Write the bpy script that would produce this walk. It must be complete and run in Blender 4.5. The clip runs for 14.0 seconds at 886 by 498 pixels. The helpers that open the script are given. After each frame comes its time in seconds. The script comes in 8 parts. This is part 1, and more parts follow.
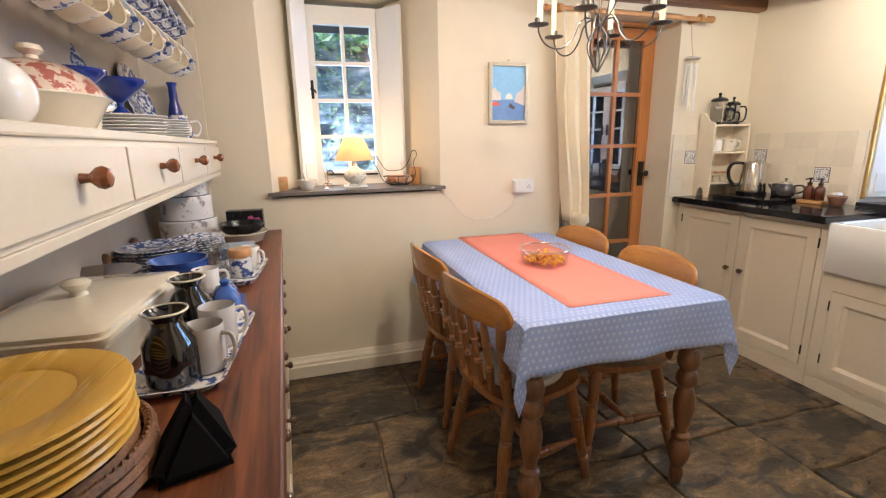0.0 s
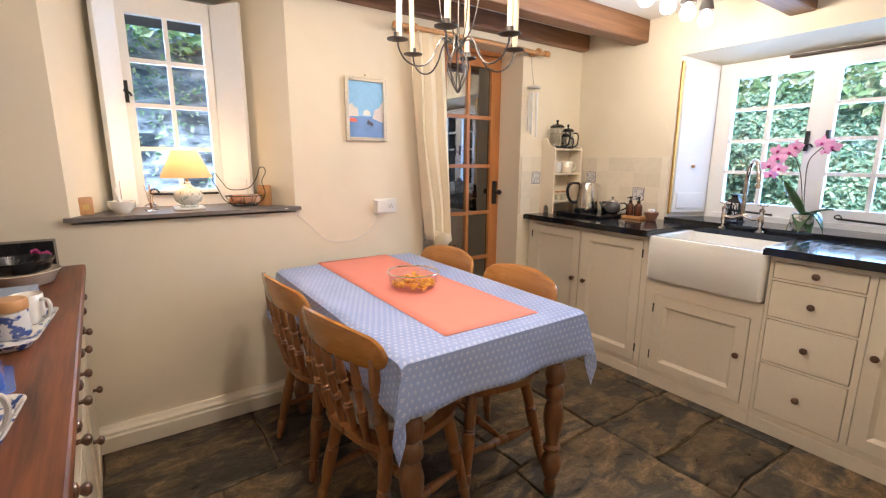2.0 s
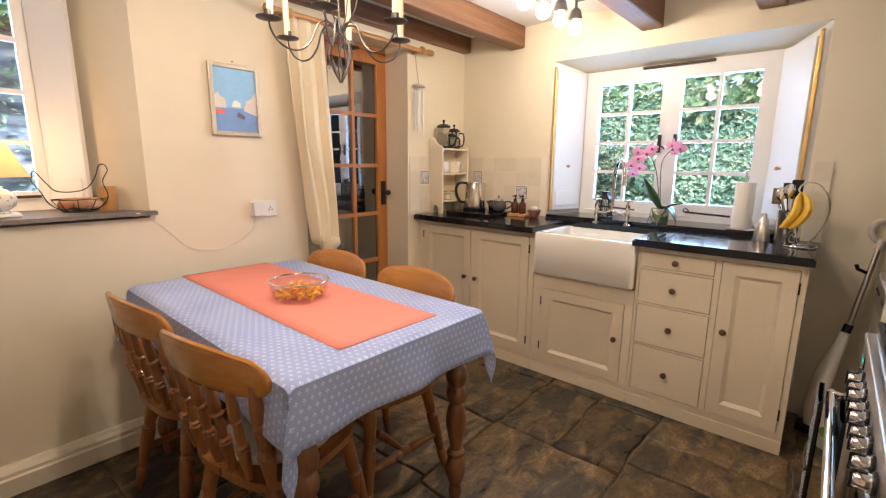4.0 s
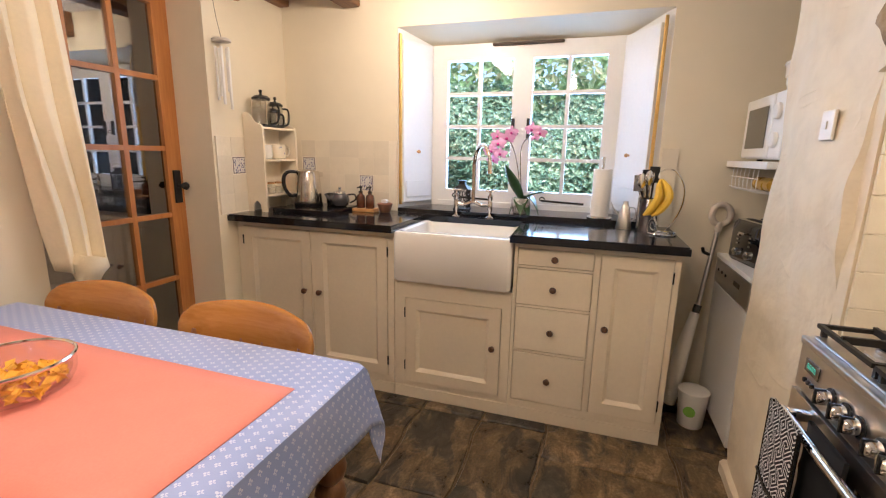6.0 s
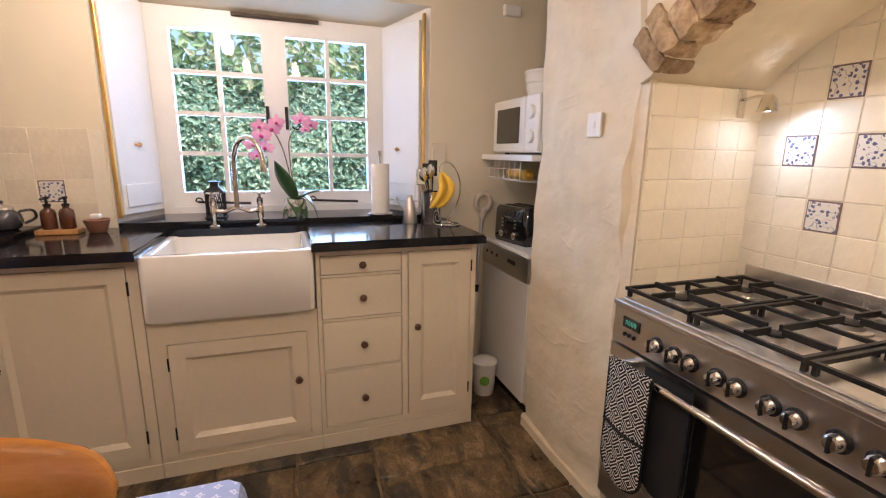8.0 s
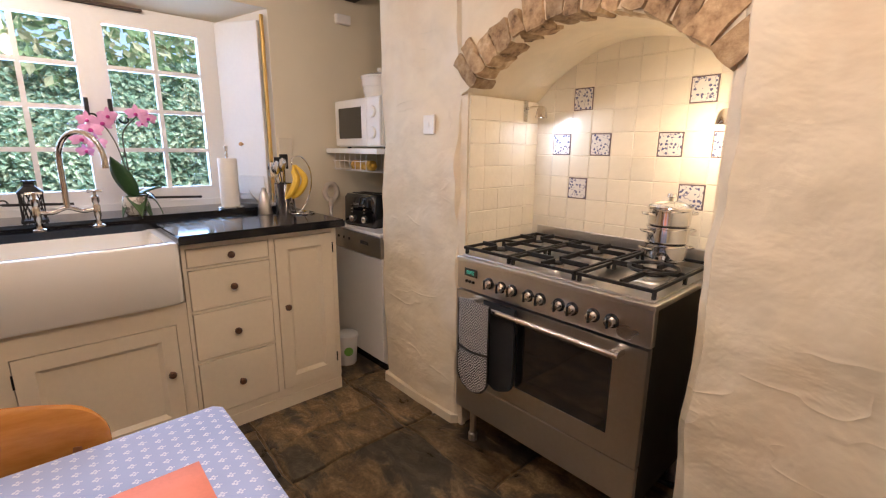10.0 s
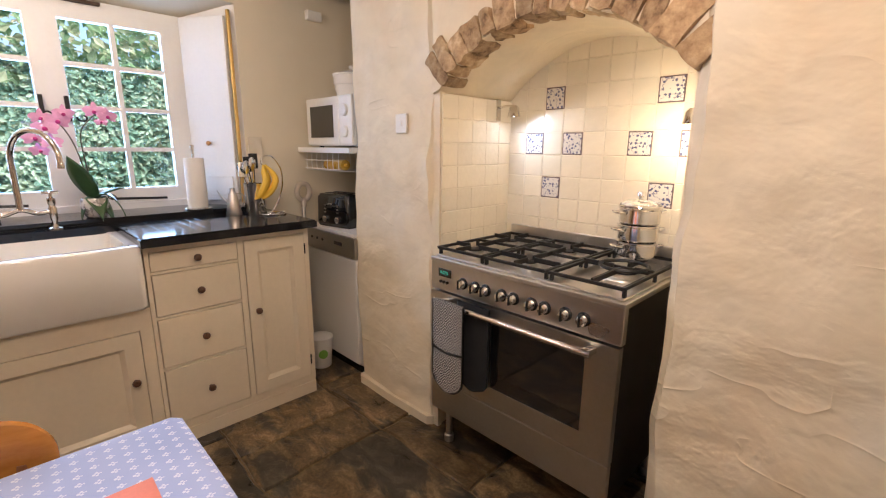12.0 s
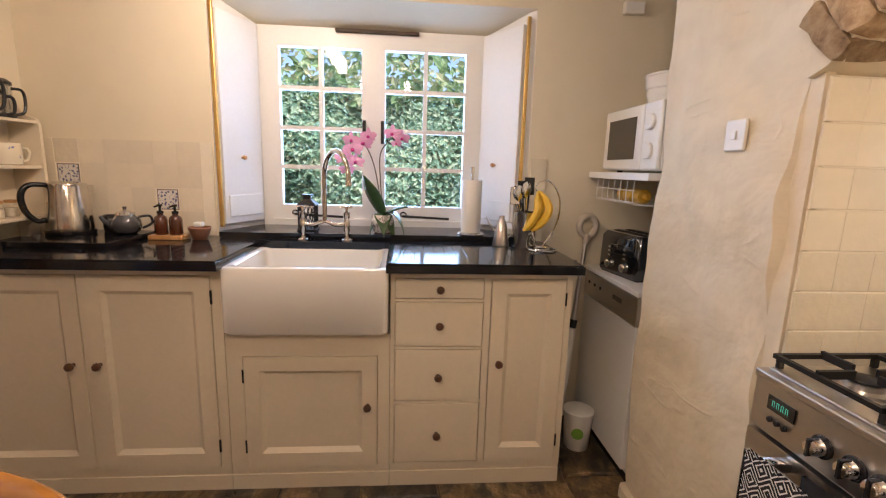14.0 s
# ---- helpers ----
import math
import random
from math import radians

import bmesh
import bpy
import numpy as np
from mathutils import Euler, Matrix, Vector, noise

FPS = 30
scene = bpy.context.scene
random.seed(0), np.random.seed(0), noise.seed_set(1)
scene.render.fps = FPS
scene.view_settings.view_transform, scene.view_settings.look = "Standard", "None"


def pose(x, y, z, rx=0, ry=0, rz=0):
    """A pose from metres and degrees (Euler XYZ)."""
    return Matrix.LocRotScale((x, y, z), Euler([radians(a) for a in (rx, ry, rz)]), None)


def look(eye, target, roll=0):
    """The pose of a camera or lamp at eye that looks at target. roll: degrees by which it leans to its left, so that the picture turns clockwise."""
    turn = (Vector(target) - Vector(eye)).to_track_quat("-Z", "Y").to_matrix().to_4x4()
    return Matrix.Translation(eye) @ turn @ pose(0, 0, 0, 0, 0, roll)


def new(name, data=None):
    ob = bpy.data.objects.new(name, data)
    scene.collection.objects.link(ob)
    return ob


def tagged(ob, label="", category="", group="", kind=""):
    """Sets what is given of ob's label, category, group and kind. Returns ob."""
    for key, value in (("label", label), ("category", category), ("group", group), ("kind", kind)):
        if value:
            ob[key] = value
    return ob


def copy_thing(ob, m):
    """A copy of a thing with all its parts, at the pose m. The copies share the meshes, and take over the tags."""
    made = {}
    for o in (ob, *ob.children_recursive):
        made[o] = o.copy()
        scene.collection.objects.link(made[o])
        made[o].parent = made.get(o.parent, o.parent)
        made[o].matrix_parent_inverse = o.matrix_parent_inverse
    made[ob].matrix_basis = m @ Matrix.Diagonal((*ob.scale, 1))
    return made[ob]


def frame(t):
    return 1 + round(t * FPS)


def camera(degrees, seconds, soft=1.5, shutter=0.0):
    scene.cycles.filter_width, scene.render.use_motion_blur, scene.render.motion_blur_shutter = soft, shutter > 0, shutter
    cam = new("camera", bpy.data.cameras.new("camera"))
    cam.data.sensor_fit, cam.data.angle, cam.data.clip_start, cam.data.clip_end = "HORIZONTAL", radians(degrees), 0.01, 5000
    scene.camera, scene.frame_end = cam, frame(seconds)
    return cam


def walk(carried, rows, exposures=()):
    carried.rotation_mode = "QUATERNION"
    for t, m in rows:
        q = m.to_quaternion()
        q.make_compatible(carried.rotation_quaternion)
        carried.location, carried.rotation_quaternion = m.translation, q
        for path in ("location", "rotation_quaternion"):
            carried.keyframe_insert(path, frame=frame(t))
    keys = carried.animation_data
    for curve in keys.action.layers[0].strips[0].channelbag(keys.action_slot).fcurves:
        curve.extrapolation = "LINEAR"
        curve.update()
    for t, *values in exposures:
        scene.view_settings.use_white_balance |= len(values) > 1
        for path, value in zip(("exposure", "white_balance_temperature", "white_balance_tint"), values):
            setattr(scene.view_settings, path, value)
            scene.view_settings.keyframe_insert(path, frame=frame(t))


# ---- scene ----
cam = camera(89.5, 14.0, soft=1.2)
PATH = [
    (0, (0.102, 0.092, 1.282), (0.647, 1.961, 0.826), -1.0),
    (0.5, (0.118, 0.165, 1.293), (0.786, 2.0, 0.86), -0.7),
    (1, (0.142, 0.204, 1.298), (0.956, 1.984, 0.886), -0.4),
    (1.5, (0.138, 0.215, 1.301), (1.109, 1.917, 0.899), -0.1),
    (2, (0.134, 0.23, 1.289), (1.248, 1.845, 0.9), 0.3),
    (2.5, (0.144, 0.229, 1.29), (1.365, 1.766, 0.905), 0.3),
    (3, (0.153, 0.233, 1.284), (1.463, 1.696, 0.906), 0.4),
    (5.5, (0.417, 0.61, 1.251), (2.184, 1.456, 0.848), 0.9),
    (6, (0.553, 0.727, 1.248), (2.413, 1.333, 0.833), 1.1),
    (6.5, (0.658, 0.807, 1.249), (2.589, 1.111, 0.828), 1.2),
    (7, (0.784, 0.921, 1.262), (2.74, 0.905, 0.842), 1.3),
    (7.5, (0.823, 1.011, 1.253), (2.747, 0.663, 0.833), 0.9),
    (8, (0.772, 1.105, 1.244), (2.623, 0.474, 0.825), 0.9),
    (8.5, (0.706, 1.201, 1.253), (2.454, 0.325, 0.831), 0.8),
    (9, (0.648, 1.303, 1.245), (2.288, 0.236, 0.831), 0.8),
    (11.3, (0.522, 1.428, 1.241), (1.868, 0.024, 0.777), 0.4),
    (11.5, (0.525, 1.426, 1.243), (1.872, 0.023, 0.780), 0.4),
    (12, (0.560, 1.378, 1.243), (1.942, 0.012, 0.806), 0.5),
    (12.5, (0.619, 1.268, 1.234), (2.126, 0.014, 0.837), 0.9),
    (13, (0.679, 1.172, 1.228), (2.377, 0.18, 0.862), 1.3),
    (13.5, (0.813, 1.061, 1.239), (2.68, 0.442, 0.88), 1.7),
    (14, (0.95, 0.972, 1.239), (2.912, 0.813, 0.883), 1.7),
]
EXPOSURES = [(0, 1.2, 5120, 9), (1, 1.2, 4980, 10), (3, 1.1, 5560, 12), (6.5, 1.0, 5650, 16), (9, 0.83, 5750, 20), (12, 0.9, 5680, 17), (13, 0.95, 5400, 18), (14, 0.77, 5950, 19)]
walk(cam, [(t, look(eye, target, roll)) for t, eye, target, roll in PATH], EXPOSURES)

# ---- light ----
world = bpy.data.worlds.new("world")
scene.world = world
world.use_nodes = True
wn = world.node_tree
sky = wn.nodes.new("ShaderNodeTexSky")
sky.sky_type = "NISHITA"
sky.sun_disc = False
sky.sun_elevation, sky.sun_rotation = radians(62), radians(229)
wn.nodes["Background"].inputs[1].default_value = 0.15
wn.links.new(sky.outputs[0], wn.nodes["Background"].inputs[0])

WARM = (1.0, 0.76, 0.51)


def lamp(name, kind, energy, colour, m, size=0.05, spot=None, size_y=None):
    d = bpy.data.lights.new(name, kind)
    d.energy, d.color = energy, colour
    if kind == "AREA":
        d.size = size
        if size_y:
            d.shape, d.size_y = "RECTANGLE", size_y
    elif kind == "SUN":
        d.angle = size
    else:
        d.shadow_soft_size = size
    if spot:
        d.spot_size, d.spot_blend = radians(spot), 0.6
    ob = new(name, d)
    ob.matrix_world = m
    return ob


lamp("sun", "SUN", 5.0, (0.97, 0.98, 1.0), look((0, 0, 10), (3.5, 3.0, 1.1)), size=radians(12))
# daylight entering by the two windows
lamp("sky_east", "AREA", 13.0, (0.43, 0.67, 1.0), look((3.47, 1.15, 1.45), (2.0, 1.15, 1.2)), 0.95, size_y=0.8)
lamp("sky_north", "AREA", 1.6, (0.62, 0.80, 1.0), look((0.35, 3.03, 1.55), (0.4, 1.5, 1.2)), 0.3, size_y=0.8)
BULBS = [(2.06 + 0.172 * i, 1.475, 1.985) for i in range(4)]
for p in BULBS:
    lamp("spot_bulb", "POINT", 1.6, WARM, pose(p[0], p[1], p[2] - 0.04), 0.035)
# unseen fill lamps, added over the near part of the room
REAR_FILL = [(0.80, 1.00, 2.02), (0.80, 1.45, 2.02)]
for p in REAR_FILL:
    lamp("rear_bulb", "POINT", 9.0, WARM, pose(p[0], p[1], p[2] - 0.02), 0.04)
lamp("table_lamp_bulb", "POINT", 0.85, (1.0, 0.66, 0.34), pose(0.345, 2.73, 1.29), 0.025)
lamp("hob_lamp_cool", "SPOT", 0.9, (0.80, 0.90, 1.0), look((1.755, -0.225, 1.362), (1.60, -0.345, 1.20)), 0.02, spot=125)
lamp("hob_lamp_warm", "POINT", 1.5, (1.0, 0.76, 0.45), pose(1.095, -0.205, 1.300), 0.02)

# ---- materials ----


class Nodes:
    """A small builder of node materials."""

    def __init__(self, name):
        self.mat = bpy.data.materials.new(name)
        self.mat.use_nodes = True
        self.t = self.mat.node_tree
        self.b = self.t.nodes["Principled BSDF"]
        self.co = self.t.nodes.new("ShaderNodeTexCoord")

    def node(self, kind):
        return self.t.nodes.new(kind)

    def put(self, sock, v):
        if isinstance(v, bpy.types.NodeSocket):
            self.t.links.new(v, sock)
        else:
            sock.default_value = v

    def mapped(self, scale=(1, 1, 1), rot=(0, 0, 0), space="Object"):
        m = self.node("ShaderNodeMapping")
        self.t.links.new(self.co.outputs[space], m.inputs[0])
        m.inputs["Scale"].default_value = scale
        m.inputs["Rotation"].default_value = [radians(a) for a in rot]
        return m.outputs[0]

    def noise(self, scale, detail=4, rough=0.55, vec=None, distort=0.0):
        n = self.node("ShaderNodeTexNoise")
        n.inputs["Scale"].default_value = scale
        n.inputs["Detail"].default_value = detail
        n.inputs["Roughness"].default_value = rough
        n.inputs["Distortion"].default_value = distort
        self.put(n.inputs["Vector"], vec if vec is not None else self.co.outputs["Object"])
        return n.outputs["Fac"]

    def ramp(self, fac, *stops):
        r = self.node("ShaderNodeValToRGB")
        self.put(r.inputs[0], fac)
        el = r.color_ramp.elements
        while len(el) < len(stops):
            el.new(0.5)
        for e, (p, c) in zip(el, stops):
            e.position = p
            e.color = (*c, 1) if not isinstance(c, float) else (c, c, c, 1)
        return r.outputs[0]

    def mix(self, fac, a, b, blend="MIX"):
        m = self.node("ShaderNodeMix")
        m.data_type, m.blend_type = "RGBA", blend
        self.put(m.inputs[0], fac)
        for s, v in ((m.inputs[6], a), (m.inputs[7], b)):
            self.put(s, (*v, 1) if isinstance(v, tuple) and len(v) == 3 else v)
        return m.outputs[2]

    def math(self, op, a, b=0.0, c=0.0):
        m = self.node("ShaderNodeMath")
        m.operation = op
        self.put(m.inputs[0], a)
        self.put(m.inputs[1], b)
        self.put(m.inputs[2], c)
        return m.outputs[0]

    def sep(self, v):
        s = self.node("ShaderNodeSeparateXYZ")
        self.t.links.new(v, s.inputs[0])
        return s.outputs

    def bump(self, h, dist=0.002, strength=0.5):
        b = self.node("ShaderNodeBump")
        b.inputs["Strength"].default_value = strength
        b.inputs["Distance"].default_value = dist
        self.put(b.inputs["Height"], h)
        self.t.links.new(b.outputs[0], self.b.inputs["Normal"])

    def done(self, colour=None, rough=0.5, metal=0.0, **more):
        if colour is not None:
            self.put(self.b.inputs["Base Color"], (*colour, 1) if isinstance(colour, tuple) else colour)
        self.put(self.b.inputs["Roughness"], rough)
        self.b.inputs["Metallic"].default_value = metal
        for k, v in more.items():
            self.b.inputs[k.replace("_", " ")].default_value = v
        return self.mat


def simple(name, c, rough=0.5, metal=0.0, vary=0.12, scale=18.0, bump=0.0, **more):
    n = Nodes(name)
    big = n.noise(scale * 0.2, 3)
    fine = n.noise(scale * 3, 5)
    f = n.math("MULTIPLY_ADD", fine, 0.5, n.math("MULTIPLY", big, 0.5))
    lo = tuple(v * (1 - vary) for v in c)
    hi = tuple(min(1.0, v * (1 + vary)) for v in c)
    col = n.ramp(f, (0.3, lo), (0.7, hi))
    if bump:
        n.bump(fine, bump, 0.4)
    r = n.math("MULTIPLY_ADD", big, 0.15, rough - 0.07)
    return n.done(col, r, metal, **more)


def plaster(name, c, rough=0.8, bump=0.004, stain=None):
    n = Nodes(name)
    big = n.noise(1.3, 4)
    mid = n.noise(9, 5)
    fine = n.noise(120, 3)
    col = n.ramp(n.math("MULTIPLY_ADD", mid, 0.35, n.math("MULTIPLY", big, 0.65)), (0.3, tuple(v * 0.95 for v in c)), (0.7, tuple(min(1, v * 1.03) for v in c)))
    if stain:
        s = n.ramp(n.noise(3.5, 6, 0.6), (0.56, 0.0), (0.75, 0.6))
        col = n.mix(s, col, stain)
    n.bump(n.math("MULTIPLY_ADD", fine, 0.12, n.math("MULTIPLY_ADD", mid, 0.5, big)), bump, 0.5)
    return n.done(col, rough)


def limewash(name, c):
    """Old hand-trowelled plaster: broad hollows, sharp trowel creases, warm and chalky stains."""
    n = Nodes(name)
    v = n.mapped((0.9, 0.9, 1.2), (0, 24, 0))
    big = n.noise(4.2, 4, 0.5, v, 0.3)
    mid = n.noise(11.0, 5, 0.55, v, 0.5)
    crease = n.mapped((0.8, 0.8, 2.0), (0, 14, 0))
    line = n.math("ABSOLUTE", n.math("MULTIPLY_ADD", n.noise(3.0, 1.5, 0.45, crease, 0.5), 2.0, -1.0))
    ridge = n.math("POWER", n.math("SUBTRACT", 1.0, line), 30.0)
    where = n.ramp(n.noise(5.0, 2, 0.5, v), (0.53, 0.0), (0.60, 1.0))
    ridge = n.math("MULTIPLY", ridge, where)
    col = n.ramp(mid, (0.3, tuple(q * 0.94 for q in c)), (0.7, tuple(min(1, q * 1.04) for q in c)))
    col = n.mix(n.ramp(n.noise(2.3, 5, 0.6, n.mapped((1.3, 1.3, 0.7))), (0.50, 0.0), (0.72, 0.55)), col, (0.70, 0.53, 0.33))
    col = n.mix(n.ramp(n.noise(1.7, 4, 0.6, n.mapped((1.0, 1.0, 0.8), (40, 0, 10))), (0.52, 0.0), (0.68, 0.45)), col, (0.85, 0.80, 0.70))
    col = n.mix(n.ramp(n.noise(38, 4, 0.7), (0.70, 0.0), (0.80, 0.45)), col, (0.50, 0.38, 0.25))
    h = n.math("MULTIPLY_ADD", ridge, 0.16, n.math("MULTIPLY_ADD", mid, 0.15, n.math("MULTIPLY", big, 1.4)))
    n.bump(h, 0.030, 0.55)
    return n.done(col, 0.7)


def wood(name, dark, light, rough=0.4, scale=1.0, axis=0, coat=0.0, knots=False):
    n = Nodes(name)
    s = [28.0 * scale] * 3
    s[axis] = 2.2 * scale
    v = n.mapped(tuple(s))
    grain = n.noise(1.0, 6, 0.6, v, 0.6)
    s2 = [120.0 * scale] * 3
    s2[axis] = 5.0 * scale
    fine = n.noise(1.0, 3, 0.6, n.mapped(tuple(s2)))
    f = n.math("MULTIPLY_ADD", fine, 0.35, n.math("MULTIPLY", grain, 0.65))
    col = n.ramp(f, (0.32, dark), (0.68, light))
    if knots:
        k = n.noise(5 * scale, 2, 0.5, n.mapped((1.6 if axis != 0 else 0.7, 1.6 if axis != 1 else 0.7, 1.6)))
        col = n.mix(n.ramp(k, (0.66, 0.0), (0.76, 0.8)), col, tuple(v * 0.5 for v in dark))
    n.bump(f, 0.0012, 0.35)
    return n.done(col, n.math("MULTIPLY_ADD", grain, 0.2, rough - 0.1), 0.0, Coat_Weight=coat, Coat_Roughness=0.2)


def tint(n, col, amount=0.25):
    """Varies a colour from piece to piece."""
    oi = n.node("ShaderNodeObjectInfo")
    r = n.math("MULTIPLY_ADD", oi.outputs["Random"], amount * 2, 1 - amount)
    hsv = n.node("ShaderNodeHueSaturation")
    n.put(hsv.inputs["Value"], r)
    n.put(hsv.inputs["Color"], col)
    return hsv.outputs[0]


def slate_flag():
    """Riven slate: near-black blue-grey, with ochre sheets where layers have split away."""
    n = Nodes("slate_flag")
    oi = n.node("ShaderNodeObjectInfo")
    off = n.node("ShaderNodeVectorMath")
    off.operation = "MULTIPLY_ADD"
    n.put(off.inputs[0], oi.outputs["Random"])
    off.inputs[1].default_value = (7, 11, 5)
    n.t.links.new(n.co.outputs["Object"], off.inputs[2])
    st = n.node("ShaderNodeMapping")
    n.t.links.new(off.outputs[0], st.inputs[0])
    st.inputs["Scale"].default_value = (1.0, 1.7, 1.0)
    st.inputs["Rotation"].default_value = (0, 0, radians(24))
    big = n.noise(2.1, 5, 0.55, st.outputs[0], 1.1)
    mid = n.noise(7.5, 6, 0.65, st.outputs[0], 0.7)
    fine = n.noise(85, 4, 0.65)
    # steps where one layer ends and the next begins
    steps = n.math("MULTIPLY_ADD", mid, 0.22, n.math("MULTIPLY", big, 1.0))
    lay = n.math("MULTIPLY", steps, 9.0)
    edge = n.math("SMOOTH_MIN", n.math("FRACT", lay), 0.5, 0.12)
    terrace = n.math("ADD", n.math("FLOOR", lay), n.math("MULTIPLY", edge, 2.0))
    grey = n.ramp(mid, (0.33, (0.017, 0.0145, 0.011)), (0.50, (0.046, 0.039, 0.028)), (0.66, (0.105, 0.086, 0.058)))
    ochre = n.ramp(n.math("MULTIPLY_ADD", fine, 0.3, n.math("MULTIPLY", mid, 0.7)), (0.36, (0.036, 0.024, 0.012)), (0.52, (0.150, 0.100, 0.048)), (0.66, (0.34, 0.24, 0.125)))
    col = n.mix(n.ramp(steps, (0.55, 0.0), (0.61, 0.95)), grey, ochre)
    col = n.mix(n.ramp(n.noise(3.3, 5, 0.7, n.mapped((1, 1, 1), (0, 0, 50))), (0.58, 0.0), (0.72, 0.6)), col, (0.030, 0.024, 0.018))
    col = tint(n, col, 0.28)
    n.bump(n.math("MULTIPLY_ADD", fine, 0.10, n.math("MULTIPLY_ADD", terrace, 0.20, n.math("MULTIPLY", mid, 0.8))), 0.009, 0.65)
    return n.done(col, n.math("MULTIPLY_ADD", mid, 0.40, 0.14), 0.0)


def cloth_blue():
    """Pale blue cotton with staggered white sprigs, by the cloth's own weave coordinates."""
    n = Nodes("cloth_blue")
    u, v, _ = n.sep(n.co.outputs["UV"])
    su, sv = n.math("MULTIPLY", u, 46.0), n.math("MULTIPLY", v, 46.0)
    row = n.math("FLOOR", sv)
    su2 = n.math("MULTIPLY_ADD", n.math("MODULO", row, 2.0), 0.5, su)
    fu = n.math("SUBTRACT", n.math("FRACT", su2), 0.5)
    fv = n.math("SUBTRACT", n.math("FRACT", sv), 0.5)
    marks = None
    for cx, cy, r in ((0, 0.15, 0.115), (-0.16, -0.02, 0.095), (0.16, -0.02, 0.095), (0, -0.12, 0.07), (0, -0.25, 0.055)):
        dx, dy = n.math("SUBTRACT", fu, cx), n.math("SUBTRACT", fv, cy)
        d = n.math("SQRT", n.math("ADD", n.math("MULTIPLY", dx, dx), n.math("MULTIPLY", dy, dy)))
        m = n.math("LESS_THAN", d, r)
        marks = m if marks is None else n.math("MAXIMUM", marks, m)
    base = n.ramp(n.noise(6, 4), (0.3, (0.29, 0.365, 0.65)), (0.7, (0.35, 0.425, 0.71)))
    col = n.mix(n.math("MULTIPLY", marks, 0.65), base, (0.76, 0.79, 0.88))
    n.bump(n.noise(500, 2), 0.0006, 0.4)
    return n.done(col, 0.75, 0.0, Sheen_Weight=0.2)


def glass(name, tintc=(1, 1, 1), rough=0.0):
    n = Nodes(name)
    return n.done(tintc, rough, 0.0, Transmission_Weight=1.0, IOR=1.45)


def pane_glass(name, gloss=0.10):
    """Window glass: clear, with a faint sheen."""
    m = bpy.data.materials.new(name)
    m.use_nodes = True
    t = m.node_tree
    t.nodes.clear()
    out = t.nodes.new("ShaderNodeOutputMaterial")
    mix = t.nodes.new("ShaderNodeMixShader")
    tr = t.nodes.new("ShaderNodeBsdfTransparent")
    gl = t.nodes.new("ShaderNodeBsdfGlossy")
    gl.inputs["Roughness"].default_value = 0.01
    lw = t.nodes.new("ShaderNodeFresnel")
    lw.inputs[0].default_value = 1.5
    mm = t.nodes.new("ShaderNodeMath")
    mm.operation = "MULTIPLY"
    mm.inputs[1].default_value = gloss * 10
    t.links.new(lw.outputs[0], mm.inputs[0])
    t.links.new(mm.outputs[0], mix.inputs[0])
    t.links.new(tr.outputs[0], mix.inputs[1])
    t.links.new(gl.outputs[0], mix.inputs[2])
    t.links.new(mix.outputs[0], out.inputs[0])
    return m


def thin_glass(name):
    """Blown glass too thin to bend the light: clear, with a faint even sheen."""
    m = bpy.data.materials.new(name)
    m.use_nodes = True
    t = m.node_tree
    t.nodes.clear()
    out = t.nodes.new("ShaderNodeOutputMaterial")
    mix = t.nodes.new("ShaderNodeMixShader")
    mix.inputs[0].default_value = 0.07
    tr = t.nodes.new("ShaderNodeBsdfTransparent")
    tr.inputs["Color"].default_value = (0.95, 0.95, 0.94, 1)
    gl = t.nodes.new("ShaderNodeBsdfGlossy")
    gl.inputs["Roughness"].default_value = 0.03
    t.links.new(tr.outputs[0], mix.inputs[1])
    t.links.new(gl.outputs[0], mix.inputs[2])
    t.links.new(mix.outputs[0], out.inputs[0])
    return m


def glow(name, c, strength):
    n = Nodes(name)
    n.b.inputs["Emission Color"].default_value = (*c, 1)
    n.b.inputs["Emission Strength"].default_value = strength
    return n.done(c, 0.4)


M = {}
M["wall"] = plaster("wall_cream", (0.77, 0.69, 0.525))
M["rough_wall"] = limewash("limewash", (0.76, 0.66, 0.48))
M["white_reveal"] = plaster("white_reveal", (0.82, 0.80, 0.76), 0.7)
M["ceiling"] = plaster("ceiling_white", (0.82, 0.80, 0.76))
M["white_paint"] = simple("white_paint", (0.84, 0.83, 0.80), 0.35, vary=0.03, bump=0.0004)
M["cream_paint"] = simple("cream_paint", (0.78, 0.685, 0.52), 0.42, vary=0.04, bump=0.0006)
M["dresser_paint"] = simple("dresser_paint", (0.70, 0.62, 0.48), 0.42, vary=0.04, bump=0.0006)
M["skirting"] = simple("skirting_paint", (0.80, 0.73, 0.58), 0.4, vary=0.03)
M["flag"] = slate_flag()
M["grout"] = simple("grout", (0.16, 0.115, 0.068), 0.9, vary=0.75, scale=16, bump=0.002)
M["beam"] = wood("beam_oak", (0.13, 0.055, 0.022), (0.30, 0.15, 0.065), 0.5, 0.6, 0, knots=True)
M["lintel"] = wood("lintel_dark", (0.03, 0.015, 0.008), (0.08, 0.045, 0.02), 0.6, 0.7, 0)
M["pine"] = wood("pine", (0.42, 0.20, 0.065), (0.62, 0.34, 0.13), 0.35, 1.0, 2, 0.2)
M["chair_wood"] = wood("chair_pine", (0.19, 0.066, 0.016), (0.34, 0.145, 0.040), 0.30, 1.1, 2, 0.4)
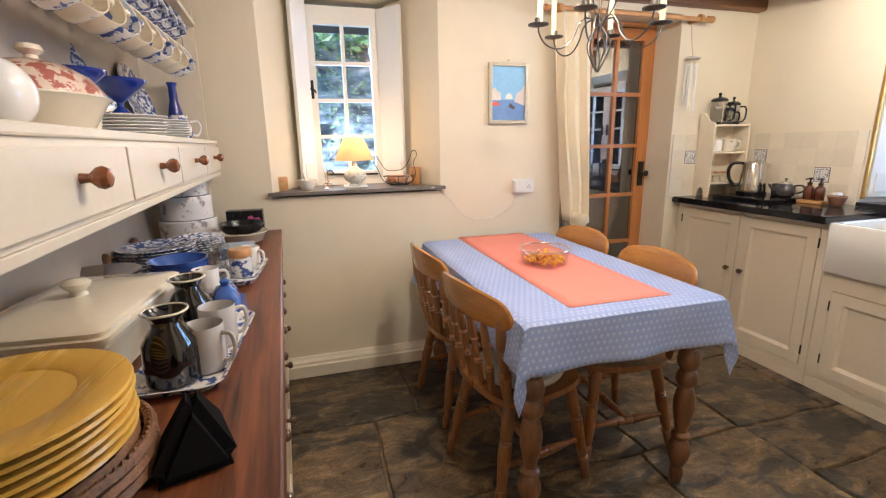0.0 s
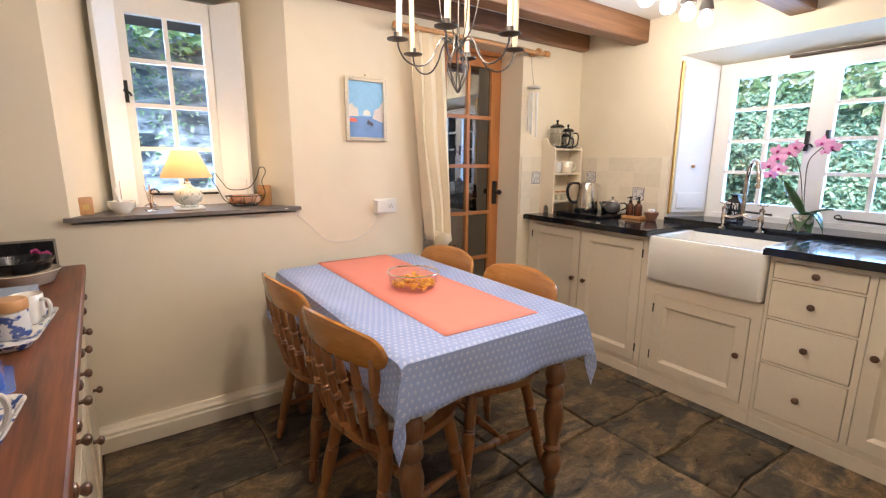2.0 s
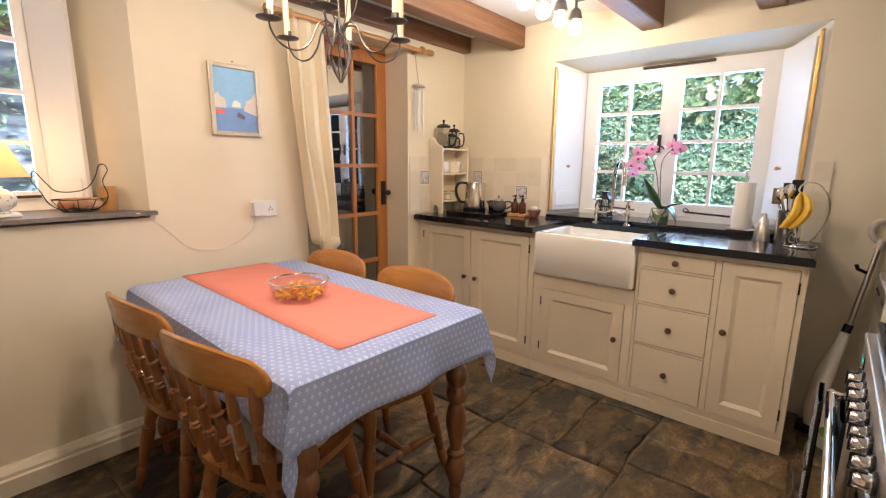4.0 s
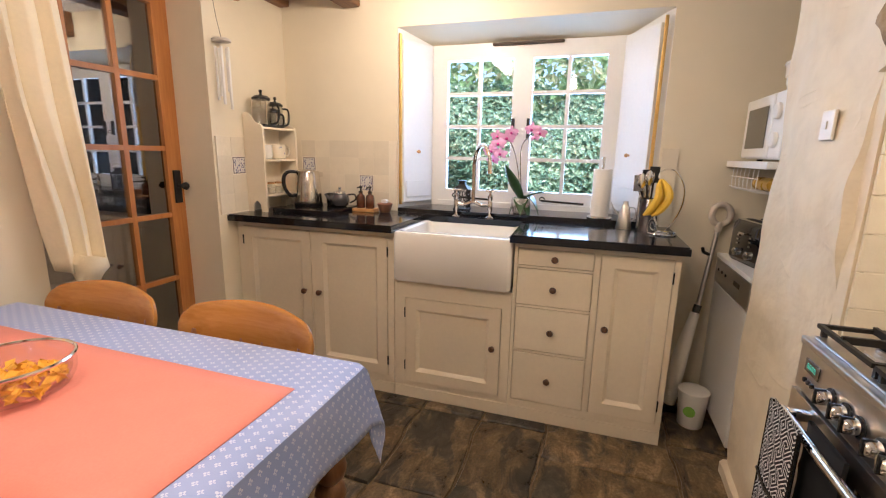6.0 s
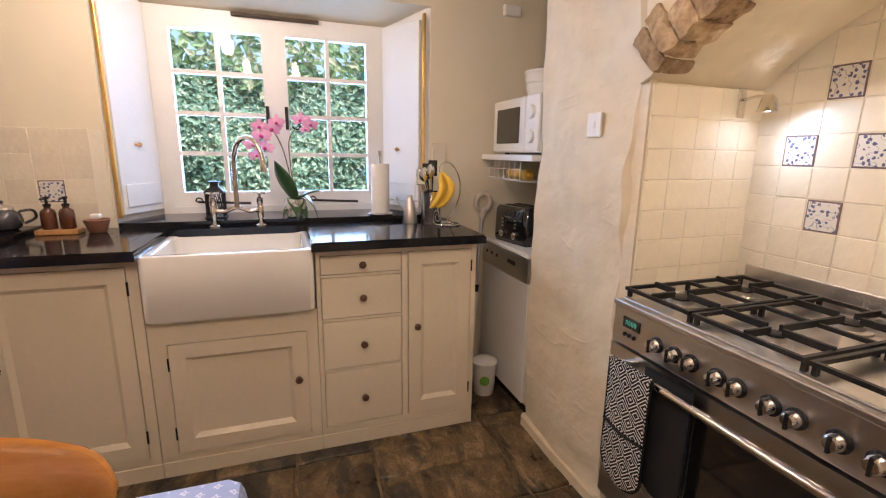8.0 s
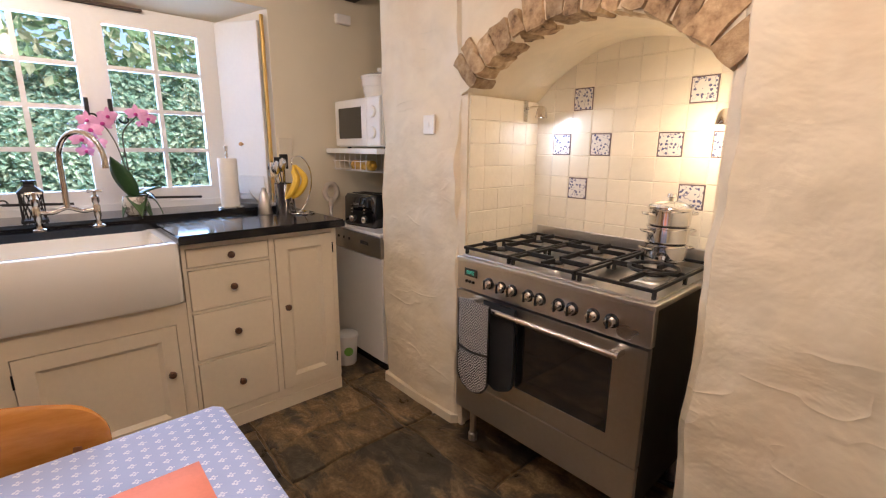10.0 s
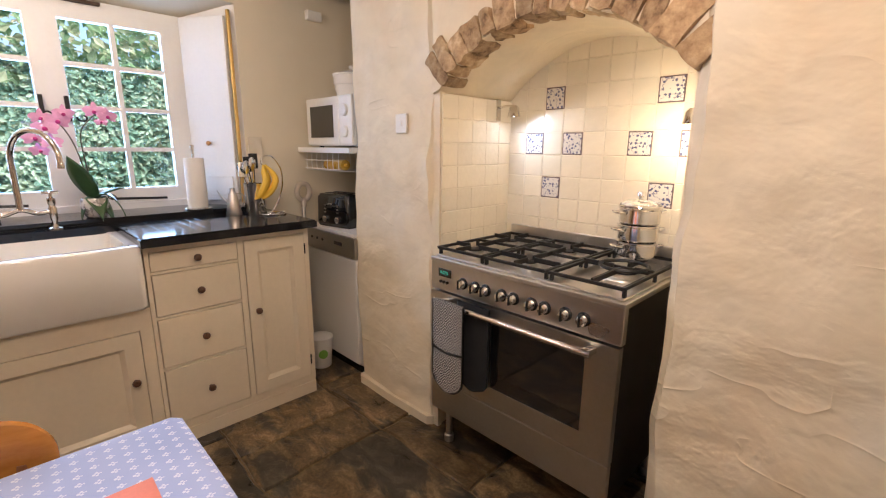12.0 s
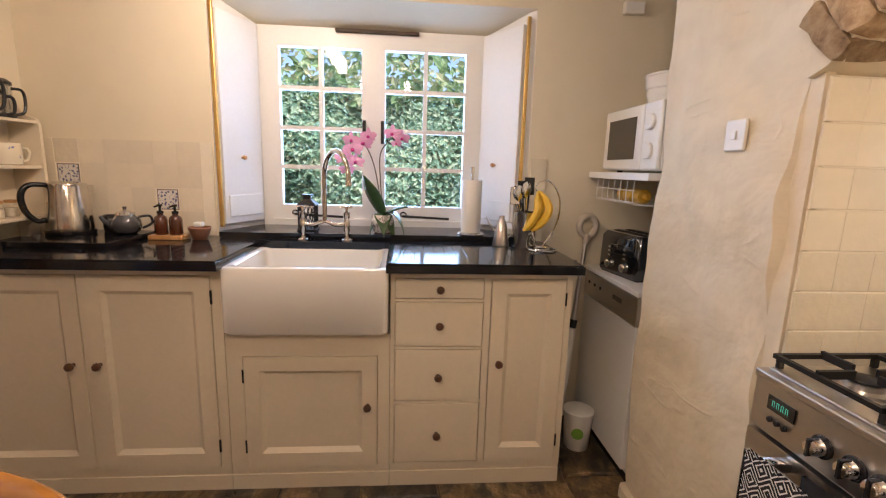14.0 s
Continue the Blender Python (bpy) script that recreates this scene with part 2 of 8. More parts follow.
# the chair pine again, brighter and more orange: lamplight on the crests as colour
M["crest_lit"] = wood("crest_lit_pine", (0.38, 0.145, 0.018), (0.56, 0.25, 0.042), 0.22, 0.9, 1, 0.5)
M["table_wood"] = wood("table_wood", (0.115, 0.045, 0.016), (0.27, 0.12, 0.042), 0.35, 1.0, 2, 0.3)
M["door_wood"] = wood("door_pine", (0.34, 0.12, 0.026), (0.52, 0.22, 0.055), 0.35, 1.0, 2, 0.3)
M["worktop_wood"] = wood("dresser_top_mahogany", (0.016, 0.005, 0.002), (0.25, 0.080, 0.024), 0.40, 1.0, 1, 0.05)
M["knob"] = wood("knob_wood", (0.05, 0.02, 0.010), (0.14, 0.06, 0.026), 0.3, 2.0, 0, 0.5)
M["knob_red"] = wood("knob_red_wood", (0.16, 0.045, 0.014), (0.32, 0.11, 0.035), 0.25, 2.0, 0, 0.6)
M["granite"] = simple("granite_black", (0.010, 0.010, 0.012), 0.10, vary=0.5, scale=60)
M["slate_sill"] = simple("slate_sill", (0.16, 0.14, 0.12), 0.5, vary=0.35, scale=14, bump=0.002)
M["ceramic"] = simple("ceramic_white", (0.84, 0.81, 0.75), 0.08, vary=0.01, Coat_Weight=0.6)
M["cream_ceramic"] = simple("cream_ceramic", (0.78, 0.70, 0.54), 0.15, vary=0.04, Coat_Weight=0.5)
M["steel"] = simple("brushed_steel", (0.62, 0.59, 0.55), 0.30, 1.0, vary=0.06, scale=25)
M["chrome"] = simple("chrome", (0.80, 0.78, 0.75), 0.10, 1.0, vary=0.03)
M["nickel"] = simple("nickel", (0.66, 0.58, 0.48), 0.16, 1.0, vary=0.05)
M["iron"] = simple("black_iron", (0.022, 0.021, 0.020), 0.45, 0.5, vary=0.3, scale=40, bump=0.001)
M["pewter"] = simple("pewter_iron", (0.12, 0.11, 0.10), 0.38, 0.8, vary=0.25, scale=40)
M["black_plastic"] = simple("black_plastic", (0.014, 0.014, 0.015), 0.25, vary=0.1)
M["black_gloss"] = simple("black_glaze", (0.006, 0.006, 0.007), 0.06, vary=0.1, Coat_Weight=1.0)
M["dark_glass"] = simple("oven_glass", (0.012, 0.011, 0.010), 0.05, vary=0.1, Coat_Weight=1.0)
M["white_plastic"] = simple("white_plastic", (0.82, 0.80, 0.75), 0.3, vary=0.02)
M["gold"] = simple("gilt", (0.75, 0.50, 0.16), 0.3, 1.0, vary=0.2, scale=40)
M["brass"] = simple("brass", (0.62, 0.42, 0.14), 0.35, 1.0, vary=0.1)
M["cloth"] = cloth_blue()
M["coral"] = simple("coral_cotton", (0.78, 0.27, 0.20), 0.8, vary=0.07, scale=60, bump=0.0008)
M["curtain"] = simple("curtain_cotton", (0.78, 0.68, 0.48), 0.85, vary=0.05, scale=30, bump=0.0008)
M["candle"] = simple("candle_wax", (0.80, 0.70, 0.48), 0.45, vary=0.03, Subsurface_Weight=0.2)
M["cushion"] = simple("cushion_cotton", (0.66, 0.62, 0.56), 0.9, vary=0.1, bump=0.001)
M["pane"] = pane_glass("window_pane", 0.10)
M["door_pane"] = pane_glass("door_pane", 0.6)
M["clear_glass"] = glass("clear_glass")
M["thin_glass"] = thin_glass("thin_glass")


def tile_mat(name, c, rough=0.10):
    n = Nodes(name)
    col = n.ramp(n.noise(14, 3), (0.3, tuple(v * 0.94 for v in c)), (0.7, c))
    col = tint(n, col, 0.05)
    n.bump(n.noise(24, 3), 0.006, 0.5)
    return n.done(col, rough, 0.0, Coat_Weight=0.5)


M["tile"] = tile_mat("cream_tile", (0.84, 0.77, 0.62))
M["plain_tile"] = tile_mat("cream_splash_tile", (0.79, 0.71, 0.555), 0.25)
M["tile_grout"] = simple("tile_grout", (0.80, 0.73, 0.59), 0.8, vary=0.05)


def stone_mat():
    n = Nodes("arch_stone")
    f = n.math("MULTIPLY_ADD", n.noise(30, 6, 0.65), 0.5, n.math("MULTIPLY", n.noise(7, 5, 0.6), 0.5))
    col = n.ramp(f, (0.36, (0.070, 0.042, 0.022)), (0.44, (0.32, 0.205, 0.105)), (0.55, (0.50, 0.355, 0.195)), (0.68, (0.68, 0.56, 0.38)))
    col = tint(n, col, 0.3)
    n.bump(f, 0.022, 0.9)
    return n.done(col, 0.85)


M["stone"] = stone_mat()

# ---- mesh helpers ----


def part(name, bm, material, parent=None, label="", smooth=False):
    me = bpy.data.meshes.new(name)
    bm.to_mesh(me)
    bm.free()
    if smooth:
        for p in me.polygons:
            p.use_smooth = True
        try:
            me.set_sharp_from_angle(angle=radians(40))
        except AttributeError:
            pass
    me.materials.append(material)
    ob = new(name, me)
    if parent is not None:
        ob.parent = parent
    if label:
        ob["label"] = label
    return ob


def empty(name, m, label, category, group="", kind=""):
    ob = new(name)
    ob.matrix_world = m
    ob.empty_display_size = 0.05
    return tagged(ob, label, category, group, kind)


def box(bm, x0, y0, z0, x1, y1, z1, bevel=0.0, m=None, seg=2):
    vs = [bm.verts.new((x, y, z)) for z in (z0, z1) for x, y in ((x0, y0), (x1, y0), (x1, y1), (x0, y1))]
    fs = [bm.faces.new([vs[i] for i in q]) for q in ((3, 2, 1, 0), (4, 5, 6, 7), (0, 1, 5, 4), (1, 2, 6, 5), (2, 3, 7, 6), (3, 0, 4, 7))]
    if bevel:
        es = {e for f in fs for e in f.edges}
        r = bmesh.ops.bevel(bm, geom=list(es), offset=bevel, segments=seg, affect="EDGES", profile=0.5)
        vs = list({v for f in r["faces"] for v in f.verts} | {v for v in vs if v.is_valid})
    if m is not None:
        bmesh.ops.transform(bm, matrix=m, verts=[v for v in vs if v.is_valid])
    return bm


def boxes(*specs, bevel=0.0):
    bm = bmesh.new()
    for s in specs:
        box(bm, *s, bevel=bevel)
    return bm


def lathe(bm, prof, seg=20, m=None, cap=True):
    """Turns a profile of (radius, height) round z."""
    m = m or Matrix()
    rings = []
    for r, z in prof:
        rings.append([bm.verts.new(m @ Vector((max(r, 1e-4) * math.cos(2 * math.pi * i / seg), max(r, 1e-4) * math.sin(2 * math.pi * i / seg), z))) for i in range(seg)])
    for a, b in zip(rings, rings[1:]):
        for i in range(seg):
            bm.faces.new((a[i], a[(i + 1) % seg], b[(i + 1) % seg], b[i]))
    if cap:
        bm.faces.new(list(reversed(rings[0])))
        bm.faces.new(rings[-1])
    return bm


def tube(bm, pts, r, seg=8, cap=True):
    """A round bar along a line of points; r may be a list."""
    pts = [Vector(p) for p in pts]
    rs = r if isinstance(r, (list, tuple)) else [r] * len(pts)
    rings, up = [], None
    for i, p in enumerate(pts):
        d = (pts[min(i + 1, len(pts) - 1)] - pts[max(i - 1, 0)]).normalized()
        if up is None:
            up = Vector((0, 0, 1)) if abs(d.z) < 0.9 else Vector((1, 0, 0))
        a = d.cross(up).normalized()
        up = a.cross(d).normalized()
        rings.append([bm.verts.new(p + rs[i] * (a * math.cos(2 * math.pi * k / seg) + up * math.sin(2 * math.pi * k / seg))) for k in range(seg)])
    for a, b in zip(rings, rings[1:]):
        for k in range(seg):
            bm.faces.new((a[k], a[(k + 1) % seg], b[(k + 1) % seg], b[k]))
    if cap:
        bm.faces.new(list(reversed(rings[0])))
        bm.faces.new(rings[-1])
    return bm


def between(a, b):
    """A frame whose z runs from a to b."""
    a, b = Vector(a), Vector(b)
    return Matrix.Translation(a) @ (b - a).to_track_quat("Z", "Y").to_matrix().to_4x4()


def turned(prof, a, b, seg=14):
    """A turned bar from a to b; the profile's heights run from 0 to 1."""
    length = (Vector(b) - Vector(a)).length
    return lathe(bmesh.new(), [(r, h * length) for r, h in prof], seg, between(a, b))


def prism(bm, outline, z0, z1, m=None):
    """An outline in x and y, thickened along z."""
    m = m or Matrix()
    lo = [bm.verts.new(m @ Vector((x, y, z0))) for x, y in outline]
    hi = [bm.verts.new(m @ Vector((x, y, z1))) for x, y in outline]
    n = len(outline)
    bm.faces.new(list(reversed(lo)))
    bm.faces.new(hi)
    for i in range(n):
        bm.faces.new((lo[i], lo[(i + 1) % n], hi[(i + 1) % n], hi[i]))
    return bm


def arc(cx, cy, r, a0, a1, n):
    return [(cx + r * math.cos(radians(a0 + (a1 - a0) * i / n)), cy + r * math.sin(radians(a0 + (a1 - a0) * i / n))) for i in range(n + 1)]


def structure(name, bm, mat, label, category, smooth=False):
    return tagged(part(name, bm, mat, smooth=smooth), label, category, kind="structure")

# ---- the shell of the room ----
WN, WE, WW, WS = 2.58, 3.02, -0.60, -0.70      # inner faces of the north, east, west and south walls
CEIL = 2.19

# floor bed under the flags
structure("floor", boxes((WW - 0.3, WS - 0.3, -0.2, 3.5, 3.0, -0.012)), M["grout"], "dark sandy mortar bed under slate flagstones", "floor")
structure("ceiling", boxes((WW - 0.3, WS - 0.3, CEIL, 3.5, 3.05, CEIL + 0.15)), M["ceiling"], "white plastered ceiling between oak beams", "ceiling")

# north wall: splayed window recess, door recess
WX0, WX1 = -0.09, 0.82       # outer edges of the window recess
WI0, WI1 = 0.09, 0.60        # inner edges at the window
WIY = 2.95                   # plane of the window
DX0, DX1 = 1.60, 2.41        # door recess
WSILL = 1.052


def wall_north():
    bm = bmesh.new()
    t = 3.05
    box(bm, WW - 0.3, WN, -0.1, WX0, t, CEIL)
    box(bm, WX0, WN, -0.1, WX1, t, WSILL - 0.03)
    box(bm, WX0, WN, 2.08, WX1, t, CEIL)
    box(bm, WX1, WN, -0.1, DX0, t, CEIL)
    box(bm, DX0, WN, 2.045, DX1, t, CEIL)
    box(bm, DX1, WN, -0.1, WE, t, CEIL)
    # splayed reveals
    for a, b in ((WX0, WI0), (WX1, WI1)):
        pts = [(a, WN), (b, WIY), (b, t), (a, t)]
        if a > b:
            pts.reverse()
        prism(bm, pts[::-1], WSILL - 0.03, 2.08)
    return bm


structure("wall_north", wall_north(), M["wall"], "cream plastered wall with deep window and door recesses", "wall")

EY0, EY1 = 0.42, 1.82        # recess edges on the east wall
EI0, EI1 = 0.60, 1.70        # at the window
EIX = 3.30
ESILL = 0.93


def wall_east():
    bm = bmesh.new()
    t = 3.45
    box(bm, WE, WS - 0.3, -0.1, t, EY0, CEIL)
    box(bm, WE, EY1, -0.1, t, WN, CEIL)
    box(bm, WE, EY0, -0.1, t, EY1, ESILL - 0.03)
    # the head of the recess falls a little towards the window
    v = [(WE, 1.935), (WE, CEIL), (t, CEIL), (t, 1.885), (EIX, 1.885)]
    prism(bm, v, -EY1, -EY0, Matrix(((1, 0, 0, 0), (0, 0, -1, 0), (0, 1, 0, 0), (0, 0, 0, 1))))
    return bm


structure("wall_east", wall_east(), M["wall"], "cream plastered wall with a splayed kitchen window recess", "wall")


def reveals_east():
    bm = bmesh.new()
    for a, b in ((EY0, EI0), (EY1, EI1)):
        pts = [(WE, a), (EIX, b), (3.45, b), (3.45, a)]
        if a > b:
            pts.reverse()
        prism(bm, pts, ESILL - 0.03, 1.93)
    return bm


structure("wall_east_reveals", reveals_east(), M["white_reveal"], "white plastered splayed sides of the window recess", "wall")

structure("wall_west", boxes((WW - 0.3, WS - 0.3, -0.1, WW, WN, CEIL)), M["wall"], "cream plastered wall behind the dresser", "wall")


def rough_box(x0, y0, z0, x1, y1, z1, amp=0.009, step=0.04, seed=0.0, round_=0.035):
    """A block of uneven old plaster with soft corners."""
    bm = bmesh.new()
    nx, ny, nz = (max(2, round((b - a) / step)) for a, b in ((x0, x1), (y0, y1), (z0, z1)))
    cache = {}

    def vert(i, j, k):
        key = (i, j, k)
        if key not in cache:
            p = Vector((x0 + (x1 - x0) * i / nx, y0 + (y1 - y0) * j / ny, z0 + (z1 - z0) * k / nz))
            q = p.copy()
            ex = min(q.x - x0, x1 - q.x)
            ey = min(q.y - y0, y1 - q.y)
            if ex < 1e-6 and ey < 1e-6:
                q.x += round_ * (0.5 if i == 0 else -0.5)
                q.y += round_ * (0.5 if j == 0 else -0.5)
            n = noise.noise_vector(p * 3.1 + Vector((seed, 0, 0))) * amp * 1.5 + noise.noise_vector(p * 8.0 + Vector((0, seed, 0))) * amp * 0.9
            n.z *= 0.2
            cache[key] = bm.verts.new(q + n)
        return cache[key]

    for j in range(ny):
        for k in range(nz):
            bm.faces.new((vert(0, j + 1, k), vert(0, j, k), vert(0, j, k + 1), vert(0, j + 1, k + 1)))
            bm.faces.new((vert(nx, j, k), vert(nx, j + 1, k), vert(nx, j + 1, k + 1), vert(nx, j, k + 1)))
    for i in range(nx):
        for k in range(nz):
            bm.faces.new((vert(i, 0, k), vert(i + 1, 0, k), vert(i + 1, 0, k + 1), vert(i, 0, k + 1)))
            bm.faces.new((vert(i + 1, ny, k), vert(i, ny, k), vert(i, ny, k + 1), vert(i + 1, ny, k + 1)))
    for i in range(nx):
        for j in range(ny):
            bm.faces.new((vert(i, j + 1, 0), vert(i + 1, j + 1, 0), vert(i + 1, j, 0), vert(i, j, 0)))
            bm.faces.new((vert(i, j, nz), vert(i + 1, j, nz), vert(i + 1, j + 1, nz), vert(i, j + 1, nz)))
    return bm


# south wall: pier, arched cooker recess, pier, passage
PF = 0.12                       # face of the piers
AX0, AX1 = 0.965, 1.865         # cooker recess
AC, AZ, AR = 1.40, 1.45, 0.205  # arch: centre, springing height, rise
AB = -0.345                     # back of the recess
structure("wall_south_pier_1", rough_box(1.885, -0.6, -0.05, 2.47, PF, CEIL - 0.002, amp=0.013, step=0.03, seed=3), M["rough_wall"], "uneven limewashed stone pier between cooker recess and niche", "wall", True)
structure("wall_south_pier_2", rough_box(0.42, -0.6, -0.05, 0.95, PF + 0.02, CEIL - 0.002, amp=0.012, step=0.03, seed=8), M["rough_wall"], "uneven limewashed stone pier beside the cooker", "wall", True)


structure("baseboard_pier", rough_box(1.893, PF - 0.10, -0.02, 2.463, PF + 0.017, 0.042, amp=0.004, step=0.02, seed=5, round_=0.02), M["rough_wall"], "low limewashed skirting at the foot of the pier", "skirting board", True)


def arch_z(x, lift=0.0):
    """Height of the segmental arch over x."""
    half = (AX1 - AX0) / 2 + lift
    rise = AR + lift
    r = (half * half + rise * rise) / (2 * rise)
    d = x - (AX0 + AX1) / 2
    return AZ + rise - r + math.sqrt(max(r * r - d * d, 0.0))


def arch_head():
    """The wall over the arch, with the vault of the recess."""
    bm = bmesh.new()
    n, ny = 22, 10
    xs = [0.94 + (1.895 - 0.94) * i / n for i in range(n + 1)]
    ys = [PF + 0.005 + (AB - PF - 0.005) * j / ny for j in range(ny + 1)]
    low, top = [], []
    for j, y in enumerate(ys):
        row = []
        for x in xs:
            z = arch_z(min(max(x, AX0), AX1))
            row.append(bm.verts.new((x, y, z + 0.008 * noise.noise(Vector((x * 5, y * 5, 3))))))
        low.append(row)
    for j in range(ny):
        for i in range(n):
            bm.faces.new((low[j][i], low[j][i + 1], low[j + 1][i + 1], low[j + 1][i]))
    nz = 12
    prev = low[0]
    for k in range(1, nz + 1):
        row = []
        for i, x in enumerate(xs):
            z = low[0][i].co.z + (CEIL - low[0][i].co.z) * k / nz
            row.append(bm.verts.new((x, PF + 0.005 + 0.012 * noise.noise(Vector((x * 4, 1, z * 4))), z)))
        for i in range(n):
            bm.faces.new((prev[i + 1], prev[i], row[i], row[i + 1]))
        prev = row
    back = [bm.verts.new((x, AB - 0.2, CEIL)) for x in (xs[0], xs[-1])]
    back_low = [bm.verts.new((x, AB - 0.2, AZ)) for x in (xs[0], xs[-1])]
    bm.faces.new((prev[0], back[0], back[1], *[prev[i] for i in range(n, 0, -1)]))
    bm.faces.new((back_low[0], back_low[1], back[1], back[0]))
    return bm


structure("wall_south_arch", arch_head(), M["rough_wall"], "white limewashed vault and wall over the cooker recess", "wall", True)
structure("wall_south_back", boxes((0.6, AB - 0.15, -0.05, 2.2, AB - 0.02, 1.8)), M["rough_wall"], "plastered back of the cooker recess", "wall")
# side walls of the recess, and the closing walls behind
structure("wall_south", boxes((WW - 0.3, WS - 0.3, -0.1, WE, WS, CEIL)), M["wall"], "cream plastered end wall behind the piers", "wall")
structure("wall_niche", boxes((2.44, -0.62, -0.05, WE, -0.56, CEIL)), M["wall"], "plastered back of the appliance niche", "wall")
structure("niche_lintel", boxes((2.40, -0.1, 2.06, WE, PF - 0.01, CEIL - 0.004), bevel=0.012), M["lintel"], "dark stained timber lintel over the appliance niche", "lintel")

# beams run east to west
for i, (y, zb, w) in enumerate(((2.515, 2.085, 0.10), (2.05, 2.05, 0.11), (1.16, 2.03, 0.12), (0.60, 2.03, 0.12))):
    bm = boxes((WW, y, zb, WE, y + w, CEIL + 0.01), bevel=0.012)
    for v in bm.verts:
        v.co += noise.noise_vector(v.co * 2.3) * 0.008
    structure("beam", bm, M["beam"], "warm brown exposed oak ceiling beam with rounded edges", "beam")

# skirting along the north wall
bm = bmesh.new()
prof = [(WN, 0.0), (WN - 0.045, 0.0), (WN - 0.045, 0.068), (WN - 0.036, 0.074), (WN - 0.036, 0.088), (WN - 0.022, 0.098), (WN - 0.014, 0.112), (WN, 0.113)]
prism(bm, [(y, z) for y, z in prof], -0.15, DX0 - 0.03, Matrix(((0, 0, 1, 0), (1, 0, 0, 0), (0, 1, 0, 0), (0, 0, 0, 1))))
structure("baseboard", bm, M["skirting"], "cream painted moulded skirting board", "skirting board")

# slate sill of the north window
sill = bmesh.new()
prism(sill, [(WX0 - 0.02, WN - 0.035), (WX1 + 0.02, WN - 0.035), (WX1 + 0.02, WN - 0.001), (WX1 - 0.005, WN), (WI1, WIY), (WI0, WIY), (WX0 + 0.005, WN), (WX0 - 0.02, WN - 0.001)], WSILL - 0.017, WSILL)
for v in sill.verts:
    v.co.y += 0.006 * noise.noise(v.co * 9)
structure("window_sill_1", sill, M["slate_sill"], "worn grey slate window sill with an uneven edge", "window sill")


def casement(parent, w, h, cols, rows, stile=0.045, bar=0.020, bottom=0.06):
    """A glazed casement in local x (across) and z (up), 4 cm deep."""
    d = 0.02
    part("window_frame", boxes((0, -d, 0, stile, d, h), (w - stile, -d, 0, w, d, h), (stile, -d, 0, w - stile, d, bottom), (stile, -d, h - stile, w - stile, d, h)), M["white_paint"], parent)
    gw, gh = w - 2 * stile, h - stile - bottom
    for c in range(1, cols):
        x = stile + gw * c / cols
        part("glazing_bar", boxes((x - bar / 2, -0.014, bottom, x + bar / 2, 0.014, h - stile)), M["white_paint"], parent)
    for r in range(1, rows):
        z = bottom + gh * r / rows
        for c in range(cols):
            xa, xb = stile + gw * c / cols + (bar / 2 if c else 0), stile + gw * (c + 1) / cols - (bar / 2 if c < cols - 1 else 0)
            part("glazing_bar", boxes((xa, -0.014, z - bar / 2, xb, 0.014, z + bar / 2)), M["white_paint"], parent)
    for c in range(cols):
        for r in range(rows):
            xa, za = stile + gw * c / cols, bottom + gh * r / rows
            p = part("pane", boxes((xa + 0.004, -0.002, za + 0.004, xa + gw / cols - 0.004, 0.002, za + gh / rows - 0.004)), M["pane"], parent)
            p.visible_shadow = False


def curl(bm, m, size=0.05):
    """A wrought iron curl."""
    pts = []
    for i in range(20):
        a = i / 19 * 4.6
        r = size * (0.18 + 0.82 * (1 - i / 19)) * 0.5
        pts.append(m @ Vector((r * math.cos(a) - size * 0.5, 0, r * math.sin(a))))
    return tube(bm, pts, size * 0.09, 6)


# north window
w1 = empty("window_1", pose(WI0, WIY, WSILL, 0, 0, 0), "white painted casement window with eight small panes", "window", kind="structure")
part("outer_frame", boxes((0.0, -0.03, 0, 0.045, 0.06, 1.0), (0.465, -0.03, 0, 0.51, 0.06, 1.0), (0.045, -0.03, 0.955, 0.465, 0.06, 1.0), (0.045, -0.03, 0, 0.465, 0.06, 0.03)), M["white_paint"], w1)


def child_empty(name, parent, m):
    ob = new(name)
    ob.parent = parent
    ob.matrix_basis = m
    ob.empty_display_size = 0.03
    return ob


casement(child_empty("casement", w1, pose(0.045, -0.01, 0.03)), 0.42, 0.925, 2, 4, 0.05, 0.020, 0.05)
bm = curl(bmesh.new(), pose(0.085, -0.05, 0.53), 0.06)
box(bm, 0.055, -0.045, 0.5, 0.075, -0.03, 0.60)
part("window_latch", bm, M["iron"], w1, "black wrought iron latch")
bm = tube(bmesh.new(), [(0.12, -0.05, 0.065), (0.30, -0.05, 0.06), (0.42, -0.05, 0.06)], 0.006)
curl(bm, pose(0.15, -0.05, 0.07), 0.05)
part("window_stay", bm, M["iron"], w1, "black wrought iron stay")


def shutter(name, x0, y0, x1, y1, z0, z1, t=0.022, knob=None):
    """A tall board shutter standing open from (x0, y0) to (x1, y1)."""
    d = Vector((x1 - x0, y1 - y0, 0))
    w = d.length
    th = empty(name, pose(x0, y0, z0, 0, 0, math.degrees(math.atan2(d.y, d.x))), "white painted wooden window shutter, folded open", "shutter", "window shutters")
    h = z1 - z0
    part("shutter_board", boxes((0, 0, 0, w, t, h), bevel=0.003), M["white_paint"], th)
    part("shutter_rail", boxes((0.02, -0.006, 0.03, w - 0.02, -0.0005, 0.13), bevel=0.003), M["white_paint"], th)
    return th


shutter("window_shutter", 0.072, 2.77, 0.150, 2.905, 1.06, 2.07)
shutter("window_shutter", 0.540, 2.905, 0.648, 2.77, 1.06, 2.045)

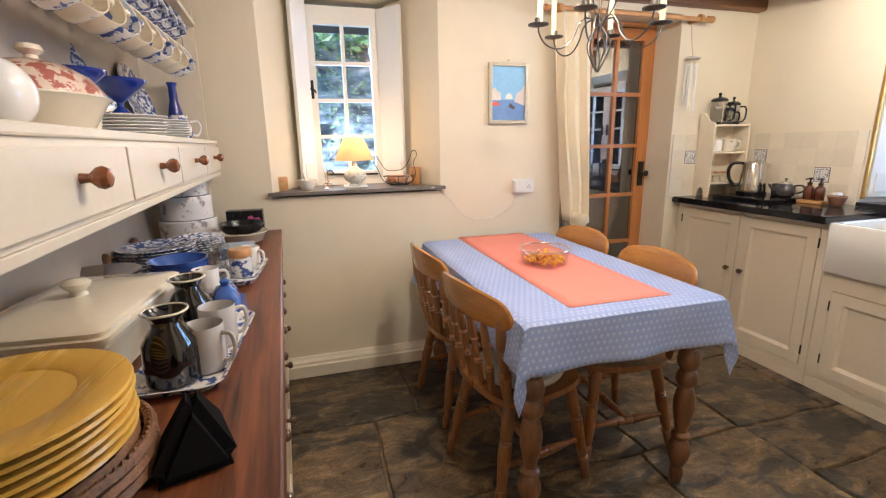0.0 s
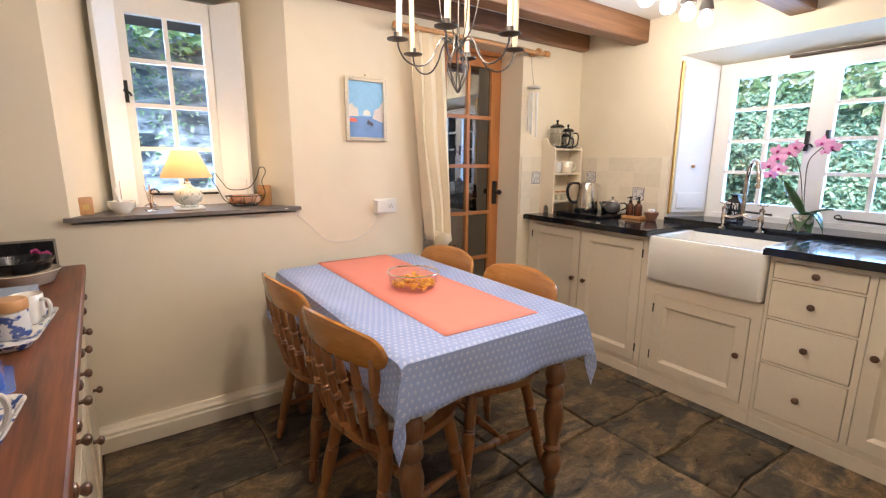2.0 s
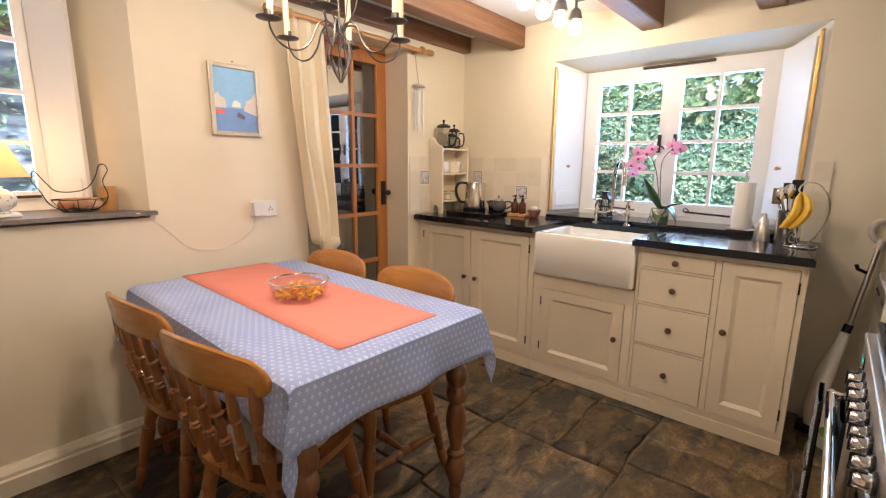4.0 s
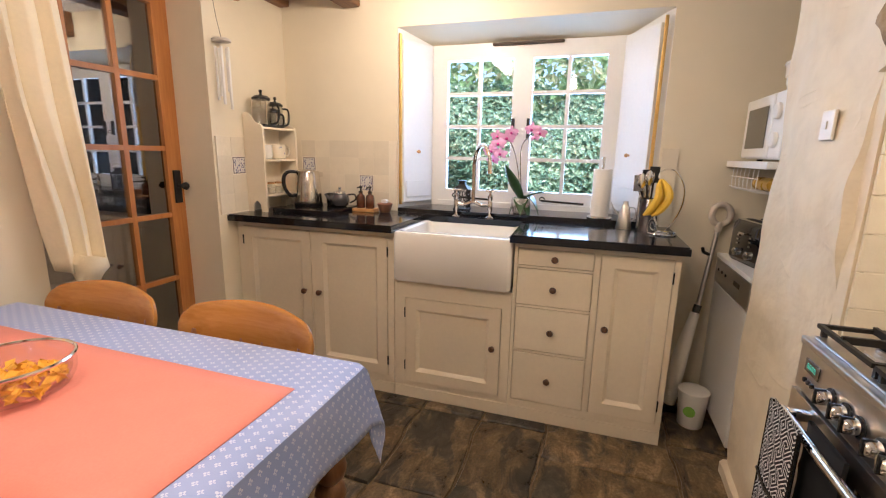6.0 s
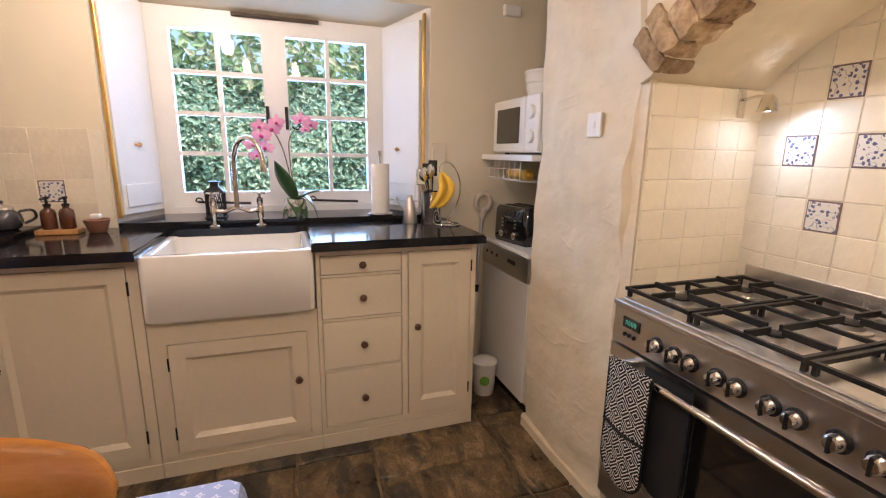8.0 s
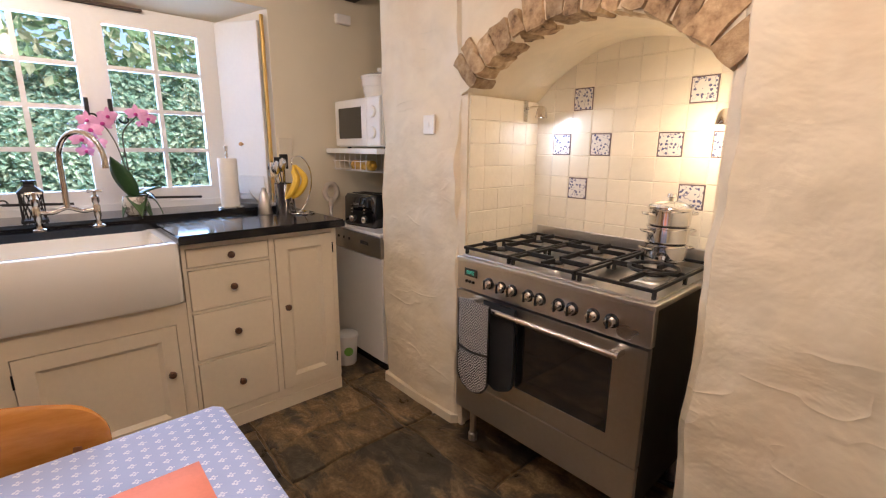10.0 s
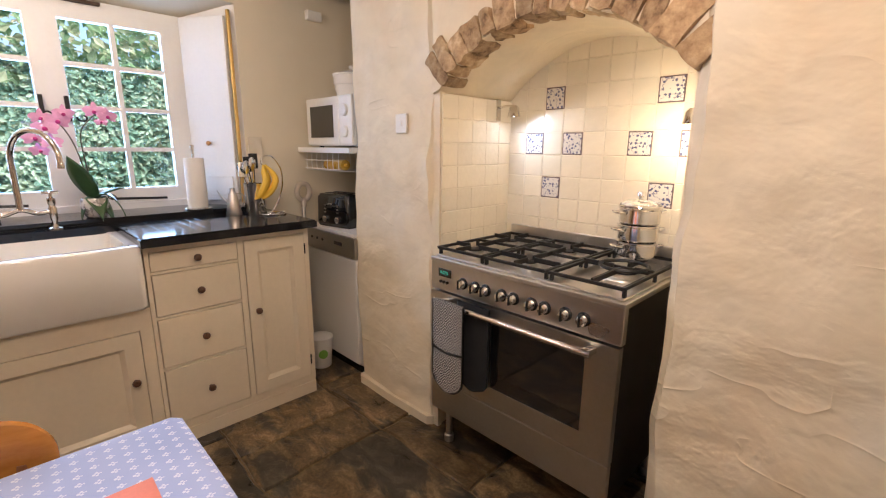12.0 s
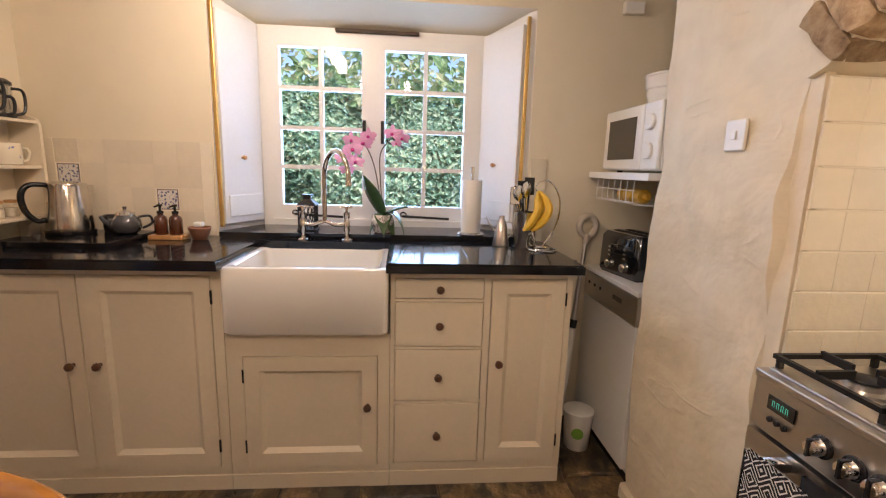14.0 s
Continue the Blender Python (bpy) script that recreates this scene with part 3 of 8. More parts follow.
# east window: two casements of eight panes
w2 = empty("window_2", pose(EIX, EI1, ESILL, 0, 0, -90), "white painted double casement window with sixteen panes", "window", kind="structure")
W2, H2 = EI1 - EI0, 0.955
part("outer_frame", boxes((0, -0.02, 0, 0.05, 0.08, H2), (W2 - 0.05, -0.02, 0, W2, 0.08, H2), (0.05, -0.02, H2 - 0.045, W2 - 0.05, 0.08, H2), (0.05, -0.04, 0, W2 - 0.05, 0.08, 0.035), (W2 / 2 - 0.012, -0.02, 0.035, W2 / 2 + 0.012, 0.08, H2 - 0.045)), M["white_paint"], w2)
for k in range(2):
    casement(child_empty("casement", w2, pose(0.05 + k * (W2 / 2 - 0.038), 0.0, 0.035)), W2 / 2 - 0.062, H2 - 0.08, 2, 4, 0.045, 0.020, 0.07)
for s in (-1, 1):
    bm = curl(bmesh.new(), pose(W2 / 2 + s * 0.04 + (0.03 if s > 0 else 0.03), -0.045, 0.44, 0, 180 if s > 0 else 0, 0), 0.05)
    box(bm, W2 / 2 + s * 0.045 - 0.008, -0.04, 0.42, W2 / 2 + s * 0.045 + 0.008, -0.021, 0.53)
    part("window_latch", bm, M["iron"], w2, "black wrought iron latch")
    x = W2 / 2 + s * 0.27
    bm = tube(bmesh.new(), [(x - 0.12, -0.055, 0.06), (x, -0.055, 0.055), (x + 0.12, -0.055, 0.05)], 0.006)
    curl(bm, pose(x - 0.10, -0.055, 0.065), 0.04)
    part("window_stay", bm, M["iron"], w2, "black wrought iron stay")
structure("window_rail", boxes((EIX - 0.05, 0.93, 1.865, EIX - 0.02, 1.33, 1.878), bevel=0.002), M["lintel"], "dark timber strip at the head of the window", "trim")


def shutter_e(y0, x0, y1, x1):
    th = shutter("window_shutter", x0, y0, x1, y1, 0.96, 1.875)
    return th


s1 = shutter_e(1.79, 3.035, 1.69, 3.255)
s2 = shutter_e(0.615, 3.255, 0.475, 3.035)
for s, kx in ((s1, 0.11), (s2, 0.12)):
    kb = lathe(bmesh.new(), [(0.006, 0), (0.005, 0.008), (0.011, 0.014), (0.009, 0.022), (0.002, 0.025)], 12, pose(kx, -0.001, 0.3, 90, 0, 0))
    part("shutter_knob", kb, M["pine"], s, "small turned wooden knob", True)
# gilt strips at the edges of the recess
for y in (EY1 - 0.018, EY0 + 0.035):
    bm = bmesh.new()
    box(bm, WE - 0.012, y - 0.008, 0.95, WE + 0.006, y + 0.008, 1.90, 0.003)
    tagged(part("gilt_strip", bm, M["gold"]), "thin gilded vertical strip at the recess edge", "trim", kind="structure")

# outside the room behind the glazed door
structure("porch_floor", boxes((0.9, 3.05, -0.2, 3.4, 5.4, 0.0)), M["slate_sill"], "dim grey porch floor", "floor")
structure("porch_wall", boxes((0.85, 3.05, 0, 0.9, 5.4, 2.4), (3.4, 3.05, 0, 3.45, 5.4, 2.4), (0.9, 5.4, 0, 1.5, 5.45, 2.4), (2.5, 5.4, 0, 3.4, 5.45, 2.4), (1.5, 5.4, 0, 2.5, 5.45, 0.7), (1.5, 5.4, 2.0, 2.5, 5.45, 2.4), (0.85, 3.05, 2.4, 3.45, 5.45, 2.45)), M["slate_sill"], "dim stone porch walls with one window", "wall")

# glazed door
DY = 2.80
dr = empty("door_1", pose(DX0 + 0.03, DY, 0.0), "varnished pine glazed door with ten panes, closed", "door", kind="structure")
DW, DH = DX1 - DX0 - 0.03, 2.005
st = 0.085
part("door_stile", boxes((0, 0, 0.01, st, 0.04, DH)), M["door_wood"], dr)
part("door_stile", boxes((DW - st, 0, 0.01, DW, 0.04, DH)), M["door_wood"], dr)
part("door_rail", boxes((st, 0, DH - 0.075, DW - st, 0.04, DH)), M["door_wood"], dr)
part("door_rail", boxes((st, 0, 0.01, DW - st, 0.04, 0.23)), M["door_wood"], dr)
gw, gh = DW - 2 * st, DH - 0.305
COLS, ROWS_ = 3, 5
for c in range(1, COLS):
    x = st + gw * c / COLS
    part("glazing_bar", boxes((x - 0.012, 0.004, 0.23, x + 0.012, 0.036, DH - 0.075)), M["door_wood"], dr)
for r in range(1, ROWS_):
    z = 0.23 + gh * r / ROWS_
    for c in range(COLS):
        xa = st + gw * c / COLS + (0.012 if c else 0)
        xb = st + gw * (c + 1) / COLS - (0.012 if c < COLS - 1 else 0)
        part("glazing_bar", boxes((xa, 0.004, z - 0.012, xb, 0.036, z + 0.012)), M["door_wood"], dr)
for c in range(COLS):
    for r in range(ROWS_):
        xa, za = st + gw * c / COLS, 0.23 + gh * r / ROWS_
        part("pane", boxes((xa + 0.005, 0.018, za + 0.005, xa + gw / COLS - 0.005, 0.022, za + gh / ROWS_ - 0.005)), M["door_pane"], dr)
bm = boxes((DW - 0.062, -0.012, 0.97, DW - 0.022, -0.0005, 1.14), bevel=0.003)
lathe(bm, [(0.009, 0), (0.008, 0.03), (0.018, 0.04), (0.02, 0.055), (0.010, 0.066)], 14, pose(DW - 0.042, -0.01, 1.06, 90, 0, 0))
part("door_handle", bm, M["iron"], dr, "black iron rim lock and knob")
part("door_frame", boxes((-0.03, 0.002, 0, -0.001, 0.06, DH + 0.035), (0, 0.002, DH + 0.004, DW, 0.06, DH + 0.035)), M["door_wood"], dr)


# ---- kitchen units ----
FX = 2.53      # face of the units


def panel_door(parent, y0, y1, z0, z1, hinge):
    """A framed and panelled cupboard door facing west, with knob and hinges."""
    th, s = 0.02, 0.055
    d = child_empty("door", parent, Matrix())
    bm = boxes((FX - 0.004, y0, z0, FX + th, y0 + s, z1), (FX - 0.004, y1 - s, z0, FX + th, y1, z1), (FX - 0.004, y0 + s, z0, FX + th, y1 - s, z0 + s), (FX - 0.004, y0 + s, z1 - s, FX + th, y1 - s, z1))
    part("door_frame", bm, M["cream_paint"], d)
    bm = bmesh.new()
    # moulding slopes to a sunk panel
    a = [(y0 + s, z0 + s), (y1 - s, z0 + s), (y1 - s, z1 - s), (y0 + s, z1 - s)]
    i = 0.016
    b = [(y0 + s + i, z0 + s + i), (y1 - s - i, z0 + s + i), (y1 - s - i, z1 - s - i), (y0 + s + i, z1 - s - i)]
    va = [bm.verts.new((FX - 0.001, y, z)) for y, z in a]
    vb = [bm.verts.new((FX + 0.011, y, z)) for y, z in b]
    for k in range(4):
        bm.faces.new((va[k], vb[k], vb[(k + 1) % 4], va[(k + 1) % 4]))
    bm.faces.new(vb[::-1])
    part("door_panel", bm, M["cream_paint"], d)
    ky = y0 + 0.035 if hinge == "n" else y1 - 0.035
    kz = z0 + (z1 - z0) * 0.56
    knob(d, ky, kz)
    hy = y1 + 0.003 if hinge == "n" else y0 - 0.003
    for z in (z0 + 0.06, z1 - 0.10):
        part("hinge", boxes((FX - 0.007, hy - 0.003, z, FX - 0.001, hy + 0.003, z + 0.05)), M["iron"], d)
    return d


KNOB = [(0.007, 0), (0.006, 0.010), (0.014, 0.018), (0.0155, 0.024), (0.012, 0.031), (0.004, 0.034)]


def knob(parent, y, z, x=None, mat=None, k=1.0):
    part("knob", lathe(bmesh.new(), [(r * k, h * k) for r, h in KNOB], 14, pose(FX - 0.004 if x is None else x, y, z, 0, -90, 0)), mat or M["knob"], parent, "turned dark wooden knob", True)


def carcass(name, y0, y1, label):
    u = empty(name, pose(0, 0, 0), label, "cabinet", "painted base units")
    return u


def unit_face(u, y0, y1, cut):
    """Face frame between floor and worktop with the openings cut out: cut = (y0, y1, z0, z1)."""
    z1 = 0.872
    bm = bmesh.new()
    ys = sorted({y0, y1, *[v for c in cut for v in c[:2]]})
    zs = sorted({0.085, z1, *[v for c in cut for v in c[2:]]})
    for a, b in zip(ys, ys[1:]):
        for c, d in zip(zs, zs[1:]):
            my, mz = (a + b) / 2, (c + d) / 2
            if not any(q[0] < my < q[1] and q[2] < mz < q[3] for q in cut):
                part("frame_rail", boxes((FX, a, c, FX + 0.02, b, d)), M["cream_paint"], u)
    box(bm, FX + 0.021, y0 + 0.002, 0.02, 3.0, y1 - 0.002, 0.60)
    part("body", bm, M["cream_paint"], u)
    part("plinth", boxes((FX + 0.0, y0, 0.0, FX + 0.03, y1, 0.062), (FX + 0.005, y0, 0.062, FX + 0.03, y1, 0.072), (FX + 0.002, y0, 0.072, FX + 0.03, y1, 0.0845)), M["cream_paint"], u)


GAP = 0.003
u = carcass("base_cabinet", 1.635, 2.56, "cream painted double base cupboard with panelled doors")
cuts = [(2.105, 2.535, 0.10, 0.845), (1.66, 2.09, 0.10, 0.845)]
unit_face(u, 1.625, 2.575, cuts)
panel_door(u, 2.105 + GAP, 2.535 - GAP, 0.10 + GAP, 0.845 - GAP, "n")
panel_door(u, 1.66 + GAP, 2.09 - GAP, 0.10 + GAP, 0.845 - GAP, "s")

u = carcass("sink_cabinet", 1.03, 1.62, "cream painted cupboard under a white butler sink")
bm = bmesh.new()
cut = (1.075, 1.565, 0.095, 0.545)
for ya, yb, za, zb in ((1.032, cut[0], 0.085, 0.63), (cut[1], 1.622, 0.085, 0.63), (cut[0], cut[1], cut[3], 0.63), (cut[0], cut[1], 0.085, cut[2])):
    part("frame_rail", boxes((FX, ya, za, FX + 0.02, yb, zb)), M["cream_paint"], u)
box(bm, FX + 0.021, 1.034, 0.02, 3.0, 1.62, 0.58)
part("body", bm, M["cream_paint"], u)
part("plinth", boxes((FX, 1.032, 0, FX + 0.03, 1.622, 0.062), (FX + 0.005, 1.032, 0.062, FX + 0.03, 1.622, 0.072), (FX + 0.002, 1.032, 0.072, FX + 0.03, 1.622, 0.0845)), M["cream_paint"], u)
d = panel_door(u, 1.075 + GAP, 1.565 - GAP, 0.095 + GAP, 0.545 - GAP, "n")

u = carcass("drawer_cabinet", 0.35, 1.03, "cream painted unit with four drawers and a cupboard door")
DRAWERS = [(0.765, 0.845), (0.58, 0.755), (0.36, 0.57), (0.10, 0.35)]
cuts = [(0.685, 1.015, a, b) for a, b in DRAWERS] + [(0.375, 0.66, 0.10, 0.845)]
unit_face(u, 0.352, 1.03, cuts)
for a, b in DRAWERS:
    dd = child_empty("drawer", u, Matrix())
    part("drawer_front", boxes((FX - 0.003, 0.685 + GAP, a + GAP, FX + 0.018, 1.015 - GAP, b - GAP), bevel=0.002), M["cream_paint"], dd)
    knob(dd, 0.85, (a + b) / 2)
panel_door(u, 0.375 + GAP, 0.66 - GAP, 0.10 + GAP, 0.845 - GAP, "s")

# black granite worktop round the sink
CT, CU = 0.91, 0.875
bm = bmesh.new()
SY0, SY1 = 1.045, 1.61
outline = [(2.465, 0.335), (3.018, 0.335), (3.018, 2.578), (2.465, 2.578), (2.465, SY1), (2.90, SY1), (2.90, SY0), (2.465, SY0)]
prism(bm, outline, CU, CT)
bmesh.ops.bevel(bm, geom=[e for e in bm.edges if abs(e.verts[0].co.z - e.verts[1].co.z) < 1e-6 and e.verts[0].co.z > CT - 0.001], offset=0.006, segments=2, affect="EDGES")
wt = tagged(part("worktop", bm, M["granite"]), "polished black granite worktop with drainer grooves", "worktop")
for y0, y1 in ((SY1 + 0.06, SY1 + 0.30), (SY0 - 0.30, SY0 - 0.06)):
    for k in range(7):
        y = y0 + (y1 - y0) * k / 6
        bm = bmesh.new()
        tube(bm, [(2.56, y, CT - 0.0026), (2.88, y, CT - 0.0022)], 0.003, 8)
        part("drainer_rib", bm, M["granite"], wt)
bm = bmesh.new()
prism(bm, [(WE - 0.05, EY0 + 0.02), (WE + 0.002, EY0 + 0.02), (EIX - 0.045, EI0 + 0.005), (EIX - 0.045, EI1 - 0.005), (WE + 0.002, EY1 - 0.02), (WE - 0.05, EY1 - 0.02)], CT + 0.002, ESILL + 0.004)
structure("window_sill_2", bm, M["granite"], "black stone window sill behind the sink", "window sill")

# butler sink
sk = empty("butler_sink", pose(0, 0, 0), "white glazed ceramic butler sink with a deep apron front", "sink")


def sink_mesh():
    bm = bmesh.new()
    x0, x1, y0, y1, z0, z1, w = 2.495, 2.935, SY0 - 0.008, SY1 + 0.008, 0.635, 0.882, 0.038
    def ring(inset, z, r):
        pts = []
        for cx, cy, a in ((x1 - inset - r, y1 - inset - r, 0), (x0 + inset + r, y1 - inset - r, 90), (x0 + inset + r, y0 + inset + r, 180), (x1 - inset - r, y0 + inset + r, 270)):
            pts += arc(cx, cy, r, a, a + 90, 4)
        return [bm.verts.new((x, y, z)) for x, y in pts]
    rings = [ring(0.008, z0, 0.02), ring(0, z0 + 0.01, 0.022), ring(0, z1 - 0.012, 0.022), ring(0.004, z1 - 0.003, 0.022), ring(0.012, z1, 0.022), ring(w - 0.010, z1, 0.03), ring(w - 0.002, z1 - 0.006, 0.03), ring(w + 0.004, z1 - 0.06, 0.035), ring(w + 0.012, z0 + 0.05, 0.05), ring(w + 0.05, z0 + 0.035, 0.05)]
    for a, b in zip(rings, rings[1:]):
        n = len(a)
        for i in range(n):
            bm.faces.new((a[i], a[(i + 1) % n], b[(i + 1) % n], b[i]))
    bm.faces.new(rings[0][::-1])
    bm.faces.new(rings[-1])
    return bm


part("basin", sink_mesh(), M["ceramic"], sk, "", True)
part("overflow", lathe(bmesh.new(), [(0.016, 0), (0.016, 0.004), (0.010, 0.005)], 16, pose(2.60, SY1 - 0.036, 0.83, 90, 0, 0)), M["chrome"], sk, "chrome overflow ring", True)

# cooker, table and dresser stand below
def flag_floor():
    """Large slate flags in uneven courses; each course lists its cross joints."""
    rnd = random.Random(11)
    fl = bpy.data.objects["floor"]
    courses = (
        (-0.76, -0.22, (-0.9, -0.22, 0.38, 1.02, 1.74, 2.36, 3.1)),
        (-0.22, 0.30, (-0.9, -0.45, 0.16, 0.82, 1.50, 2.04, 2.56, 3.1)),
        (0.30, 0.84, (-0.9, -0.14, 0.40, 0.94, 1.45, 2.04, 2.28, 3.1)),
        (0.84, 1.14, (-0.9, -0.38, 0.20, 0.77, 1.34, 1.92, 2.46, 3.1)),
        (1.14, 1.44, (-0.9, -0.38, 0.20, 0.77, 1.34, 1.92, 2.46, 3.1)),
        (1.44, 2.02, (-0.9, -0.30, 0.30, 0.86, 1.37, 1.90, 2.45, 3.1)),
        (2.02, 2.62, (-0.9, -0.10, 0.52, 1.12, 1.66, 2.22, 3.1)),
        (2.62, 3.06, (-0.9, 0.6, 1.5, 2.05, 2.6, 3.1)),
    )
    whole = {(0.84, 0.77), (0.84, 1.34), (0.84, -0.38)}       # flags that fill two half courses
    for ya, yb, xs in courses:
        for x, xe in zip(xs, xs[1:]):
            y1 = yb
            if ya == 0.84 and (0.84, x) in whole:
                y1 = 1.44
            if ya == 1.14 and (0.84, x) in whole:
                continue
            g = 0.0055
            bm = bmesh.new()
            xa, xb, n = x + g, xe - g, 9
            outline = [(xa + (xb - xa) * i / n, ya + g) for i in range(n)]
            outline += [(xb, ya + g + (y1 - ya - 2 * g) * i / n) for i in range(n)]
            outline += [(xb - (xb - xa) * i / n, y1 - g) for i in range(n)]
            outline += [(xa, y1 - g - (y1 - ya - 2 * g) * i / n) for i in range(n)]
            pts = []
            for px, py in outline:
                q = noise.noise_vector(Vector((px * 5, py * 5, 1))) * 0.020
                w = noise.noise_vector(Vector((px * 19, py * 19, x * 3))) * 0.006
                pts.append((px + q.x + w.x, py + q.y + w.y))
            tilt = (rnd.uniform(-1, 1) * 0.002, rnd.uniform(-1, 1) * 0.002)
            cx, cy = (xa + xb) / 2, (ya + y1) / 2
            lo = [bm.verts.new((px, py, -0.02)) for px, py in pts]
            mid = [bm.verts.new((px, py, -0.006)) for px, py in pts]
            top = []
            for px, py in pts:
                d = Vector((cx - px, cy - py)).normalized() * 0.006
                top.append(bm.verts.new((px + d.x, py + d.y, tilt[0] * (px - cx) * 4 + tilt[1] * (py - cy) * 4)))
            m = len(pts)
            for i in range(m):
                bm.faces.new((lo[i], lo[(i + 1) % m], mid[(i + 1) % m], mid[i]))
                bm.faces.new((mid[i], mid[(i + 1) % m], top[(i + 1) % m], top[i]))
            bm.faces.new(top)
            part("flagstone", bm, M["flag"], fl)


flag_floor()

# ---- dining table ----
TX0, TX1, TY0, TY1, TZ = 0.685, 1.425, 1.215, 2.44, 0.755
tb = empty("dining_table", pose((TX0 + TX1) / 2, (TY0 + TY1) / 2, 0), "dark-stained pine farmhouse table with turned legs", "table")
hw, hl = (TX1 - TX0) / 2, (TY1 - TY0) / 2
part("tabletop", boxes((-hw, -hl, TZ - 0.03, hw, hl, TZ), bevel=0.006), M["table_wood"], tb)
for s in (-1, 1):
    part("apron", boxes((s * (hw - 0.07) - 0.01, -hl + 0.11, TZ - 0.13, s * (hw - 0.07) + 0.01, hl - 0.11, TZ - 0.031)), M["table_wood"], tb)
    part("apron", boxes((-hw + 0.11, s * (hl - 0.07) - 0.01, TZ - 0.13, hw - 0.11, s * (hl - 0.07) + 0.01, TZ - 0.031)), M["table_wood"], tb)
LEG = [(0.021, 0), (0.026, 0.02), (0.030, 0.05), (0.022, 0.085), (0.030, 0.10), (0.044, 0.15), (0.047, 0.19), (0.036, 0.235), (0.024, 0.25), (0.040, 0.265), (0.040, 0.28), (0.026, 0.295), (0.032, 0.34), (0.044, 0.42), (0.046, 0.47), (0.036, 0.53), (0.026, 0.55), (0.042, 0.57), (0.046, 0.60), (0.040, 0.63), (0.027, 0.645), (0.042, 0.665), (0.049, 0.70), (0.040, 0.745), (0.028, 0.76), (0.044, 0.78), (0.036, 0.80)]
for sx in (-1, 1):
    for sy in (-1, 1):
        bm = lathe(bmesh.new(), [(r * 0.84, h * (TZ - 0.031)) for r, h in LEG], 20, pose(sx * (hw - 0.055), sy * (hl - 0.055), 0))
        box(bm, sx * (hw - 0.055) - 0.042, sy * (hl - 0.055) - 0.042, 0.80 * (TZ - 0.031), sx * (hw - 0.055) + 0.042, sy * (hl - 0.055) + 0.042, TZ - 0.031, 0.003)
        part("leg", bm, M["table_wood"], tb, "", True)


def tablecloth():
    """A sheet laid over the table: flat on top, hanging at the sides, with a folded tail at each corner."""
    bm = bmesh.new()
    uv = bm.loops.layers.uv.new("UVMap")
    over, e = 0.165, 0.012
    nx, ny = 64, 92
    wx, wy = hw + over, hl + over
    z = TZ + 0.004
    grid = []
    for j in range(ny + 1):
        row = []
        for i in range(nx + 1):
            u, v = -wx + 2 * wx * i / nx, -wy + 2 * wy * j / ny
            ax, ay = max(abs(u) - hw, 0), max(abs(v) - hl, 0)
            sx, sy = (1 if u > 0 else -1), (1 if v > 0 else -1)
            px, py, pz = max(-hw, min(hw, u)), max(-hl, min(hl, v)), z
            d = math.hypot(ax, ay)
            if d > 0:
                wave = 0.010 * math.sin(u * 19 + 1.3) * math.sin(v * 15 + 0.4) + 0.008 * noise.noise(Vector((u * 6, v * 6, 2)))
                out = e + 0.014 * min(d / over, 1.0) + wave * min(d / over, 1.3)
                if ax and ay:
                    phi = math.atan2(ay, ax)
                    lobe = 0.022 * math.sin(2 * phi) * min(d / over, 1.2)
                    px += sx * (out + lobe) * math.cos(phi) ** 0.6
                    py += sy * (out + lobe) * math.sin(phi) ** 0.6
                    if 0.15 < phi < 1.4:
                        px -= sx * 0.03 * math.sin(phi * 4) * d / over
                elif ax:
                    px += sx * out
                else:
                    py += sy * out
                pz = z - max(0, d + 0.35 * min(ax, ay) - e * 0.4)
            else:
                pz += 0.0012 * noise.noise(Vector((u * 5, v * 5, 7)))
            row.append((bm.verts.new((px, py, pz)), (u, v)))
        grid.append(row)
    for j in range(ny):
        for i in range(nx):
            q = (grid[j][i], grid[j][i + 1], grid[j + 1][i + 1], grid[j + 1][i])
            f = bm.faces.new([a[0] for a in q])
            for loop, a in zip(f.loops, q):
                loop[uv].uv = a[1]
    return bm


tc = part("tablecloth", tablecloth(), M["cloth"], smooth=True)
tc.matrix_world = pose((TX0 + TX1) / 2, (TY0 + TY1) / 2, 0)
so = tc.modifiers.new("thickness", "SOLIDIFY")
so.thickness, so.offset = 0.0015, 1
tagged(tc, "pale blue cotton tablecloth with small white sprigs, draped over the table", "tablecloth")

# coral runner
bm = bmesh.new()
g = []
for j in range(25):
    row = []
    for i in range(9):
        x, y = -0.198 + 0.396 * i / 8, -0.59 + 1.18 * j / 24
        row.append(bm.verts.new((x + 0.003 * noise.noise(Vector((x, y * 4, 1))), y, 0.0008 + 0.0012 * noise.noise(Vector((x * 7, y * 7, 3))))))
    g.append(row)
for j in range(24):
    for i in range(8):
        bm.faces.new((g[j][i], g[j][i + 1], g[j + 1][i + 1], g[j + 1][i]))
rn = part("table_runner", bm, M["coral"], smooth=True)
rn.matrix_world = pose(1.075, 1.872, TZ + 0.0075, 0, 0, -0.5)
so = rn.modifiers.new("thickness", "SOLIDIFY")
so.thickness = 0.002
tagged(rn, "plain coral cotton table runner on the blue cloth", "table runner")

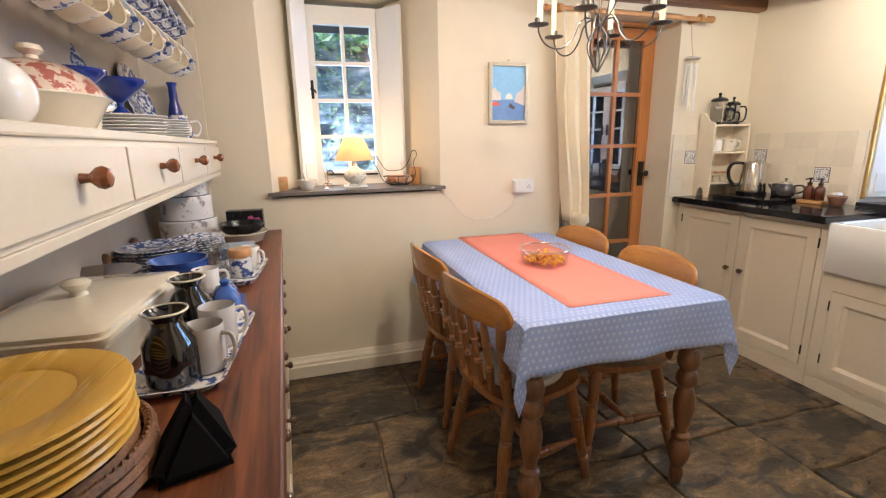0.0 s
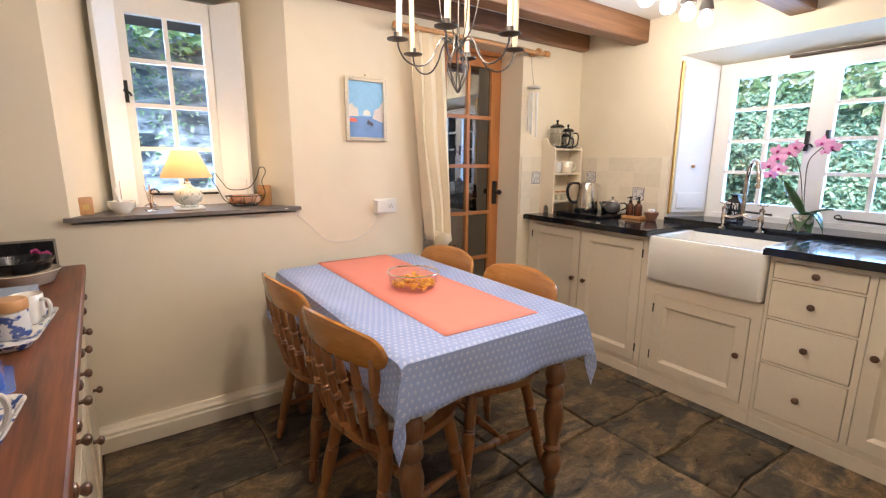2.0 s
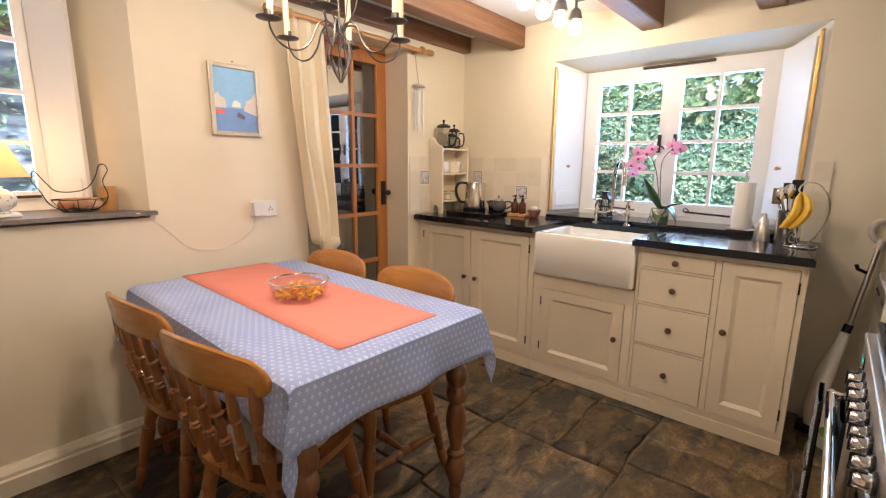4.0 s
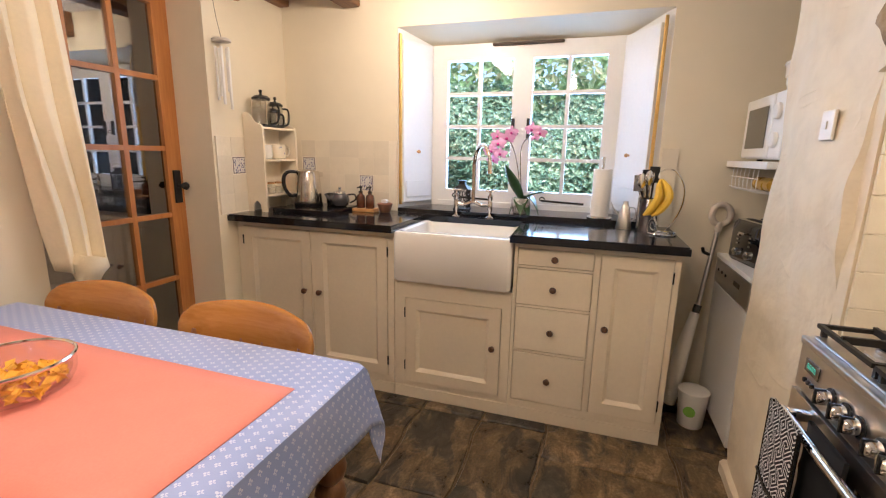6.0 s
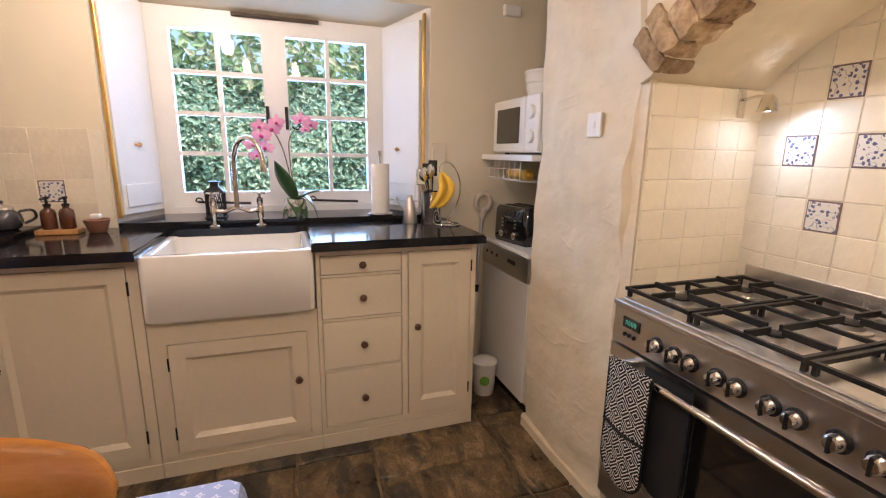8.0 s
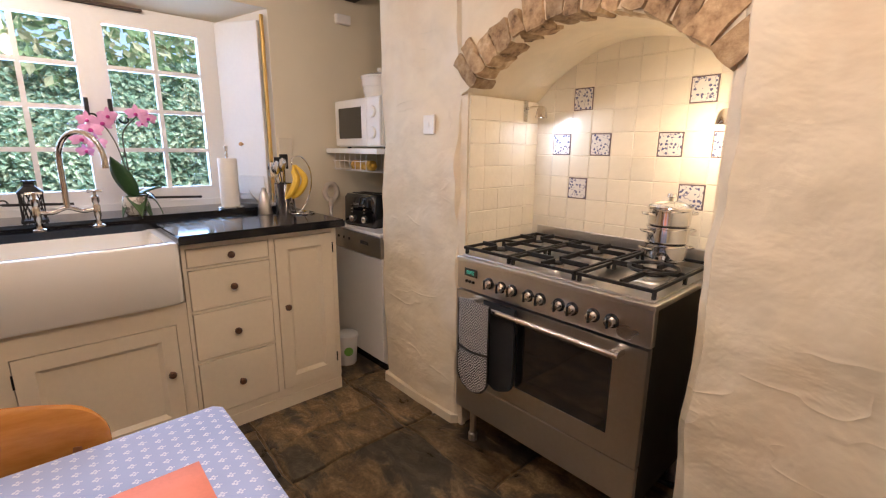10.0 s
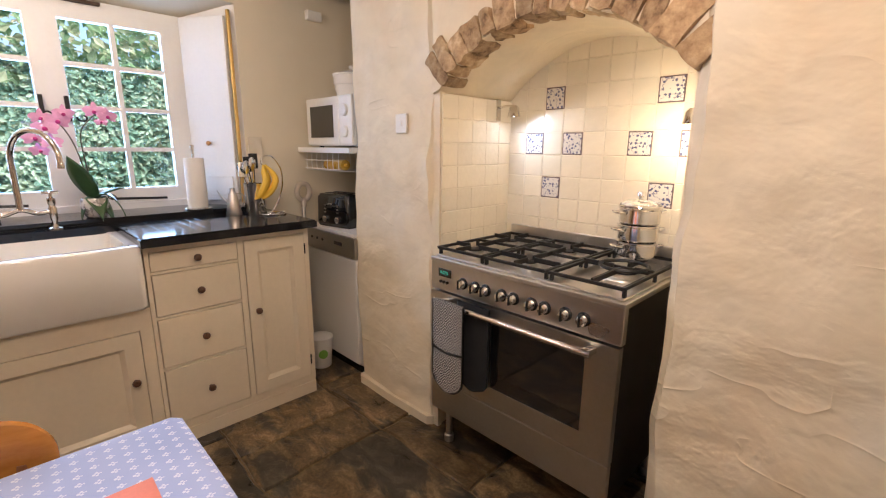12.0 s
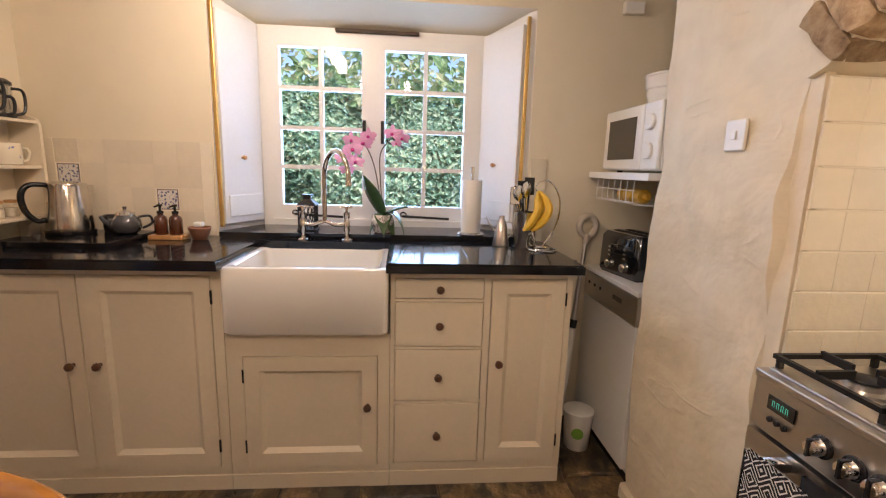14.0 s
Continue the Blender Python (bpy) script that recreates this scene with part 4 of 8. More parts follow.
# glass bowl of orange petals
bw = empty("glass_bowl", pose(1.06, 1.79, TZ + 0.011), "clear cut-glass bowl holding orange petals", "bowl")
part("bowl_glass", lathe(bmesh.new(), [(0.070, 0.0), (0.092, 0.006), (0.105, 0.03), (0.107, 0.065), (0.103, 0.068), (0.099, 0.064), (0.097, 0.03), (0.085, 0.012), (0.0, 0.010)], 32, None, False), M["thin_glass"], bw, "", True)
bm = tube(bmesh.new(), [(0.106 * math.cos(a / 32 * 2 * math.pi), 0.106 * math.sin(a / 32 * 2 * math.pi), 0.068) for a in range(33)], 0.0035, 6)
part("bowl_rim", bm, M["chrome"], bw, "silver-plated rim", True)
bm = bmesh.new()
rnd = random.Random(4)
for k in range(170):
    a, r = rnd.random() * 6.28, 0.086 * math.sqrt(rnd.random())
    m = pose(r * math.cos(a), r * math.sin(a), 0.014 + 0.044 * rnd.random() * (1.1 - r / 0.1), rnd.uniform(-50, 50), rnd.uniform(-50, 50), rnd.uniform(0, 360))
    vs = [bm.verts.new(m @ Vector(p)) for p in ((-0.014, 0, 0), (0, -0.009, 0.004), (0.014, 0, 0), (0, 0.009, 0.004))]
    bm.faces.new(vs)
tagged(part("petals", bm, simple("orange_petals", (0.95, 0.45, 0.02), 0.6, vary=0.25), bw), kind="stuff")

# ---- chairs ----
CLEG = [(0.012, 0), (0.014, 0.03), (0.018, 0.14), (0.020, 0.20), (0.016, 0.215), (0.021, 0.225), (0.016, 0.24), (0.019, 0.30), (0.024, 0.52), (0.024, 0.62), (0.018, 0.635), (0.024, 0.65), (0.018, 0.665), (0.022, 0.70), (0.024, 0.90), (0.017, 1.0)]
SPIN = [(0.009, 0), (0.012, 0.10), (0.016, 0.28), (0.018, 0.33), (0.011, 0.35), (0.017, 0.37), (0.011, 0.39), (0.013, 0.5), (0.011, 0.60), (0.017, 0.62), (0.011, 0.64), (0.016, 0.67), (0.015, 0.75), (0.009, 1.0)]
RAIL = [(0.009, 0), (0.013, 0.2), (0.018, 0.42), (0.013, 0.44), (0.018, 0.46), (0.018, 0.54), (0.013, 0.56), (0.018, 0.58), (0.013, 0.8), (0.009, 1)]


def dining_chair(m, label):
    ch = empty("dining_chair", m, label, "chair", "chairs round the table")
    sz = 0.435
    # saddled seat
    bm = bmesh.new()
    n, rings = 28, 6
    def rim(a):
        c, s = math.cos(a), math.sin(a)
        k = 1 / max((abs(c) ** 3.2 + abs(s) ** 3.2) ** (1 / 3.2), 1e-6)
        return 0.205 * c * k, (0.205 - 0.018 * c) * s * k
    top = [[bm.verts.new((rim(i / n * 6.2832)[0] * r / rings, rim(i / n * 6.2832)[1] * r / rings, sz - 0.010 * (1 - (r / rings) ** 2) * 1.2 - (0.006 if r == rings else 0))) for i in range(n)] for r in range(1, rings + 1)]
    cen = bm.verts.new((0, 0, sz - 0.012))
    for i in range(n):
        bm.faces.new((cen, top[0][i], top[0][(i + 1) % n]))
        for a, b in zip(top, top[1:]):
            bm.faces.new((a[i], b[i], b[(i + 1) % n], a[(i + 1) % n]))
    low = [bm.verts.new((v.co.x, v.co.y, sz - 0.030)) for v in top[-1]]
    low2 = [bm.verts.new((v.co.x * 0.93, v.co.y * 0.93, sz - 0.038)) for v in top[-1]]
    for i in range(n):
        bm.faces.new((top[-1][i], low[i], low[(i + 1) % n], top[-1][(i + 1) % n]))
        bm.faces.new((low[i], low2[i], low2[(i + 1) % n], low[(i + 1) % n]))
    bm.faces.new(low2[::-1])
    part("seat", bm, M["chair_wood"], ch, "", True)
    feet, tops = {}, {}
    for sx in (-1, 1):
        for sy in (-1, 1):
            f, t = Vector((sx * 0.205 - 0.005, sy * 0.19, 0)), Vector((sx * 0.135, sy * 0.135, sz - 0.034))
            feet[sx, sy], tops[sx, sy] = f, t
            part("leg", turned(CLEG, f, t), M["chair_wood"], ch, "", True)
    mids = {}
    for sy in (-1, 1):
        a, b = feet[-1, sy].lerp(tops[-1, sy], 0.42), feet[1, sy].lerp(tops[1, sy], 0.42)
        mids[sy] = a.lerp(b, 0.5)
        part("stretcher", turned(RAIL, a, b, 10), M["chair_wood"], ch, "", True)
    part("stretcher", turned(RAIL, mids[-1], mids[1], 10), M["chair_wood"], ch, "", True)
    # back: two posts, four spindles, a broad curved crest
    ctr, R = 0.25, 0.48
    def back(y, z):
        t = (z - sz) / 0.43
        return Vector((ctr - 0.03 - math.sqrt(R * R - y * y) * 0.97 + 0.045 - 0.065 * t, y * (1 + 0.12 * t), z))
    for k, y in enumerate((-0.172, -0.104, -0.035, 0.035, 0.104, 0.172)):
        a, b = back(y, sz - 0.014), back(y, sz + 0.305)
        a.x = max(a.x, -0.185)
        if k in (0, 5):
            part("back_post", turned([(r * 1.35, h) for r, h in SPIN], a, b, 12), M["chair_wood"], ch, "", True)
        else:
            part("spindle", turned(SPIN, a, b, 10), M["chair_wood"], ch, "", True)
    bm = bmesh.new()
    n = 28
    secs = []
    for i in range(n + 1):
        s = -math.cos(math.pi * i / n)
        y = 0.228 * s
        end = max(0.0, (abs(s) - 0.80) / 0.20)
        round_end = math.sqrt(max(0.0, 1 - end * end)) * 0.88 + 0.12
        mid_h = sz + 0.314 + 0.016 * (1 - s * s) - 0.004 * end
        half = 0.5 * (0.098 + 0.034 * (1 - s * s)) * round_end
        p0, p1 = back(y * 0.93, mid_h - half), back(y * 0.93, mid_h + half)
        th = 0.0115 * (0.55 + 0.45 * round_end)
        sec = []
        for k in range(12):
            a = 2 * math.pi * k / 12
            c = p0.lerp(p1, 0.5 - 0.5 * math.copysign(abs(math.cos(a)) ** 0.55, math.cos(a)))
            sec.append(bm.verts.new((c.x - th * math.copysign(abs(math.sin(a)) ** 0.7, math.sin(a)), c.y, c.z)))
        secs.append(sec)
    for a, b in zip(secs, secs[1:]):
        for k in range(12):
            bm.faces.new((a[k], a[(k + 1) % 12], b[(k + 1) % 12], b[k]))
    bm.faces.new(secs[0][::-1])
    bm.faces.new(secs[-1])
    bmesh.ops.recalc_face_normals(bm, faces=bm.faces[:])
    # crest takes the brightened pine, its lit look put into the colour
    part("crest_rail", bm, M["crest_lit"], ch, "broad rounded crest rail, pine brightened for the light on it", True)
    # seat pad
    bm = bmesh.new()
    lathe(bm, [(0.150, sz - 0.008), (0.166, sz), (0.172, sz + 0.012), (0.162, sz + 0.024), (0.10, sz + 0.030), (0.0, sz + 0.030)], 28, None)
    part("seat_pad", bm, M["cushion"], ch, "pale cotton seat pad", True)
    return ch


c0 = dining_chair(pose(0.820, 1.535, 0, 0, 0, 10), "honey pine spindle-back dining chair, turned a little, pale seat pad")
for x, y, a, lab in ((0.805, 2.06, 5, "honey pine spindle-back dining chair tucked in by the wall"), (1.275, 1.61, 178, "honey pine spindle-back dining chair with a broad crest, facing the sink"), (1.275, 2.15, 181, "honey pine spindle-back dining chair beside the glazed door")):
    c = copy_thing(c0, pose(x, y, 0, 0, 0, a))
    tagged(c, lab)

# ---- range cooker ----
SX0, SX1, SF, SB, ST = 1.035, 1.815, 0.20, -0.325, 0.84
ck = empty("range_cooker", pose(0, 0, 0), "brushed steel range cooker with black grates and nine knobs", "cooker")
part("body", boxes((SX0 + 0.004, SB, 0.17, SX1 - 0.004, SF - 0.025, ST - 0.03)), simple("cooker_side", (0.05, 0.047, 0.043), 0.35, 0.8), ck, "dark enamelled sides")
part("control_panel", boxes((SX0, SF - 0.03, 0.70, SX1, SF, ST - 0.012), bevel=0.004), M["steel"], ck)
od = child_empty("oven_door", ck, Matrix())
for s in ((SX0 + 0.003, SF - 0.022, 0.315, 1.139, SF + 0.004, 0.694), (1.501, SF - 0.022, 0.315, SX1 - 0.003, SF + 0.004, 0.694), (1.139, SF - 0.022, 0.315, 1.501, SF + 0.004, 0.385), (1.139, SF - 0.022, 0.640, 1.501, SF + 0.004, 0.694)):
    part("door_panel", boxes(s), M["steel"], od)
part("oven_window", boxes((1.1385, SF - 0.02, 0.3845, 1.5015, SF + 0.0015, 0.6405)), M["dark_glass"], ck, "black oven window glass")
part("storage_drawer", boxes((SX0 + 0.003, SF - 0.022, 0.175, SX1 - 0.003, SF + 0.002, 0.309), bevel=0.003), M["steel"], ck)
bm = tube(bmesh.new(), [(1.10, SF + 0.052, 0.672), (1.72, SF + 0.052, 0.672)], 0.0105, 12)
for x in (1.115, 1.70):
    box(bm, x - 0.012, SF + 0.0045, 0.662, x + 0.012, SF + 0.050, 0.684, 0.003)
part("oven_handle", bm, M["chrome"], ck, "polished steel bar handle", True)
bm = bmesh.new()
box(bm, SX0 - 0.003, SB, ST - 0.029, SX1 + 0.003, SF + 0.003, ST - 0.0105, 0.004)
box(bm, SX0 + 0.012, SB + 0.03, ST - 0.0105, SX1 - 0.012, SF - 0.016, ST - 0.004, 0.003)
part("hob_top", bm, M["steel"], ck)
bm = boxes((SX0, SB, ST - 0.0104, SX1, SB + 0.012, ST + 0.062), bevel=0.003)
for k in range(22):
    box(bm, 1.30 + k * 0.012, SB + 0.0121, ST + 0.030, 1.306 + k * 0.012, SB + 0.0128, ST + 0.044)
part("back_guard", bm, M["steel"], ck, "steel upstand with vent slots")
for k in range(9):
    x = 1.642 - 0.0611 * k
    if k >= 2:
        x += 0.012 if k % 2 == 0 and k < 8 else 0.0
    kn = part("control_knob", lathe(bmesh.new(), [(0.0165, 0.0062), (0.0165, 0.012), (0.0150, 0.026), (0.012, 0.030), (0.0, 0.031)], 18, pose(x, SF + 0.0005, 0.752, -90, 0, 0)), M["chrome"], ck, "", True)
    part("bezel", lathe(bmesh.new(), [(0.022, 0), (0.022, 0.004), (0.018, 0.006), (0, 0.006)], 20, pose(x, SF + 0.0005, 0.752, -90, 0, 0)), M["black_plastic"], kn, "black knob surround", True)
    part("pointer", boxes((x - 0.003, SF + 0.012, 0.735, x + 0.003, SF + 0.034, 0.770), bevel=0.001), M["black_plastic"], kn)
dsp = part("clock_display", boxes((1.705, SF + 0.0005, 0.757, 1.773, SF + 0.003, 0.789), bevel=0.001), M["black_gloss"], ck)
bm = bmesh.new()
for k, x in enumerate((1.757, 1.746, 1.735, 1.724)):
    box(bm, x - 0.003, SF + 0.0032, 0.767, x - 0.002, SF + 0.0036, 0.780)
    box(bm, x + 0.002, SF + 0.0032, 0.767, x + 0.003, SF + 0.0036, 0.780)
    box(bm, x - 0.002, SF + 0.0032, 0.779, x + 0.002, SF + 0.0036, 0.780)
part("digits", bm, glow("clock_green", (0.1, 0.7, 0.45), 0.25), dsp, "green lit digits")
for k in range(3):
    part("button", lathe(bmesh.new(), [(0.006, 0), (0.006, 0.006), (0.003, 0.007)], 10, pose(1.760 - k * 0.018, SF + 0.0005, 0.737, -90, 0, 0)), M["black_plastic"], ck)
for x in (SX0 + 0.05, SX1 - 0.05):
    for y in (SB + 0.06, SF - 0.06):
        part("foot", lathe(bmesh.new(), [(0.020, 0), (0.020, 0.03), (0.014, 0.034), (0.014, 0.171)], 14, pose(x, y, 0)), M["steel"], ck)
BURN = [(1.70, 0.075, 0.036), (1.70, -0.17, 0.028), (1.43, 0.085, 0.026), (1.43, -0.17, 0.034), (1.15, -0.04, 0.050)]
for x, y, r in BURN:
    b = part("burner", lathe(bmesh.new(), [(r * 1.5, ST - 0.004), (r * 1.45, ST + 0.001), (r, ST + 0.003), (r * 0.98, ST + 0.013), (0.0, ST + 0.013)], 22, pose(x, y, 0)), M["steel"], ck, "", True)
    part("burner_cap", lathe(bmesh.new(), [(r * 0.85, ST + 0.0135), (r * 0.85, ST + 0.018), (r * 0.6, ST + 0.021), (0, ST + 0.021)], 20, pose(x, y, 0)), M["iron"], b, "black enamel burner cap", True)
for k, (xa, xb) in enumerate(((1.575, 1.80), (1.305, 1.565), (1.05, 1.295))):
    bm = bmesh.new()
    ya, yb, z = SB + 0.04, SF - 0.022, ST + 0.028
    t = 0.005
    for y in (ya, (ya + yb) / 2, yb):
        box(bm, xa, y - t, z - 0.010, xb, y + t, z)
    for x in (xa + t, xb - t):
        box(bm, x - t, ya, z - 0.0101, x + t, yb, z - 0.0001)
    for x in (xa + t, xb - t):
        for y in (ya + 0.01, (ya + yb) / 2, yb - 0.01):
            box(bm, x - t * 0.9, y - 0.006, ST - 0.004, x + t * 0.9, y + 0.006, z - 0.009)
    for bx, by, r in BURN:
        if xa < bx < xb:
            for dx, dy in ((1, 0), (-1, 0), (0, 1), (0, -1)):
                x0, y0 = bx + dx * r * 0.7, by + dy * r * 0.7
                x1 = (xb - t) if dx > 0 else (xa + t) if dx < 0 else bx
                hy = (ya + yb) / 2
                y1 = by if dy == 0 else min((v for v in (ya, hy, yb) if (v - by) * dy > r), key=lambda v: abs(v - by), default=by + dy * 0.1)
                lo, hi = sorted((x0, x1)), sorted((y0, y1))
                pad = 0.004
                box(bm, lo[0] - (0 if dx else pad), hi[0] - (0 if dy else pad), z - 0.0098, lo[1] + (0 if dx else pad), hi[1] + (0 if dy else pad), z + 0.007)
    part("pan_support", bm, M["iron"], ck, "black cast-iron grate")
bm = tube(bmesh.new(), [(1.15 + 0.075 * math.cos(a / 20 * 2 * math.pi), -0.04 + 0.075 * math.sin(a / 20 * 2 * math.pi), ST + 0.034) for a in range(21)], 0.006, 6)
part("wok_ring", bm, M["iron"], ck, "black cast-iron wok ring", True)

# steamer pan stack on the back burner
pn = empty("steamer_pan", pose(1.175, -0.185, ST + 0.036) @ Matrix.Diagonal((0.84, 0.84, 1.14, 1)), "stacked stainless steel steamer pans with a glass lid", "pan")
for k in range(3):
    z = k * 0.052
    b = part("pan_tier", lathe(bmesh.new(), [(0.074, z + 0.001), (0.080, z + 0.006), (0.080, z + 0.044), (0.085, z + 0.048), (0.085, z + 0.051), (0.078, z + 0.0515)], 30), M["chrome"], pn, "", True)
    for a in (55, 235):
        bm = tube(bmesh.new(), [pose(0, 0, z + 0.034, 0, 0, a) @ Vector(p) for p in ((0.079, -0.025, 0), (0.105, -0.025, 0.003), (0.110, 0, 0.003), (0.105, 0.025, 0.003), (0.079, 0.025, 0))], 0.004, 6)
        part("handle", bm, M["chrome"], b, "", True)
ld = part("lid", lathe(bmesh.new(), [(0.084, 0.157), (0.080, 0.163), (0.05, 0.174), (0.0, 0.178)], 30), M["clear_glass"], pn, "clear glass lid", True)
part("lid_rim", tube(bmesh.new(), [(0.083 * math.cos(a / 30 * 2 * math.pi), 0.083 * math.sin(a / 30 * 2 * math.pi), 0.158) for a in range(31)], 0.004, 6), M["chrome"], ld, "", True)
part("lid_knob", lathe(bmesh.new(), [(0.010, 0.178), (0.010, 0.186), (0.018, 0.190), (0.016, 0.200), (0, 0.202)], 16), M["chrome"], ld, "", True)


# oven glove over the handle
def glove_mat():
    n = Nodes("glove_print")
    gx, _, gz = n.sep(n.co.outputs["Object"])
    wob = n.math("MULTIPLY_ADD", n.noise(30, 2), 0.006, gx)
    d = n.math("ADD", n.math("PINGPONG", wob, 0.024), n.math("PINGPONG", gz, 0.034))
    w = n.math("SINE", n.math("MULTIPLY", d, 560.0))
    col = n.ramp(w, (0.46, (0.012, 0.012, 0.014)), (0.54, (0.72, 0.69, 0.64)))
    n.bump(n.noise(60, 3), 0.002, 0.5)
    return n.done(col, 0.9)


gv = empty("oven_glove", pose(0, 0, 0), "black and white patterned double oven glove over the rail", "oven glove")
def glove_sheet(yoff, z0, z1, x0, x1):
    bm = bmesh.new()
    cols, rows = 8, 18
    f, b = [], []
    for j in range(rows + 1):
        t = j / rows
        z = z1 + (z0 - z1) * t
        k = 1.0
        if t > 0.86:
            k = math.sqrt(max(0.05, 1 - ((t - 0.86) / 0.145) ** 2))
        rf, rb = [], []
        for i in range(cols + 1):
            s = -1 + 2 * i / cols
            x = (x0 + x1) / 2 + s * (x1 - x0) / 2 * k
            puff = 0.007 * (1 - abs(s) ** 3) * (0.6 + 0.4 * abs(math.sin(t * 16))) + 0.003 * noise.noise(Vector((x * 30, z * 30, 0)))
            rf.append(bm.verts.new((x, yoff + 0.004 + puff, z)))
            rb.append(bm.verts.new((x, yoff - 0.004, z)))
        f.append(rf)
        b.append(rb)
    for j in range(rows):
        for i in range(cols):
            bm.faces.new((f[j][i + 1], f[j][i], f[j + 1][i], f[j + 1][i + 1]))
            bm.faces.new((b[j][i], b[j][i + 1], b[j + 1][i + 1], b[j + 1][i]))
        for i in (0, cols):
            bm.faces.new((f[j][i], b[j][i], b[j + 1][i], f[j + 1][i]) if i == 0 else (b[j][i], f[j][i], f[j + 1][i], b[j + 1][i]))
    return bm


part("glove_front", glove_sheet(SF + 0.072, 0.335, 0.695, 1.575, 1.725), glove_mat(), gv, "black and white quilted print", True)
part("glove_back", glove_sheet(SF + 0.030, 0.36, 0.695, 1.49, 1.64), simple("glove_black", (0.012, 0.012, 0.013), 0.95), gv, "plain black back", True)
edge = []
for i in range(25):
    a = math.pi * i / 24
    edge.append((1.65 + 0.077 * math.cos(a), SF + 0.073, 0.40 - 0.066 * math.sin(a)))
edge = [(1.727, SF + 0.073, 0.69)] + edge + [(1.573, SF + 0.073, 0.69)]
part("glove_binding", tube(bmesh.new(), edge, 0.005, 6), M["black_plastic"], gv, "black binding", True)
part("glove_seam", tube(bmesh.new(), [(1.576, SF + 0.079, 0.505), (1.65, SF + 0.084, 0.498), (1.724, SF + 0.079, 0.505)], 0.005, 6), M["black_plastic"], gv, "black cross band", True)

# wall lamps in the recess
for (x, y, z, dx, c, s) in ((AX1 - 0.004, -0.24, 1.41, -1, (0.92, 0.96, 1.0), 22.0), (AX0 + 0.004, -0.24, 1.36, 1, (1.0, 0.80, 0.5), 12.0)):
    wl = empty("hob_spotlight", pose(x, y, z), "small chrome spotlight on the tiled recess wall, lit", "wall lamp", "lamps over the cooker")
    part("wall_plate", boxes((min(0, dx * 0.008), -0.014, -0.045, max(0, dx * 0.008), 0.014, 0.045), bevel=0.002), M["chrome"], wl)
    part("arm", tube(bmesh.new(), [(dx * 0.006, 0, 0.01), (dx * 0.05, 0.0, 0.015), (dx * 0.095, 0.005, 0.012)], 0.005, 8), M["chrome"], wl, "", True)
    sh = part("lamp_shade", lathe(bmesh.new(), [(0.010, 0.03), (0.020, 0.02), (0.028, -0.018), (0.025, -0.018), (0.016, 0.018)], 18, pose(dx * 0.095, 0.005, -0.015), False), M["chrome"], wl, "", True)
    part("bulb", lathe(bmesh.new(), [(0.0, -0.017), (0.021, -0.014), (0.021, -0.010), (0.0, -0.009)], 14, pose(dx * 0.095, 0.005, -0.015)), glow("halogen_" + ("cool" if dx < 0 else "warm"), c, s), sh, "glowing lamp face", True)

# ---- north wall: picture, socket, curtain, chime ----
pc = empty("framed_picture", pose(1.232, WN, 1.558), "framed naive painting of a harbour street in a silver-gilt frame", "picture")
pw, ph = 0.122, 0.166
bm = bmesh.new()
b = 0.020
box(bm, -pw, -0.020, -ph, -pw + b, -0.001, ph, 0.003)
box(bm, pw - b, -0.020, -ph, pw, -0.001, ph, 0.003)
box(bm, -pw + b, -0.020, -ph, pw - b, -0.001, -ph + b, 0.003)
box(bm, -pw + b, -0.020, ph - b, pw - b, -0.001, ph, 0.003)
part("picture_frame", bm, simple("silver_gilt", (0.62, 0.56, 0.44), 0.4, 0.7, vary=0.15), pc)
cv = part("canvas", boxes((-pw + b, -0.010, -ph + b, pw - b, -0.002, ph - b)), simple("painted_sky", (0.32, 0.58, 0.86), 0.7, vary=0.12), pc, "painted blue sky")
iw, ih = pw - b, ph - b
def patch(name, pts, c, dy):
    bm = bmesh.new()
    vs = [bm.verts.new((x * iw, -0.0100 - dy, z * ih)) for x, z in pts]
    bm.faces.new(vs)
    part(name, bm, simple("paint_" + name, c, 0.7, vary=0.2, scale=60), cv)
patch("sea", [(-1, -1), (1, -1), (1, -0.15), (0.1, -0.25), (-1, -0.2)], (0.20, 0.33, 0.62), 0.0006)
patch("house_row", [(-1, -0.25), (-0.45, -0.25), (-0.5, 0.05), (-0.7, 0.1), (-0.8, 0.22), (-1, 0.15)], (0.80, 0.74, 0.66), 0.0009)
patch("house_row", [(0.35, -0.3), (1, -0.45), (1, 0.35), (0.75, 0.1), (0.5, 0.02)], (0.72, 0.66, 0.62), 0.0009)
patch("chapel", [(-0.2, -0.2), (0.25, -0.2), (0.2, -0.05), (0.02, 0.02), (-0.15, -0.05)], (0.85, 0.82, 0.75), 0.0010)
patch("boat", [(-0.98, -0.45), (-0.55, -0.45), (-0.6, -0.33), (-0.95, -0.3)], (0.75, 0.16, 0.10), 0.0012)
patch("boat", [(0.0, -0.5), (0.35, -0.6), (0.42, -0.5), (0.1, -0.35)], (0.10, 0.10, 0.14), 0.0012)
part("hanging_nail", lathe(bmesh.new(), [(0.004, 0), (0.004, 0.010), (0.0, 0.011)], 8, pose(0.0, -0.0005, ph + 0.015, 90, 0, 0)), M["brass"], pc)

